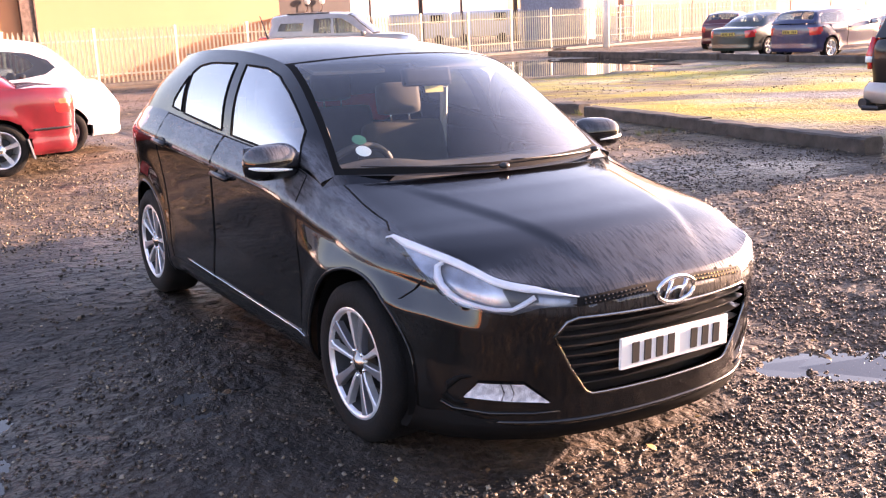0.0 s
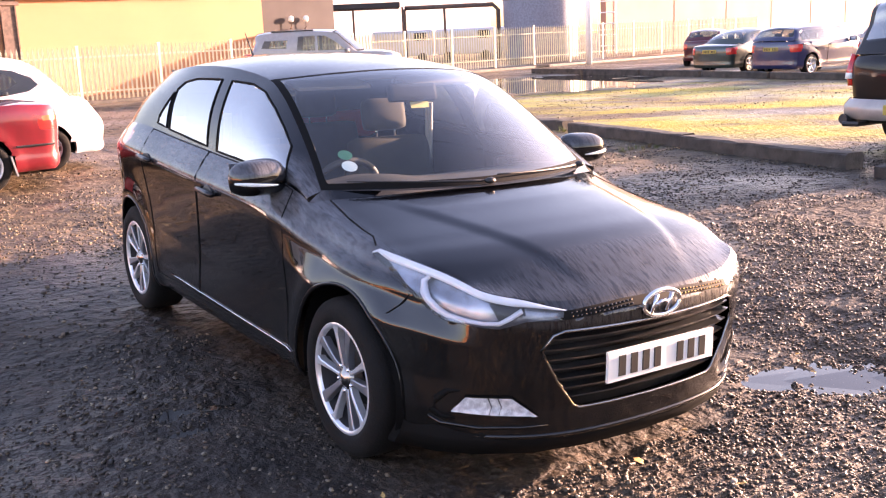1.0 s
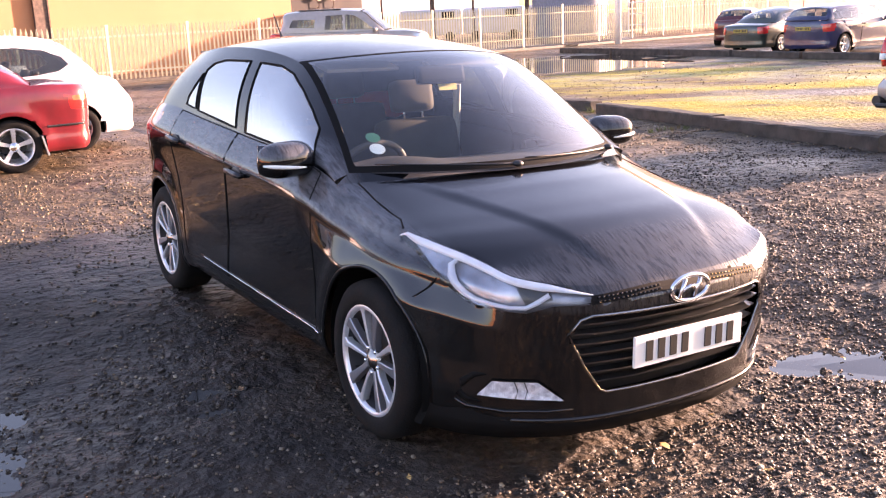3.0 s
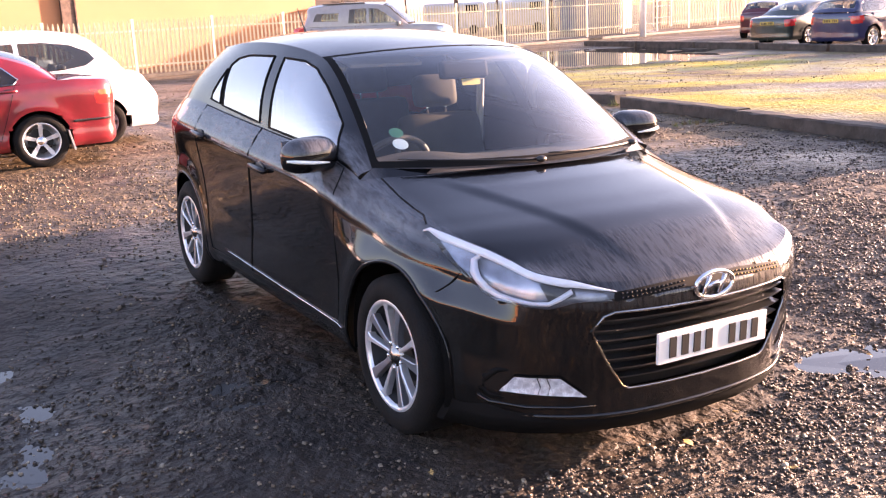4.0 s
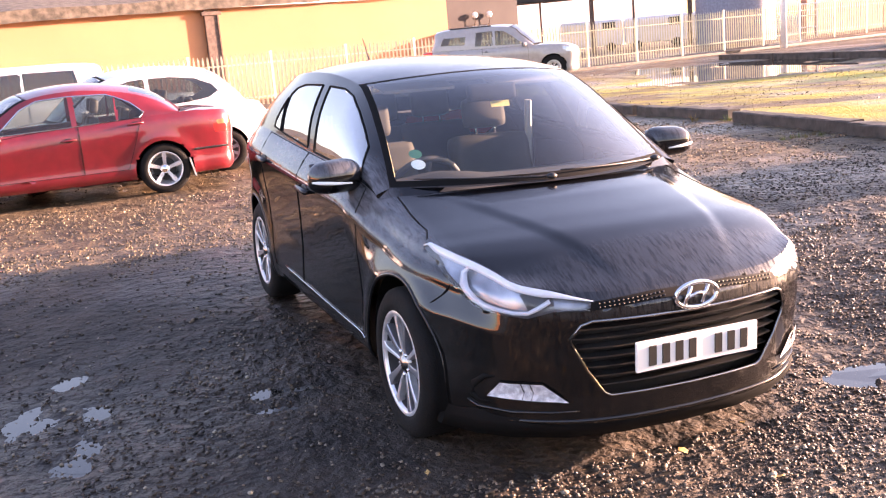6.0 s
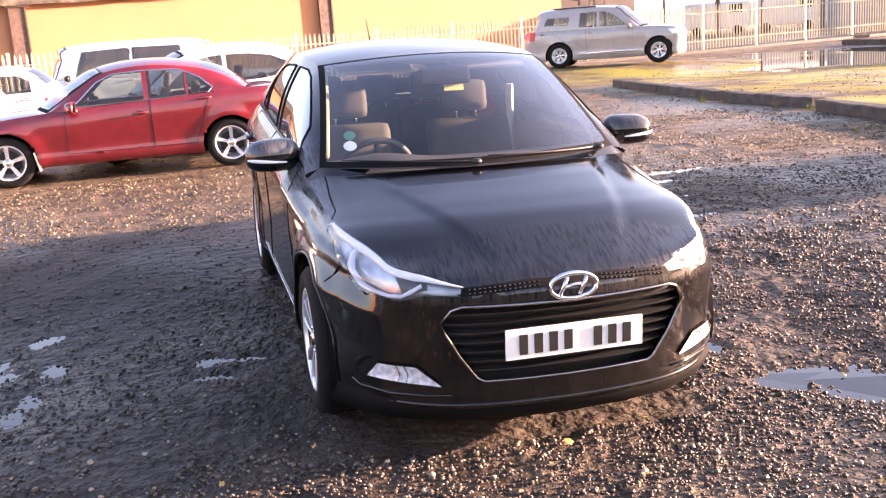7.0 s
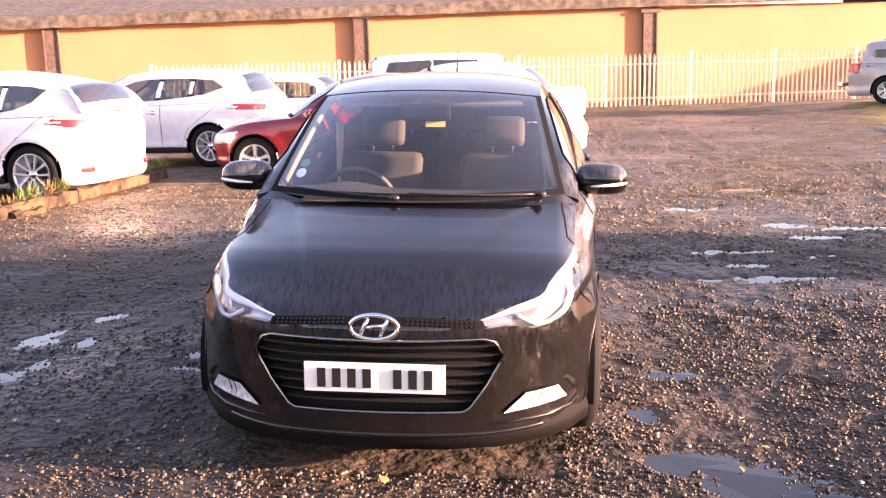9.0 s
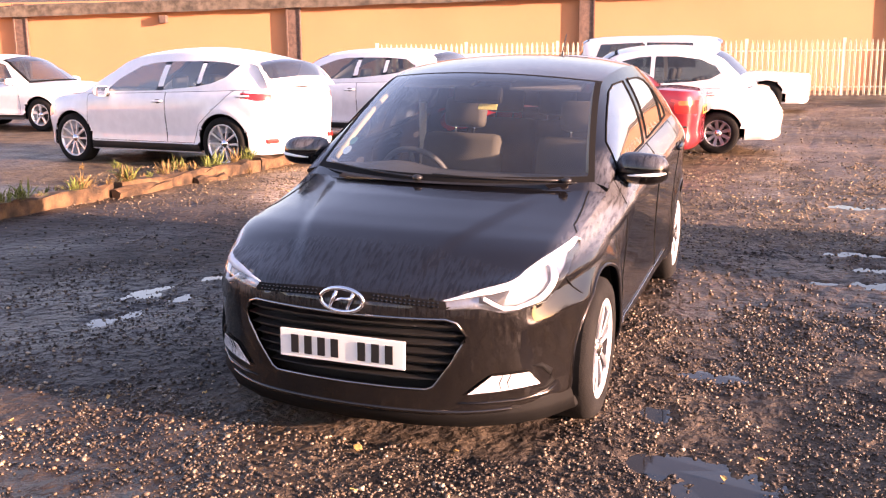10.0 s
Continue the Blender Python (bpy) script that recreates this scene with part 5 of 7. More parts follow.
def other_car(name, label, m, paint, L, W, H, wb, nose, belt=(0.9, 0.98), cowl=None, kind="hatch", bonnet=(0.66, 0.92), wheel_r=0.31, rim=0.2, spokes=5, twin=False, face=None, windows=None, cabin=None, sill=0.22, doors=True, tail=None, group="parked cars", chrome_trim=False, cladding=False, seats=True, plate=None, fine=0.55, trim=None, lamps=True, head=True, tail_mat=None, amber=None, rear_glass=False, tint=None, end_drop=0.06, roof_drop=0.0, mirror_y=None, pillars=()):
    """A parked car, front towards its own -y; the origin lies on the ground midway between the axles.
    cabin: (foot of screen y, roof front y, roof rear y, foot of rear glass y)."""
    car = tagged(new(name), label, "car", group)
    yf, yr, w = -wb / 2 - nose, L - wb / 2 - nose, W / 2
    sq = 0.86 if kind in ("suv", "pickup") else 0.78
    outline = [(0, yf), (w * 0.3, yf + 0.02), (w * 0.55, yf + 0.07), (w * sq, yf + 0.22), (w * 0.93, yf + 0.45), (w * 0.975, yf + 0.9), (w, -wb / 4), (w, wb / 4), (w * 0.985, yr - 0.9), (w * 0.95, yr - 0.4), (w * 0.87, yr - 0.13), (w * 0.6, yr - 0.03), (w * 0.3, yr), (0, yr)]
    ya, yrf, yrr, yc = cabin
    top = [(yf - 0.01, bonnet[0]), (yf + 0.25, bonnet[0] + 0.06), ((yf + ya) / 2, (bonnet[0] + bonnet[1]) / 2 + 0.05), (ya, bonnet[1]), (ya + 0.35, belt[0] + 0.03), (0, (belt[0] + belt[1]) / 2), (yc, belt[1])]
    if yc < yr - 0.3:
        top += [((yc + yr) / 2, belt[1] - 0.3 * end_drop), (yr + 0.01, belt[1] - end_drop)]
    else:
        top += [(yr + 0.01, belt[1] - 0.02)]
    zr = H - 0.045
    xr, xa = w * (0.78 if kind in ("suv", "pickup") else 0.7), w * 0.86
    rail = [(xa, ya, bonnet[1] + 0.01), (xa + (xr - xa) * 0.55, ya + (yrf - ya) * 0.52, bonnet[1] + (zr - 0.05 - bonnet[1]) * 0.58), (xr, yrf, zr - 0.05), (xr + 0.01, yrf + (yrr - yrf) * 0.5, zr), (xr - 0.01, yrr, zr - 0.05 - roof_drop - (0.02 if kind == "saloon" else 0)), (xr + (w * 0.8 - xr) * 0.55, yrr + (yc - yrr) * 0.55, zr - (zr - belt[1]) * 0.5), (w * 0.82, yc, belt[1] + 0.02)]
    sh = Shell(outline, top, rail, (ya - 0.2, bonnet[1] + 0.04), (yrf - 0.1, H - 0.02), (yrr + 0.06, H - 0.03 - roof_drop), (yc + 0.1, belt[1] + 0.03), sill=sill, axles=(-wb / 2, wb / 2), wheel=wheel_r, arch=wheel_r + 0.045, flare=0.02, marks=(2, 4), bonnet_bulge=0.03)
    if windows is None:
        zb, zt = belt[0] + 0.06, H - 0.13
        b2 = belt[1] + 0.03
        mid = (ya + yc) / 2 + 0.02
        windows = [[(ya + 0.3, zb), (ya + (yrf - ya) * 0.82, zt - 0.06), (yrf + 0.08, zt), (mid - 0.03, zt + 0.01), (mid - 0.03, (zb + b2) / 2)],
                   [(mid + 0.04, (zb + b2) / 2 + 0.005), (mid + 0.04, zt + 0.01), (yrr - 0.1, zt - 0.02), (yrr + (yc - yrr) * 0.25, (zt + b2) / 2 + 0.04), (yrr + (yc - yrr) * 0.3, b2)]]
    end = sh.a[-1]
    fronts = []
    if lamps:
        t = tail(end) if tail else [(end - w * 0.72, belt[1] - 0.32), (end - w * 0.68, belt[1] - 0.1), (end - w - 0.18, belt[1] - 0.08), (end - w - 0.12, belt[1] - 0.3)]
        if amber:
            o = [(a, z) for a, z in amber(end)]
            fronts += [("indicator_lamp", o, M["amber"], "amber lamp"), ("indicator_lamp.l", [(-a, z) for a, z in o[::-1]], M["amber"], "amber lamp")]
        fronts += [("tail_lamp", t, tail_mat or M["tail"], "red tail lamp"), ("tail_lamp.l", [(-a, z) for a, z in t[::-1]], tail_mat or M["tail"], "red tail lamp")]
    if head:
        h = [(w * 0.55, bonnet[0] - 0.14), (w * 0.58, bonnet[0] - 0.02), (w + 0.22, bonnet[0] + 0.06), (w + 0.12, bonnet[0] - 0.1)]
        fronts += [("headlamp", h, M["reflector"], "clear headlamp"), ("headlamp.l", [(-a, z) for a, z in h[::-1]], M["reflector"], "clear headlamp")]
    if cladding:
        for s in (1, -1):
            lo, hi = sh_a(sh, -wb / 2 + 0.3), sh_a(sh, wb / 2 - 0.3)
            o = [(lo, sill + 0.02), (hi, sill + 0.02), (hi, sill + 0.12), (lo, sill + 0.12)]
            fronts += [("sill_cladding" + (".l" if s < 0 else ""), [(s * a, z) for a, z in o], M["black"], "")]
    mid = (ya + yc) / 2
    dd = [[(ya + 0.18, sill + 0.14), (ya + 0.2, belt[0] + 0.2), (mid, belt[0] + 0.3), (mid, sill + 0.14)],
          [(mid + 0.01, sill + 0.14), (mid + 0.01, belt[0] + 0.3), (yrr + (yc - yrr) * 0.35, belt[0] + 0.3), (wb / 2 - wheel_r - 0.02, 0.62), (wb / 2 - wheel_r - 0.12, sill + 0.14)]] if doors else []
    build_shell(car, sh, paint, windows, fronts, fine, front_x=w * 0.66, deck_rear=(0.02 if kind in ("saloon", "pickup") else None), doors=dd, rim2=[(0.1, -0.9), (0.1, 0.9), (0.76, 0.92), (0.76, -0.92)] if rear_glass else None, tint=tint)
    face = face or M["alloy"]
    for sx in (-1, 1):
        for y in sh.axles:
            wheel(car, sx * (w - 0.03), y, wheel_r, rim, 0.2, face, spokes, twin, sx)
            arch_liner(car, sx * (w - 0.32), sx * (w - 0.05), y, wheel_r, wheel_r + 0.05)
        if doors:
            door_handle(car, sh, mid - 0.12, belt[0] - 0.07, sx, paint)
            door_handle(car, sh, yrr + (yc - yrr) * 0.2 - 0.05, belt[1] - 0.09, sx, paint)
        door_mirror(car, sx * (w + 0.08), mirror_y or ya + 0.32, belt[0] + 0.07, sx, trim or paint)
        if chrome_trim:
            seam(car, [on_cabin(sh, y, z, sx, 0.002) for y, z in dense(chrome_trim, 0.07)], 0.009, True, "window_trim").data.materials[0] = M["chrome"]
        for post in pillars:  # black posts between the side windows
            bm = bmesh.new()
            bm.faces.new([bm.verts.new(on_cabin(sh, y, z, sx, 0.006)) for y, z in (post if sx > 0 else post[::-1])])
            part("door_pillar", bm, M["gloss"], car, "black window post")
    if seats:
        for x in (-0.36, 0.36):
            seat(car, x, ya + 1.05, M["trim_in"], 0.3)
            if kind != "pickup":
                seat(car, x, ya + (1.4 if kind == "saloon" else 1.75), M["trim_in"], 0.16 if kind == "saloon" else 0.3)
    box_part("dashboard", (W * 0.78, 0.4, 0.25), pose(0, ya + 0.2, belt[0] - 0.13), M["trim_in"], car, "", 0.05)
    if plate:
        z, mat = plate
        p = box_part("number_plate", (0.52, 0.012, 0.111), pose(0, yr + 0.004, z), mat, car, "number plate with dark bars", 0.003)
        plate_bars(p, pose(0, yr + 0.004, z, 0, 0, 180), 0.46, 0.07, M["ink"])
    car.matrix_basis = m
    return car, sh


def parked_cars():
    red, sh = other_car("saloon_car", "dark red four-door saloon with chrome window trim and five-spoke wheels", pose(-2.0, 8.66, 0, 0, 0, -90), M["red"], 4.46, 1.74, 1.415, 2.725, 0.76,
              belt=(0.86, 1.0), end_drop=0.03, kind="saloon", bonnet=(0.66, 0.88), cabin=(-0.82, -0.1, 1.0, 1.62), wheel_r=0.315, rim=0.215, spokes=5, chrome_trim=[(-0.52, 0.925), (-0.22, 1.2), (-0.02, 1.29), (0.34, 1.31), (0.78, 1.295), (0.89, 1.255), (1.06, 1.17), (1.2, 1.04), (1.14, 0.985), (0.86, 0.965), (0.34, 0.945)], fine=0.8, plate=(0.72, M["yellow_plate"]),
              tail=lambda e: [(e - 0.55, 0.68), (e - 0.53, 0.86), (e - 1.0, 0.87), (e - 0.96, 0.7)], amber=lambda e: [(e - 0.72, 0.8), (e - 0.72, 0.855), (e - 0.94, 0.86), (e - 0.92, 0.8)],
              windows=[[(-0.52, 0.925), (-0.22, 1.2), (-0.02, 1.29), (0.34, 1.31), (0.34, 0.945)], [(0.4, 0.95), (0.4, 1.31), (0.78, 1.295), (0.86, 1.27), (0.86, 0.965)], [(0.89, 0.967), (0.89, 1.255), (1.06, 1.17), (1.2, 1.04), (1.14, 0.985)]])
    part("bump_strip", tube(bmesh.new(), [sh.on_side(y, 0.52, 1, 0.004) for y in np.linspace(1.75, 2.2, 6)], 0.014, 6), M["black"], red)
    for y in (-1.02, 1.7):
        box_part("mud_flap", (0.2, 0.02, 0.24), pose(0.76, y, 0.3, 12), M["belt"], red)
    other_car("saloon_car", "white fastback car with its rounded tail turned to the yard", pose(-0.86, 10.42, 0, 0, 0, -90), M["white"], 4.35, 1.75, 1.55, 2.62, 0.85,
              belt=(0.92, 0.96), end_drop=0.34, kind="saloon", bonnet=(0.68, 0.9), cabin=(-0.9, -0.2, 1.13, 1.7), wheel_r=0.31, rim=0.19, spokes=9, face=M["grey_alloy"], tail_mat=M["white"], tint=M["tinted"],
              windows=[[(-0.56, 0.99), (-0.12, 1.36), (0.1, 1.41), (0.3, 1.425), (0.3, 1.02)], [(0.36, 1.025), (0.36, 1.425), (0.69, 1.42), (1.02, 1.375), (1.25, 1.265), (1.31, 1.17), (1.17, 1.09), (0.87, 1.05)]])
    pc, sh = other_car("people_carrier", "white tall family car with large dark-spoked wheels behind the timber edging", pose(-6.92, 7.1, -0.02, 0, 0, -98), M["white"], 4.41, 1.86, 1.6, 2.8, 0.88,
              belt=(0.98, 1.08), kind="hatch", bonnet=(0.78, 1.0), roof_drop=0.09, mirror_y=-0.66, cabin=(-1.25, -0.25, 1.72, 2.1), wheel_r=0.36, rim=0.26, spokes=5, twin=True, cladding=True, fine=0.9, tint=M["tinted"], pillars=([(0.25, 1.06), (0.37, 1.065), (0.45, 1.45), (0.33, 1.445)], [(0.95, 1.115), (1.04, 1.13), (1.08, 1.445), (0.99, 1.45)]),
              tail=lambda e: [(e - 0.68, 0.94), (e - 0.67, 1.02), (e - 1.16, 1.035), (e - 1.12, 0.97), (e - 0.9, 0.93)], rear_glass=True,
              windows=[[(-0.72, 1.04), (-0.46, 1.23), (-0.12, 1.39), (0.1, 1.43), (0.34, 1.445), (0.26, 1.06)], [(0.36, 1.065), (0.44, 1.45), (1.0, 1.45), (0.96, 1.115)], [(1.03, 1.13), (1.07, 1.445), (1.35, 1.43), (1.58, 1.385), (1.43, 1.24), (1.2, 1.155)]])
    for x in (-0.66, 0.66):
        box_part("rear_reflector", (0.2, 0.08, 0.07), pose(x, 2.03, 0.4, 0, 0, -18 if x > 0 else 18), M["tail"], pc, "red rear reflector", 0.02)
    other_car("crossover_car", "silvery white crossover with black lower cladding and ten-spoke wheels", pose(-6.02, 11.15, 0, 0, 0, -96), M["white"], 4.45, 1.84, 1.57, 2.65, 0.9,
              belt=(0.97, 1.06), kind="hatch", bonnet=(0.8, 1.0), windows=[[(-0.7, 1.06), (-0.31, 1.31), (0.0, 1.41), (0.2, 1.44), (0.45, 1.445), (0.39, 1.1)], [(0.48, 1.105), (0.53, 1.445), (1.0, 1.44), (0.98, 1.15)], [(1.05, 1.16), (1.08, 1.435), (1.38, 1.41), (1.58, 1.29), (1.24, 1.18)]], cabin=(-1.1, -0.2, 1.72, 2.08), wheel_r=0.35, rim=0.24, spokes=5, twin=True, cladding=True, fine=0.8, rear_glass=True, tint=M["tinted"], pillars=([(0.38, 1.1), (0.49, 1.105), (0.54, 1.445), (0.44, 1.445)], [(0.97, 1.15), (1.06, 1.16), (1.09, 1.435), (0.99, 1.44)]),
              tail=lambda e: [(e - 0.55, 0.92), (e - 0.5, 1.0), (e - 1.2, 1.03), (e - 1.1, 0.93)])
    other_car("hatchback_car", "white hatchback parked behind the crossover", pose(-5.0, 13.85, 0, 0, 0, -92), M["white"], 4.0, 1.72, 1.46, 2.5, 0.8, belt=(0.92, 0.99), cabin=(-0.95, -0.15, 1.25, 1.7), wheel_r=0.3)
    other_car("crossover_car", "white crossover facing the yard far off", pose(-14.45, 11.85, 0, 0, 0, 90), M["white"], 4.3, 1.8, 1.55, 2.6, 0.85, belt=(0.95, 1.02), bonnet=(0.8, 0.98), cabin=(-1.0, -0.2, 1.35, 1.9), wheel_r=0.34, rim=0.22, cladding=True)
    other_car("hatchback_car", "dark hatchback glimpsed between white cars", pose(-11.9, 15.5, 0, 0, 0, -90), M["green"], 4.0, 1.72, 1.46, 2.5, 0.8, belt=(0.92, 0.99), cabin=(-0.95, -0.15, 1.25, 1.7), wheel_r=0.3)
    # two pickups
    pk, sh = other_car("pickup_truck", "silver double-cab pickup with a hard top and side steps", pose(11.97, 23.6, 0.19, 0, 0, 58.5), M["silver"], 4.98, 1.82, 1.8, 3.0, 0.8,
              belt=(1.08, 1.14), kind="pickup", bonnet=(0.95, 1.1), cabin=(-0.95, -0.2, 2.0, 2.25), wheel_r=0.38, rim=0.23, spokes=6, twin=True, face=M["alloy"], group="pickups", rear_glass=True, tail=lambda e: [(e - 0.6, 0.9), (e - 0.6, 1.12), (e - 1.2, 1.12), (e - 1.12, 0.9)],
              windows=[[(-0.62, 1.17), (-0.25, 1.46), (-0.02, 1.6), (0.24, 1.63), (0.24, 1.18)], [(0.32, 1.18), (0.32, 1.63), (0.82, 1.61), (0.88, 1.2)], [(1.2, 1.27), (1.15, 1.52), (1.85, 1.52), (1.95, 1.3)]])
    for sx in (-1, 1):
        box_part("tail_lamp", (0.1, 0.16, 0.26), pose(sx * 0.84, 2.33, 1.0), M["tail"], pk, "red tail lamp", 0.02)
        box_part("side_step", (0.14, 1.75, 0.05), pose(sx * 0.92, -0.05, 0.42), M["chrome"], pk, "bright side step", 0.02)
        box_part("roof_bar", (0.04, 1.3, 0.04), pose(sx * 0.62, 1.0, 1.79), M["black"], pk, "", 0.01)
    box_part("rear_step_bumper", (1.5, 0.16, 0.14), pose(0, 2.78, 0.55), M["chrome"], pk, "", 0.03)
    other_car("pickup_truck", "white crew-cab pickup with black wheel-arch flares", pose(-1.35, 20.95, 0, 0, 0, -90), M["white"], 6.1, 1.85, 1.86, 4.2, 0.9,
              belt=(1.02, 0.98), kind="pickup", bonnet=(0.95, 1.05), cabin=(-2.65, -2.3, 0.75, 1.05), wheel_r=0.37, rim=0.2, spokes=6, group="pickups", trim=M["black"], lamps=False, tint=M["window"],
              windows=[[(-2.2, 1.1), (-2.0, 1.68), (-0.9, 1.72), (-0.9, 1.1)], [(-0.84, 1.1), (-0.84, 1.72), (0.3, 1.7), (0.4, 1.1)]])
    # black off-roader whose tail looks at the yard
    so, sh = other_car("off_road_car", "black four-wheel-drive car with silver bumper corners seen from behind", pose(10.5, 1.72, 0, 0, 0, 88), M["paint_plain"], 4.75, 1.86, 1.82, 2.78, 0.75,
              belt=(1.08, 1.12), kind="suv", bonnet=(1.0, 1.08), cabin=(-0.9, -0.3, 2.12, 2.47), wheel_r=0.39, rim=0.23, spokes=6, tint=M["window"], rear_glass=True, group="off-roader", lamps=False, sill=0.36, fine=0.8)
    end = 2.61
    for sx in (-1, 1):
        bm = bmesh.new()
        tube(bm, [(sx * 0.83, end - 0.16, 0.78), (sx * 0.845, end - 0.17, 0.95), (sx * 0.82, end - 0.2, 1.14)], [0.045, 0.06, 0.045], 10)
        tl = part("tail_lamp", bm, M["tail"], so, "tall red and clear tail lamp", True)
        bm = bmesh.new()
        tube(bm, [(sx * 0.84, end - 0.125, 0.86), (sx * 0.84, end - 0.13, 0.93)], 0.045, 10)
        part("lamp_insert", bm, M["sticker_w"], tl, "", True)
    bm = bmesh.new()
    pts = [(-0.97, end - 0.55), (-0.95, end - 0.2), (-0.8, end + 0.0), (-0.4, end + 0.06), (0.4, end + 0.06), (0.8, end + 0.0), (0.95, end - 0.2), (0.97, end - 0.55)]
    rows = [[bm.verts.new((x * k, y * 1.0 - d, z)) for x, y in pts] for k, d, z in ((0.94, 0.06, 0.4), (1.0, 0.0, 0.46), (1.0, 0.0, 0.56), (0.96, 0.06, 0.64))]
    for r0, r1 in zip(rows, rows[1:]):
        for k in range(len(pts) - 1):
            bm.faces.new((r0[k], r0[k + 1], r1[k + 1], r1[k]))
    part("rear_bumper", bm, M["silver"], so, "silver wrap-round rear bumper", True)
    p = box_part("number_plate", (0.52, 0.012, 0.111), pose(-0.02, end + 0.075, 0.53), M["yellow_plate"], so, "yellow rear number plate with dark bars", 0.003)
    plate_bars(p, pose(-0.02, end + 0.075, 0.53, 0, 0, 180), 0.46, 0.07, M["ink"])
    part("tow_bar", tube(bmesh.new(), [(0.55, end - 0.3, 0.36), (0.55, end + 0.1, 0.36), (0.72, end + 0.12, 0.36)], 0.03, 8), M["black"], so)
    part("exhaust_pipe", tube(bmesh.new(), [(0.78, end - 0.4, 0.4), (0.8, end + 0.02, 0.4)], 0.06, 12), M["dark_alloy"], so)
    box_part("tailgate_handle", (0.34, 0.05, 0.08), pose(-0.02, end + 0.015, 0.98), M["chrome"], so, "chrome handle", 0.02)
    bm = bmesh.new()
    for t in (90, 210, 330):
        c = Vector((-0.02 + 0.035 * math.cos(radians(t)), end + 0.01, 0.84 + 0.035 * math.sin(radians(t))))
        box(bm, (0.045, 0.012, 0.045), Matrix.Translation(c) @ pose(0, 0, 0, 0, 45 - t, 0))
    part("badge", bm, M["chrome"], so, "plain chrome three-part badge")
    # far row behind the second timber edging
    other_car("hatchback_car", "blue hatchback seen from behind, parked past the far timber", pose(24.35, 15.05, 0, 0, 0, 92), M["blue"], 4.2, 1.78, 1.47, 2.6, 0.8, belt=(0.95, 1.02), cabin=(-0.95, -0.15, 1.62, 2.0), rear_glass=True, wheel_r=0.32, rim=0.22, plate=(0.8, M["yellow_plate"]), group="far row")
    other_car("saloon_car", "dark green saloon with red tail lamps, parked past the far timber", pose(25.2, 18.1, 0, 0, 0, 96), M["green"], 4.5, 1.72, 1.42, 2.67, 0.8, belt=(0.92, 0.96), kind="saloon", cabin=(-0.85, -0.1, 0.95, 1.6), wheel_r=0.31, plate=(0.75, M["yellow_plate"]), group="far row")
    other_car("hatchback_car", "pale silver hatchback beside the blue one", pose(25.0, 11.9, 0, 0, 0, 92), M["silver"], 4.2, 1.76, 1.48, 2.6, 0.8, belt=(0.95, 1.02), cabin=(-0.95, -0.15, 1.62, 2.0), rear_glass=True, wheel_r=0.32, group="far row")
    other_car("hatchback_car", "white hatchback in the second far row", pose(32.0, 16.0, 0, 0, 0, 92), M["white"], 4.1, 1.74, 1.5, 2.55, 0.8, belt=(0.95, 1.02), cabin=(-0.95, -0.15, 1.62, 2.0), rear_glass=True, wheel_r=0.32, group="far row")
    other_car("estate_car", "grey estate car in the second far row", pose(32.5, 20.0, 0, 0, 0, 92), M["silver"], 4.4, 1.76, 1.5, 2.65, 0.8, belt=(0.95, 1.0), cabin=(-0.95, -0.15, 1.55, 1.95), wheel_r=0.32, group="far row")
    other_car("hatchback_car", "dark red hatchback at the end of the far row", pose(30.5, 24.5, 0, 0, 0, 120), M["dark_red"], 4.0, 1.72, 1.46, 2.5, 0.8, belt=(0.92, 0.99), cabin=(-0.95, -0.15, 1.25, 1.7), wheel_r=0.3, group="far row")


parked_cars()


# ---- buildings ----
WD = Vector((0.975, 0.222, 0)).normalized()
WN = Vector((0.222, -0.975, 0)).normalized()  # towards the yard
ANG = math.degrees(math.atan2(WD.y, WD.x))
C = Vector((4.8, 34.9, 0))


def on_wall(s, z, out=0.0):
    return C + WD * s + WN * out + Vector((0, 0, z))


def eave(s):
    return 3.66 + 0.016 * s


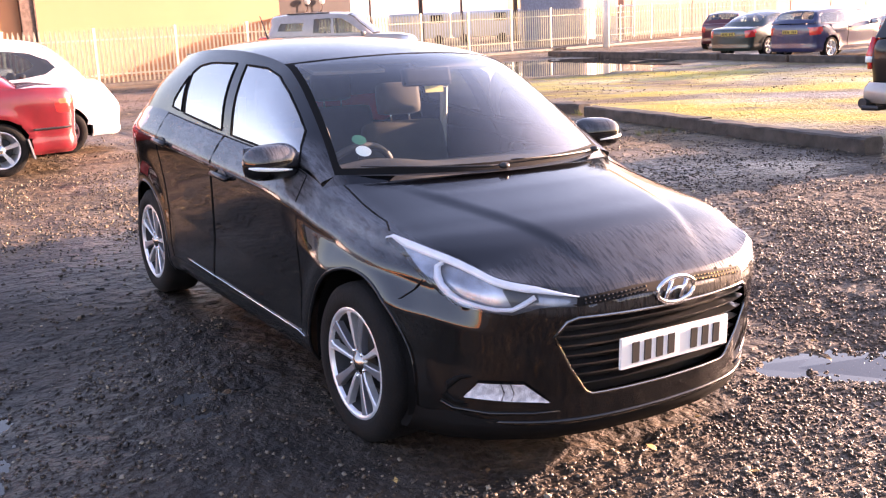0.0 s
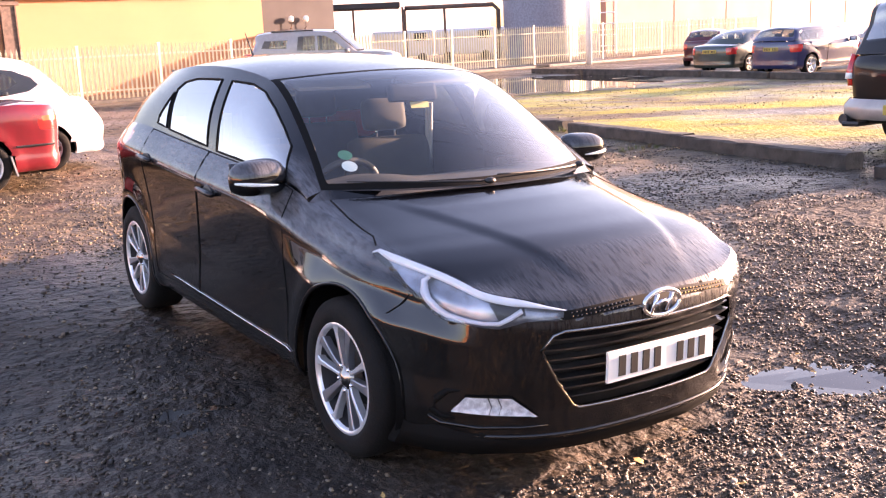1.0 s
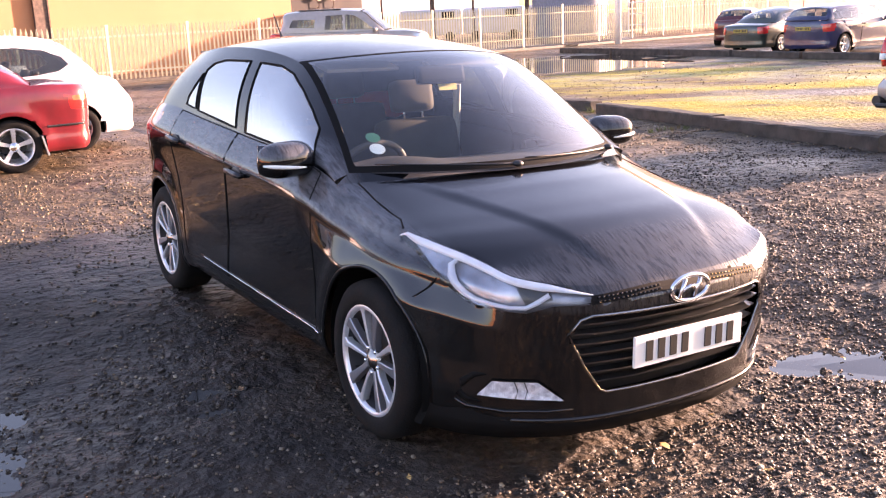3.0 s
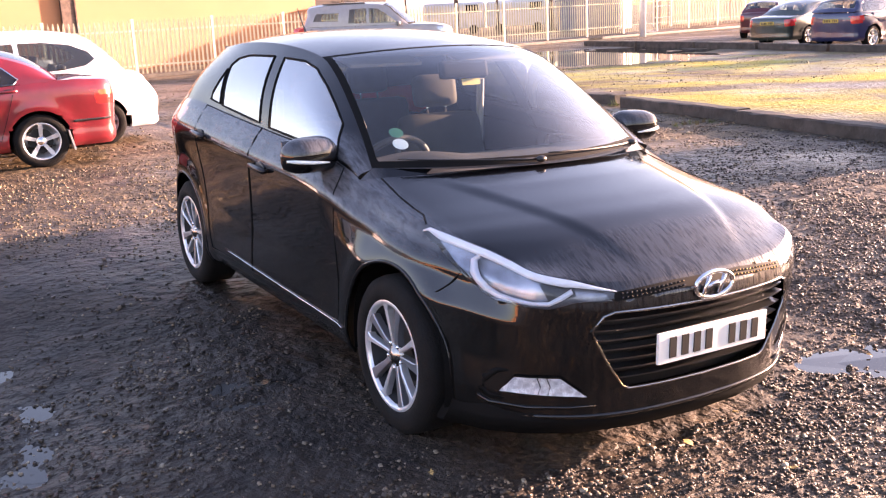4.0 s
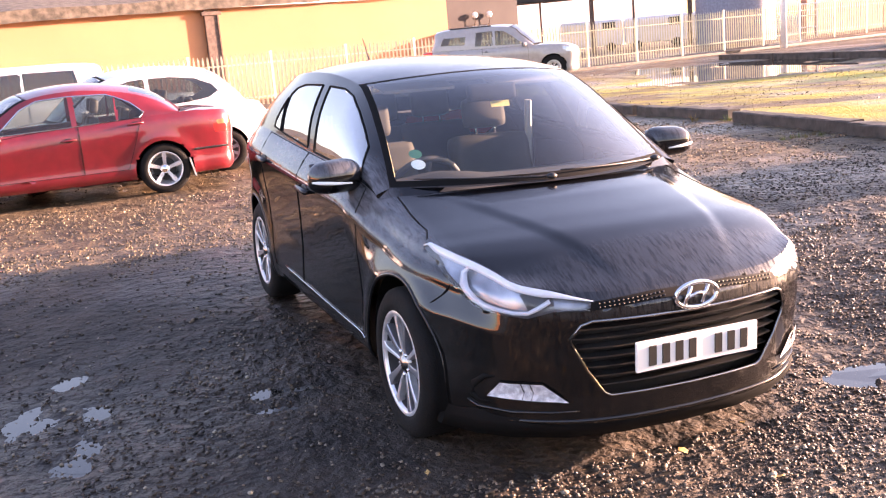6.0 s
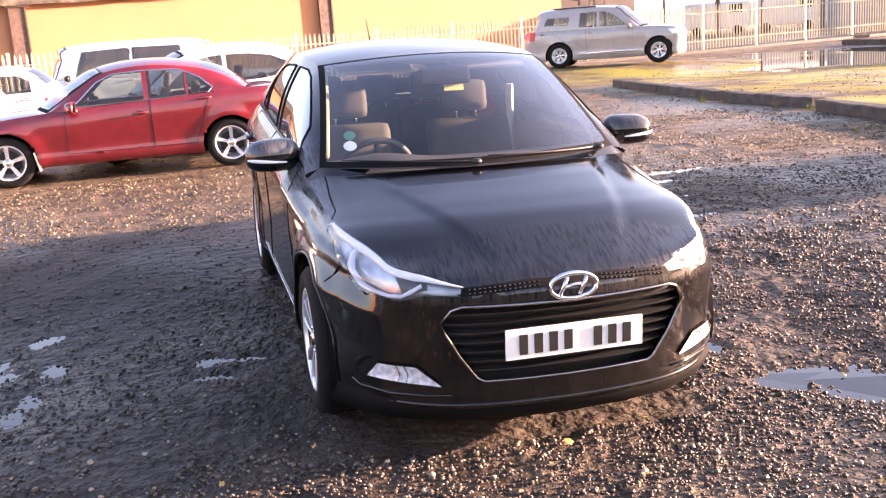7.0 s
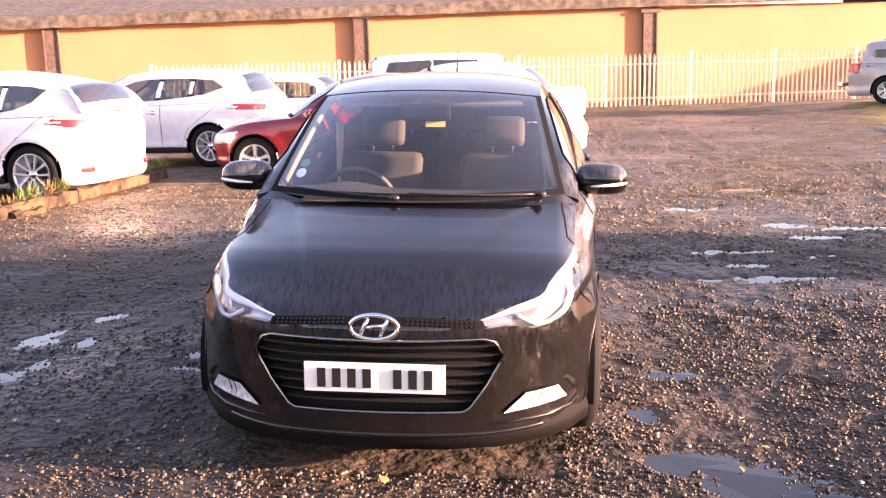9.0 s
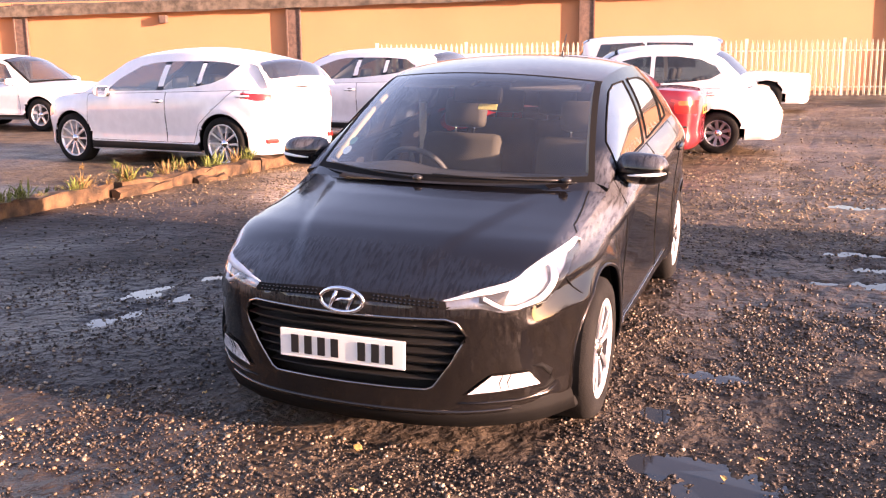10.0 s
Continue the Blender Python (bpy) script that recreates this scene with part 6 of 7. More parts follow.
def building():
    w = tagged(box_part("wall_back", (71.4, 0.4, 3.7), Matrix.Translation(on_wall(-24.3, 1.85, -0.2)) @ pose(0, 0, 0, 0, 0, ANG), M["wall"]), "long sunlit buff-orange clad wall of an industrial shed", "wall", kind="structure")
    rid = bmesh.new()
    # shallow roof sheet with an uneven lichened edge
    n = 120
    rng = random.Random(4)
    lo = [rid.verts.new(on_wall(-60 + 71.4 * k / n, eave(-60 + 71.4 * k / n) + rng.uniform(-0.02, 0.02), 0.35 + rng.uniform(-0.03, 0.03))) for k in range(n + 1)]
    hi = [rid.verts.new(on_wall(-60 + 71.4 * k / n, eave(-60 + 71.4 * k / n) + 0.42 + rng.uniform(-0.02, 0.02), 0.3)) for k in range(n + 1)]
    bk = [rid.verts.new(on_wall(-60 + 71.4 * k / n, 5.4, -9)) for k in range(n + 1)]
    un = [rid.verts.new(on_wall(-60 + 71.4 * k / n, eave(-60 + 71.4 * k / n) + 0.04, -0.02)) for k in range(n + 1)]
    for k in range(n):
        rid.faces.new((un[k], un[k + 1], lo[k + 1], lo[k]))
        rid.faces.new((lo[k], lo[k + 1], hi[k + 1], hi[k]))
        rid.faces.new((hi[k], hi[k + 1], bk[k + 1], bk[k]))
    tagged(part("roof_edge", rid, M["roof"]), "weathered lichened fascia and low roof of the shed", "roof", kind="structure")
    for k in range(-4, 2):
        s = 11.35 * k
        if s > 11:
            continue
        col = tagged(new("wall_column"), "brown steel column standing against the buff wall", "column", "wall columns")
        bm = bmesh.new()
        for off, wd, dp in ((-0.26, 0.05, 0.14), (0.26, 0.05, 0.14), (0.0, 0.48, 0.05)):
            box(bm, (wd, dp, 3.64), Matrix.Translation(on_wall(s + off, 1.82, 0.15)) @ pose(0, 0, 0, 0, 0, ANG))
        part("shaft", bm, M["column"], col)
        part("bracket", box(bmesh.new(), (0.8, 0.16, 0.14), Matrix.Translation(on_wall(s, 3.5, 0.17)) @ pose(0, 0, 0, 0, 0, ANG), 0.01), M["column"], col)
    lamp = tagged(new("wall_lamp"), "small brown lamp under the eaves", "lamp")
    part("housing", box(bmesh.new(), (0.3, 0.25, 0.3), Matrix.Translation(on_wall(-28.0, 2.95, 0.15)) @ pose(0, 0, 0, 0, 0, ANG), 0.03), M["column"], lamp)
    # shed at the wall's end, shade put into its dark colour, two round lamps
    tagged(box_part("wall_end", (4.2, 6.0, 5.5), Matrix.Translation(on_wall(13.5, 2.75, -3.05)) @ pose(0, 0, 0, 0, 0, ANG), M["dark_wall"]), "shed end with its shade put into a dark colour", "wall", kind="structure")
    for s in (12.9, 13.75):
        fl = tagged(new("floodlight"), "round white floodlight on the dark shed", "lamp", "floodlights")
        bm = bmesh.new()
        blob(bm, Matrix.Translation(on_wall(s, 2.75, 0.12)), 0.14, 0.1, 0.14)
        part("lamp_head", bm, M["sticker_w"], fl, "", True)
        part("lamp_bracket", tube(bmesh.new(), [on_wall(s, 2.3, -0.02), on_wall(s, 2.35, 0.1), on_wall(s, 2.65, 0.1)], 0.025, 6), M["column"], fl)
    # earth bank between fence and wall
    bm = bmesh.new()
    rng = random.Random(8)
    rows = []
    for i in range(41):
        s = 6.0 + 6.5 * i / 40
        h = 0.05 + 2.0 * max(0, (s - 6.2) / 5.0) * (1 if s < 11.4 else 0.5)
        rows.append([bm.verts.new(on_wall(s, max(0, h * f + (rng.uniform(-0.03, 0.03) if 0 < j < 6 else 0)), o)) for j, (o, f) in enumerate(((4.3, -0.1), (3.4, 0.3), (2.5, 0.62), (1.6, 0.85), (0.9, 0.97), (0.4, 1.0), (0.05, 1.0)))])
    for a, b in zip(rows, rows[1:]):
        for j in range(6):
            bm.faces.new((a[j], b[j], b[j + 1], a[j + 1]))
    tagged(part("earth_bank", bm, M["earth"], None, "", True), "sunlit heap of earth against the shed wall", "earth bank")


building()
# unseen plain walls, added to close the yard and shape reflections in the car
tagged(box_part("unseen_wall_south", (150, 0.4, 2.4), pose(-20, -24, 1.2), M["brick"]), "unseen plain brick wall added behind the yard", "wall", kind="structure")
tagged(box_part("unseen_wall_west", (0.4, 44, 2.0), pose(-34, 5, 1.0), M["wall"]), "unseen low plain wall added to close the yard", "wall", kind="structure")


def far_yard():
    """Pipework, tank and sheds past the fence."""
    tk = tagged(new("storage_tank"), "dark blue-grey cylindrical storage tank", "tank")
    bm = bmesh.new()
    lathe(bm, [(2.6, 0.0), (2.6, 8.0), (2.2, 8.4), (0.01, 8.7)], Matrix.Translation((42.3, 50.2, 0)) @ Matrix.Rotation(radians(-90), 4, "Y"), 40)
    part("shell", bm, M["tank"], tk, "", True)
    bm = bmesh.new()
    for z in (2, 4, 6):
        tube(bm, [(42.3 + 2.63 * math.cos(t), 50.2 + 2.63 * math.sin(t), z) for t in np.linspace(0, 2 * math.pi, 41)[:-1]], 0.05, 6, True)
    part("hoop", bm, M["tank"], tk)
    stk = tagged(new("vent_pipe"), "bright white upright pipe beside the tank", "pipe")
    part("pipe", tube(bmesh.new(), [(30.9, 32.6, 0), (30.9, 32.6, 5.5)], 0.16, 16), M["white"], stk, "", True)
    sc = tagged(new("steel_frame"), "thin pale steel ladder frame", "frame")
    for dx in (0, 0.8):
        part("upright", tube(bmesh.new(), [(45.0 + dx, 47.2 - dx, 0), (45.0 + dx, 47.2 - dx, 7)], 0.07, 6), M["white"], sc)
    for k in range(9):
        part("rung", tube(bmesh.new(), [(45.0, 47.2, 0.6 + 0.75 * k), (45.8, 46.4, 0.6 + 0.75 * k)], 0.05, 6), M["white"], sc)
    pr = tagged(new("pipe_bridge"), "overhead pipe on posts past the fence", "pipe")
    part("pipe", tube(bmesh.new(), [(34.3, 55.2, 3.75), (39.3, 51.7, 3.75), (39.6, 51.5, 3.4), (39.6, 51.5, 0)], 0.16, 10), M["column"], pr, "", True)
    for f in (0.0, 0.45):
        p = Vector((34.3, 55.2, 0)).lerp(Vector((39.3, 51.7, 0)), f)
        part("post", tube(bmesh.new(), [p, p + Vector((0, 0, 3.7))], 0.09, 8), M["column"], pr)
    cn = tagged(new("canopy"), "flat dark canopy on slim posts", "canopy")
    part("canopy_roof", box(bmesh.new(), (7, 4, 0.35), pose(31.5, 58.0, 4.0, 0, 0, -30), 0.03), M["dark_wall"], cn)
    for p in ((28.6, 58.0), (31.0, 56.6), (34.0, 55.0)):
        part("post", tube(bmesh.new(), [(p[0], p[1], 0), (p[0], p[1], 3.85)], 0.08, 8), M["column"], cn)
    for k, (x, y) in enumerate(((37.0, 60.0), (41.0, 57.5), (45.0, 55.0))):
        vn = tagged(new("van"), "white van parked past the fence", "van", "far vans")
        part("body", box(bmesh.new(), (4.6, 1.9, 1.9), pose(x, y, 1.35, 0, 0, -33), 0.25), M["white"], vn, "", False)
        part("windscreen", box(bmesh.new(), (0.9, 1.93, 0.6), pose(x + 1.3 * math.cos(radians(-33)), y + 1.3 * math.sin(radians(-33)), 1.8, 0, 0, -33), 0.05), M["gloss"], vn)
        for d in (-1.4, 1.4):
            part("wheel", lathe(bmesh.new(), [(0.01, 0.02), (0.3, 0.02), (0.33, -0.05), (0.33, -1.9), (0.01, -1.9)], pose(x + d * math.cos(radians(-33)) - 0.95 * math.sin(radians(33)), y + d * math.sin(radians(-33)) - 0.95 * math.cos(radians(33)), 0.33, 0, 0, 57 + 180), 20), M["rubber"], vn)
    far = Vector((47.5, 49.5, 0))
    tagged(box_part("wall_far", (90, 0.5, 9.0), Matrix.Translation(far + WD * 45 + Vector((0, 0, 4.5))) @ pose(0, 0, 0, 0, 0, ANG), M["pale_wall"]), "pinkish clad wall of a far shed", "wall", kind="structure")
    bm = bmesh.new()
    for k in range(11):
        box(bm, (0.1, 0.05, 9.0), Matrix.Translation(far + WD * (1 + 8.4 * k) + WN * 0.26 + Vector((0, 0, 4.5))) @ pose(0, 0, 0, 0, 0, ANG))
    tagged(part("wall_ribs", bm, M["pale_wall"]), "upright joints of the far shed wall", "trim", kind="structure")
    tagged(box_part("wall_distant", (50, 0.5, 8.5), pose(38, 78, 4.25, 0, 0, ANG), M["grey_wall"]), "pale grey distant shed wall", "wall", kind="structure")


far_yard()


# ---- palisade fence ----
def fence():
    f = tagged(new("palisade_fence"), "galvanised steel palisade fence with pointed pales along the yard edge", "fence")
    F0 = Vector((5.5, 28.2, 0.0))
    bay = 2.82 / WD.x
    lift = lambda s: 0.05 + 0.0065 * max(0, s)
    pale = bmesh.new()
    prof = [(-0.034, 0.0), (-0.02, -0.022), (-0.008, 0.0), (0.008, 0.0), (0.02, -0.022), (0.034, 0.0)]
    rows = [[pale.verts.new((x, y, z)) for x, y in prof] for z in (0.0, 1.62)]
    tips = [pale.verts.new((x * 0.25, y * 0.3, 1.75)) for x, y in prof]
    rows.append(tips)
    for a, b in zip(rows, rows[1:]):
        for k in range(5):
            pale.faces.new((a[k], a[k + 1], b[k + 1], b[k]))
    pm = bpy.data.meshes.new("pale")
    pale.to_mesh(pm)
    pale.free()
    pm.materials.append(M["steel"])
    rot = Matrix.Rotation(radians(ANG), 4, "Z")
    rest_v, rest_f, count = [], [], 0
    pv, pf = [Vector(v.co) for v in pm.vertices], [list(p.vertices) for p in pm.polygons]
    rng = random.Random(3)
    for b in range(-6, 16):
        s0 = b * bay
        p = F0 + WD * s0
        part("post", box(bmesh.new(), (0.1, 0.06, 1.85), Matrix.Translation(p + Vector((0, 0, 0.87 + lift(s0)))) @ rot, 0.004), M["steel"], f)
        for z in (0.32, 1.42):
            part("rail", box(bmesh.new(), (bay - 0.1, 0.04, 0.05), Matrix.Translation(p + WD * bay / 2 + Vector((0, 0, z + lift(s0 + bay / 2)))) @ rot), M["steel"], f)
        for k in range(1, 18):
            s = s0 + bay * k / 18
            m = Matrix.Translation(F0 + WD * s + WN * 0.045 + Vector((0, 0, lift(s) + rng.uniform(-0.01, 0.01)))) @ rot @ pose(0, 0, 0, 0, rng.uniform(-0.5, 0.5), 0)
            if b < 11:
                o = new("pale", pm)
                o.parent = f
                o.matrix_basis = m
                count += 1
            else:
                n = len(rest_v)
                rest_v += [m @ v for v in pv]
                rest_f += [[n + i for i in q] for q in pf]
    tagged(mesh_object("pale_run", rest_v, rest_f, M["steel"], f), kind="stuff")
    kerb = bmesh.new()
    box(kerb, (60, 0.35, 0.14), Matrix.Translation(F0 + WD * 12 + WN * 0.35 + Vector((0, 0, 0.05))) @ rot, 0.03)
    tagged(part("kerb_strip", kerb, M["timber"]), "low dark edging at the foot of the fence", "kerb", kind="structure")


fence()


# ---- timbers ----
def sleeper(p, q, w=0.24, h=0.17, mat=None, label="", group="timber edging"):
    p, q = Vector(p), Vector(q)
    L, a = (q - p).length, math.atan2(q.y - p.y, q.x - p.x)
    bm = bmesh.new()
    n = max(4, int(L / 0.18))
    rng = random.Random(int(p.x * 100 + p.y * 31))
    rings = []
    for i in range(n + 1):
        x = -L / 2 + L * i / n
        j = 0.03 if mat else 0.008
        d = lambda: rng.uniform(-j, j)
        sec = [(-w / 2, 0), (-w / 2, h - 0.02), (-w / 2 + 0.02, h), (w / 2 - 0.02, h), (w / 2, h - 0.02), (w / 2, 0)]
        rings.append([bm.verts.new((x + d() * (0 < i < n), y + d(), z + (d() if z else -0.03))) for y, z in sec])
    for r0, r1 in zip(rings, rings[1:]):
        for k in range(6):
            bm.faces.new((r0[k], r0[(k + 1) % 6], r1[(k + 1) % 6], r1[k]))
    bm.faces.new(rings[0][::-1])
    bm.faces.new(rings[-1])
    ob = part("timber_sleeper", bm, mat or M["timber"])
    ob.matrix_basis = Matrix.Translation((p + q) / 2) @ Matrix.Rotation(a, 4, "Z")
    tagged(ob, label or "dark wet railway sleeper laid as edging on gravel", "sleeper", group)
    return ob


for p, q in (((6.3, -1.3, -0.04), (6.52, 1.2, -0.04)), ((6.84, 1.72, 0), (7.28, 4.45, 0)), ((7.4, 4.55, 0), (7.78, 7.25, 0)), ((7.98, 7.62, 0), (7.98, 10.15, 0)), ((8.0, 10.3, 0), (8.3, 13.2, 0)), ((8.32, 13.3, 0), (8.7, 16.2, 0))):
    sleeper(p, q)
for p, q in (((23.4, 27.6, 0), (23.1, 24.2, 0)), ((23.1, 24.1, 0), (22.7, 20.8, 0)), ((22.7, 20.7, 0), (22.0, 17.4, 0)), ((22.0, 17.3, 0), (21.3, 14.2, 0)), ((21.3, 14.1, 0), (20.9, 10.8, 0)), ((20.9, 10.7, 0), (20.7, 7.4, 0))):
    sleeper(p, q, 0.26, 0.2, None, "dark sleeper edging the far parking row", "far timber edging")
for p, q in (((-5.55, 0.9, 0), (-5.5, 3.4, 0)), ((-5.45, 3.5, 0), (-5.15, 5.9, 0)), ((-5.2, 6.0, 0), (-5.05, 8.6, 0))):
    sleeper(p, q, 0.24, 0.15, M["timber_orange"], "weathered timber edging with weeds, orange sunlight put into its colour", "left timber edging")
sleeper((-5.3, 3.3, -0.03), (-5.22, 4.15, -0.02), 0.1, 0.12, M["timber_orange"], "broken length of rotten timber beside the edging", "left timber edging")
sleeper((-5.16, 4.6, -0.03), (-5.05, 5.05, -0.03), 0.08, 0.1, M["timber_orange"], "splintered end of rotten timber beside the edging", "left timber edging")


# ---- ground ----
# hollows with standing water: x, y, half-widths, depth
FRONT_HOLLOWS = [(1.22, -1.68, 0.16, 0.1, 0.03), (1.42, -1.86, 0.2, 0.14, 0.03), (1.64, -2.02, 0.18, 0.1, 0.026), (1.86, -2.2, 0.18, 0.1, 0.02), (1.6, -2.34, 0.14, 0.08, 0.016), (1.08, -1.2, 0.1, 0.16, 0.024), (1.25, -0.6, 0.18, 0.07, 0.018)]
LEFT_HOLLOWS = [(-2.3, -0.2, 0.15, 0.2, 0.026), (-2.09, 0.26, 0.1, 0.1, 0.02), (-1.98, -0.3, 0.09, 0.17, 0.022), (-2.06, -0.68, 0.1, 0.17, 0.024), (-2.13, -0.9, 0.1, 0.1, 0.02), (-1.23, -0.48, 0.16, 0.09, 0.024), (-1.24, -0.7, 0.15, 0.08, 0.022), (-1.0, -0.51, 0.1, 0.05, 0.018)]
RIGHT_HOLLOWS = [(2.9, 6.38, 0.46, 0.23, 0.035), (3.36, 5.86, 0.38, 0.2, 0.035), (2.15, 5.8, 0.27, 0.14, 0.032), (2.13, 4.82, 0.32, 0.14, 0.035), (2.8, 3.75, 0.27, 0.13, 0.032), (2.95, 3.09, 0.32, 0.13, 0.038), (3.4, 3.58, 0.38, 0.14, 0.035), (2.1, 2.47, 0.32, 0.1, 0.038), (2.25, 1.98, 0.22, 0.09, 0.032), (2.25, 1.5, 0.42, 0.1, 0.04), (2.84, 2.29, 0.19, 0.09, 0.032)]
FAR_HOLLOWS = [(4.2, 8.0, 1.0, 0.3, 0.018), (18.6, 22.2, 4.6, 4.6, 0.06), (16.5, 18.5, 2.4, 2.2, 0.05), (14.5, 18.6, 1.6, 0.8, 0.03)]
HOLLOWS = FRONT_HOLLOWS + LEFT_HOLLOWS + RIGHT_HOLLOWS + FAR_HOLLOWS


def slope(x, y):
    """The yard's fall under and just round the hatchback."""
    r = max(abs(x) / 2.0, abs(y) / 2.9)
    k = 1.0 if r < 0.6 else math.exp(-(((r - 0.6) / 0.5) ** 2))
    return k * (-0.015 + y * math.tan(radians(LEAN[0])) - x * math.tan(radians(LEAN[1])))


def height(x, y):
    h = 0.011 * noise.noise((x * 1.1, y * 1.1, 3.1)) + 0.009 * noise.noise((x * 3.3, y * 3.3, 7.7)) + 0.008 * noise.noise((x * 9.1, y * 9.1, 1.3)) + 0.005 * noise.noise((x * 21, y * 21, 5.3)) + 0.006
    if x > 0.9 and y > -0.5:  # churned clods
        k = min(1.0, (x - 0.9) / 0.6) * min(1.0, (y + 0.5) / 0.8)
        h += k * (0.016 * noise.noise((x * 4.3, y * 5.5, 9.1)) + 0.01 * noise.noise((x * 11.0, y * 14.0, 2.1)))
    h += 0.19 * math.exp(-((((x - 11.8) / 4.2) ** 2 + ((y - 24.0) / 4.2) ** 2) ** 2))
    for cx, cy, rx, ry, d in HOLLOWS:
        k = ((x - cx) / rx) ** 2 + ((y - cy) / ry) ** 2
        if k < 6:
            w = math.exp(-k)
            h = h * (1 - 0.45 * w) - d * w + 0.55 * d * math.sqrt(w) * (noise.noise((x * 13, y * 13, 6.6)) + 0.8 * noise.noise((x * 31, y * 31, 2.6)))
    return h + (slope(x, y) if abs(x) < 5 and abs(y) < 7 else 0.0)


def ground():
    xs = np.r_[-1500, -500, -200, -90, -50, np.arange(-30, -5, 1.0), np.arange(-5, -2.8, 0.06), np.arange(-2.8, 2.4, 0.028), np.arange(2.4, 5, 0.06), np.arange(5, 30, 0.7), 40, 60, 100, 200, 500, 1500]
    ys = np.r_[-1500, -500, -200, -90, -50, np.arange(-30, -6, 1.5), np.arange(-6, -2.8, 0.06), np.arange(-2.8, 2.6, 0.028), np.arange(2.6, 7, 0.06), np.arange(7, 40, 0.7), 60, 100, 200, 500, 1500]
    verts = [(x, y, height(x, y) if abs(x) < 32 and -8 < y < 42 else 0.0) for x in xs for y in ys]
    n = len(ys)
    faces = [(i * n + j, (i + 1) * n + j, (i + 1) * n + j + 1, i * n + j + 1) for i in range(len(xs) - 1) for j in range(n - 1)]
    tagged(mesh_object("ground", verts, faces, M["ground"], None, "", True), "wet stony gravel yard with mud, puddles and moss", "ground", kind="structure")
    for k, (cx, cy, rx, ry, d) in enumerate(HOLLOWS):
        bm = bmesh.new()
        f = [bm.verts.new((cx + 1.7 * rx * math.cos(t), cy + 1.7 * ry * math.sin(t), slope(cx + 1.7 * rx * math.cos(t), cy + 1.7 * ry * math.sin(t)) - (0.0035 if (cx, cy, rx, ry, d) in RIGHT_HOLLOWS else 0.0075) - 0.0004 * k)) for t in np.linspace(0, 2 * math.pi, 41)[:-1]]
        bm.faces.new(f)
        tagged(part("puddle", bm, M["water"]), "shallow still puddle in a gravel hollow", "puddle", "puddles", kind="structure")


ground()


def stones(name, count, area, lo, hi, seed, keep=None):
    """Loose crushed stones, each a small uneven lump half sunk in the ground."""
    rng = np.random.RandomState(seed)
    base = np.array([(x, y, z) for x in (-1, 1) for y in (-1, 1) for z in (-1, 1)], float)
    quads = np.array([(0, 1, 3, 2), (4, 6, 7, 5), (0, 4, 5, 1), (2, 3, 7, 6), (0, 2, 6, 4), (1, 5, 7, 3)])
    x, y = rng.uniform(area[0], area[1], count), rng.uniform(area[2], area[3], count)
    if keep is not None:
        many = rng.rand(count)
        ok = np.array([keep(a, b) and r < 0.95 + 1.5 * noise.noise((a * 1.9, b * 1.9, 4.4)) + 0.9 * noise.noise((a * 6.1, b * 6.1, 8.2)) for a, b, r in zip(x, y, many)])
        x, y = x[ok], y[ok]
    n = len(x)
    size = lo + (hi - lo) * rng.beta(0.9, 4.2, n)
    z = np.array([height(a, b) for a, b in zip(x, y)])
    v = base[None] * (0.55 + 0.45 * rng.rand(n, 8, 3)) * np.array([1, 0.8, 0.62])
    ang = rng.uniform(0, 6.28, n)
    til = rng.uniform(-0.6, 0.6, n)
    ca, sa, ct, st = np.cos(ang), np.sin(ang), np.cos(til), np.sin(til)
    vx, vz = v[..., 0] * ct[:, None] - v[..., 2] * st[:, None], v[..., 0] * st[:, None] + v[..., 2] * ct[:, None]
    vx, vy = vx * ca[:, None] - v[..., 1] * sa[:, None], vx * sa[:, None] + v[..., 1] * ca[:, None]
    P = np.stack([vx, vy, vz], -1) * (size / 2)[:, None, None] + np.stack([x, y, z + size * 0.16], -1)[:, None]
    F = (quads[None] + 8 * np.arange(n)[:, None, None]).reshape(-1, 4)
    me = bpy.data.meshes.new(name)
    me.vertices.add(n * 8)
    me.vertices.foreach_set("co", P.reshape(-1))
    me.loops.add(F.size)
    me.loops.foreach_set("vertex_index", F.reshape(-1))
    me.polygons.add(len(F))
    me.polygons.foreach_set("loop_start", np.arange(0, F.size, 4))
    me.update(calc_edges=True)
    me.validate()
    me.materials.append(M["stone"])
    tagged(new(name, me), "loose wet crushed stone scattered over the yard", "gravel", kind="stuff")


def outside(x, y):
    """The yard round the part that the other layers cover."""
    return not (-3.4 < x < 4.2 and -4.6 < y < 0.6) and not (-7.0 < x < 7.5 and y > 0.6)


def clear(x, y):
    """Few stones under the car, in the muddy wheel tracks and in standing water."""
    if abs(x) < 0.7 and abs(y) < 1.9:
        return False
    if height(x, y) - slope(x, y) < -0.008:
        return (x * 977 + y * 613) % 1 < 0.4
    if -5.2 < x < -0.7 and -1.7 < y < 3.0:
        return (x * 613 + y * 977) % 1 < 0.3
    return True


stones("gravel_near", 125000, (-3.4, 4.2, -4.6, 0.6), 0.006, 0.034, 11, clear)
stones("gravel_left", 30000, (-7.0, 0.8, 0.6, 7.4), 0.01, 0.042, 12, clear)
stones("gravel_right", 30000, (0.8, 7.5, 0.6, 9.0), 0.01, 0.042, 13, clear)
stones("gravel_round", 30000, (-10.0, 10.0, -9.0, 3.0), 0.01, 0.04, 15, outside)
stones("gravel_far", 9000, (-4.0, 20.0, 8.0, 26.0), 0.015, 0.06, 14, clear)


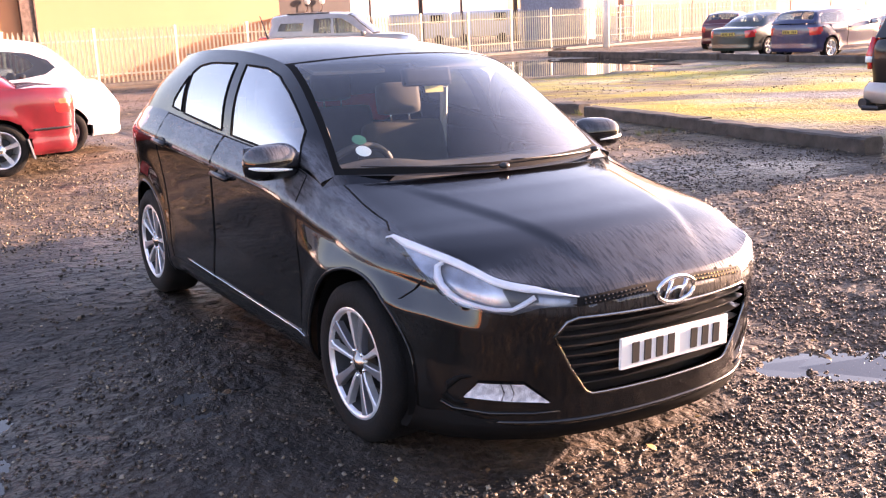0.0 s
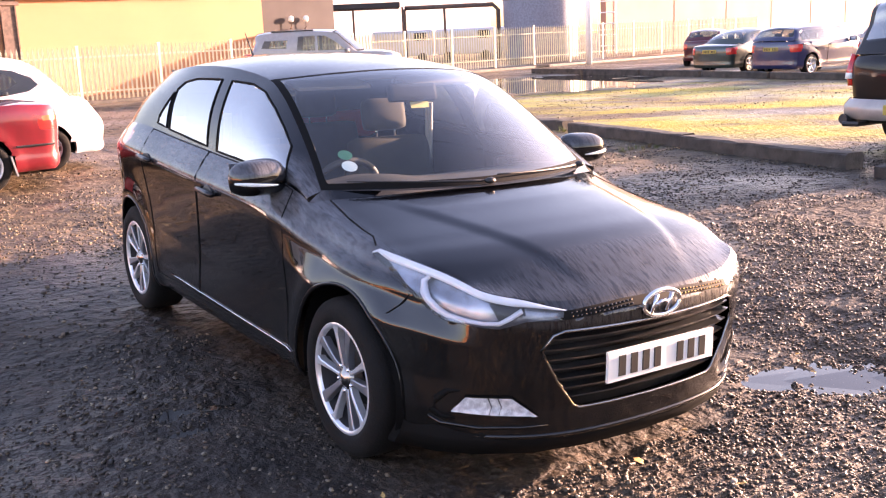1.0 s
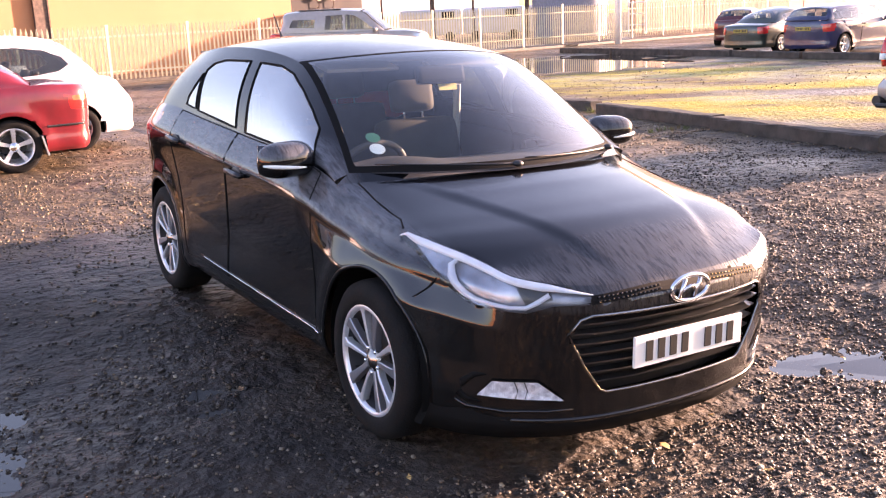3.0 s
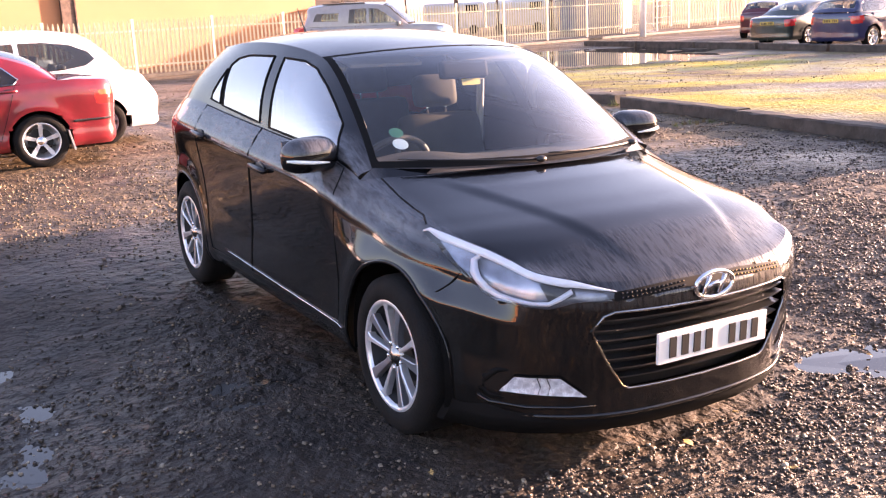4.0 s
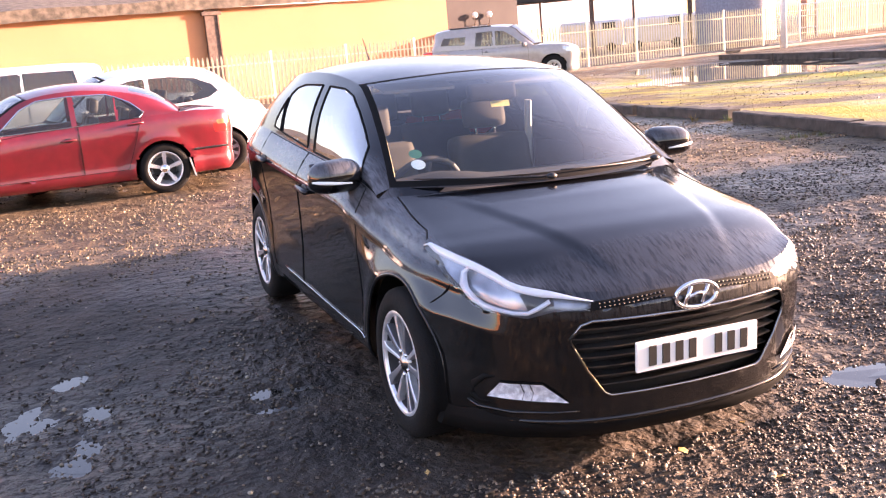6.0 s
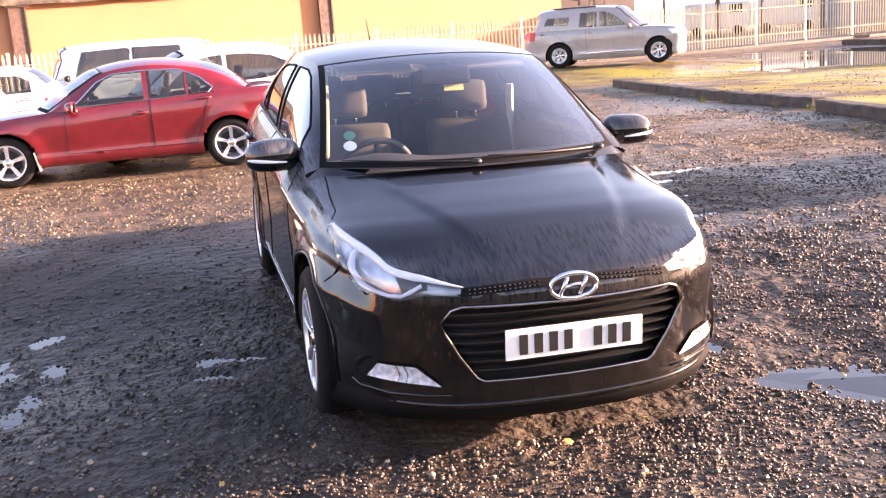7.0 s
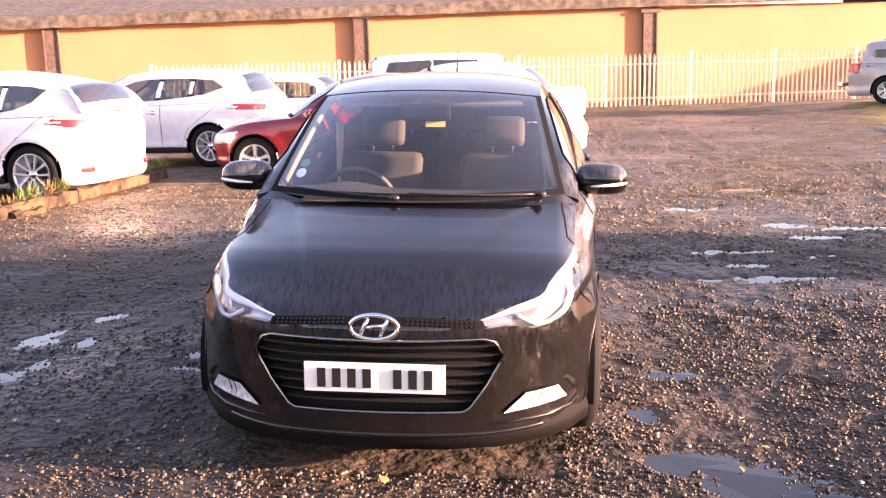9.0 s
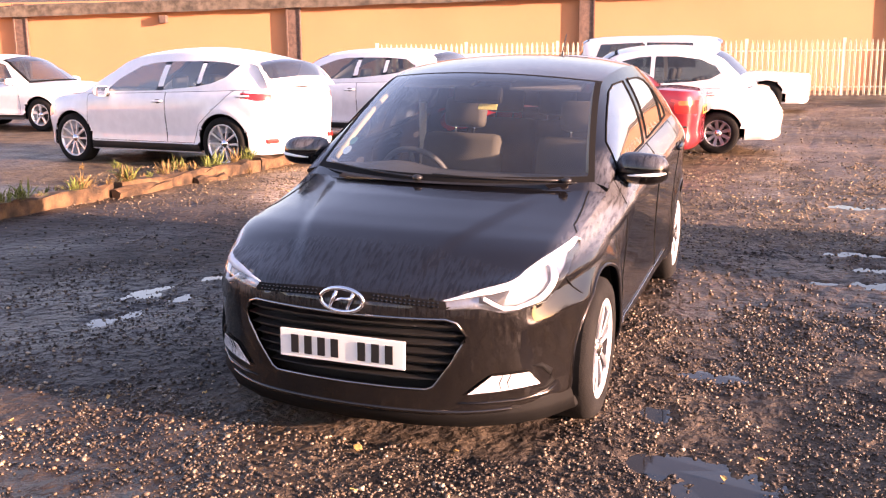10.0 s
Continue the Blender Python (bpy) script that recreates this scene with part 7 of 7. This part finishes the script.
# ---- weeds, leaves ----
def weed(x, y, z, size, seed, dry):
    rng = random.Random(seed)
    bm = bmesh.new()
    for _ in range(int(44 * size / 0.2)):
        a, e = rng.uniform(0, 6.28), rng.uniform(0.3, 1.4)
        L = size * rng.uniform(0.5, 1.1)
        d = Vector((math.cos(a) * math.cos(e), math.sin(a) * math.cos(e), math.sin(e)))
        s = Vector((-math.sin(a), math.cos(a), 0)) * size * rng.uniform(0.02, 0.06)
        b = Vector((rng.uniform(-1, 1), rng.uniform(-1, 1), 0)) * size * 0.3
        p0, p1, p2 = b, b + d * L * 0.55, b + d * L + Vector((0, 0, -0.25 * L * math.cos(e)))
        v = [bm.verts.new(p) for p in (p0, p1 + s, p2, p1 - s)]
        bm.faces.new((v[0], v[1], v[2], v[3]))
    ob = part("weed", bm, M["dry"] if dry else M["leaf"])
    ob.location = (x, y, z)
    tagged(ob, "straggling dry yellow weed by the timber edging" if dry else "low green weed growing by the timber edging", "weed", "weeds")


rng = random.Random(21)
for k in range(110):
    y = rng.uniform(1.6, 8.8)
    weed(-5.45 + 0.06 * y + rng.uniform(-0.55, -0.1) * (0 if k % 3 == 0 else 1) - 0.12, y, 0.0 if k % 3 else 0.15, rng.uniform(0.07, 0.24), k, k % 5 > 1)
for k in range(7):
    weed(-7.6 + k * 0.42 + rng.uniform(-0.1, 0.1), 5.65 + rng.uniform(-0.25, 0.2), 0.0, rng.uniform(0.12, 0.28), 50 + k, k % 3 == 0)
for k in range(14):
    weed(6.4 + 0.05 * k + rng.uniform(-0.03, 0.03), 4.78 + rng.uniform(-0.12, 0.12), 0.0, rng.uniform(0.05, 0.1), 120 + k, k % 2 == 0)
for k, (x, y) in enumerate(((7.5, 8.0), (7.75, 7.5), (8.3, 7.5), (7.55, 10.3))):
    weed(x, y, 0.0, 0.16, 80 + k, k % 2 == 0)
for k in range(26):
    bm = bmesh.new()
    s = rng.uniform(0.014, 0.03)
    pts = [(math.cos(t) * s * (1 if i % 2 else 0.6), math.sin(t) * s * 0.6, rng.uniform(0, 0.012)) for i, t in enumerate(np.linspace(0, 6.28, 9)[:-1])]
    bm.faces.new([bm.verts.new(p) for p in pts])
    ob = part("fallen_leaf", bm, M["leaf_litter"])
    x, y = rng.uniform(-2.4, 3.2), rng.uniform(-3.6, -1.2)
    ob.matrix_basis = pose(x, y, height(x, y) + 0.014, rng.uniform(-20, 20), rng.uniform(-20, 20), rng.uniform(0, 360))
    tagged(ob, "small dry fallen leaf on the gravel", "leaf", "fallen leaves")
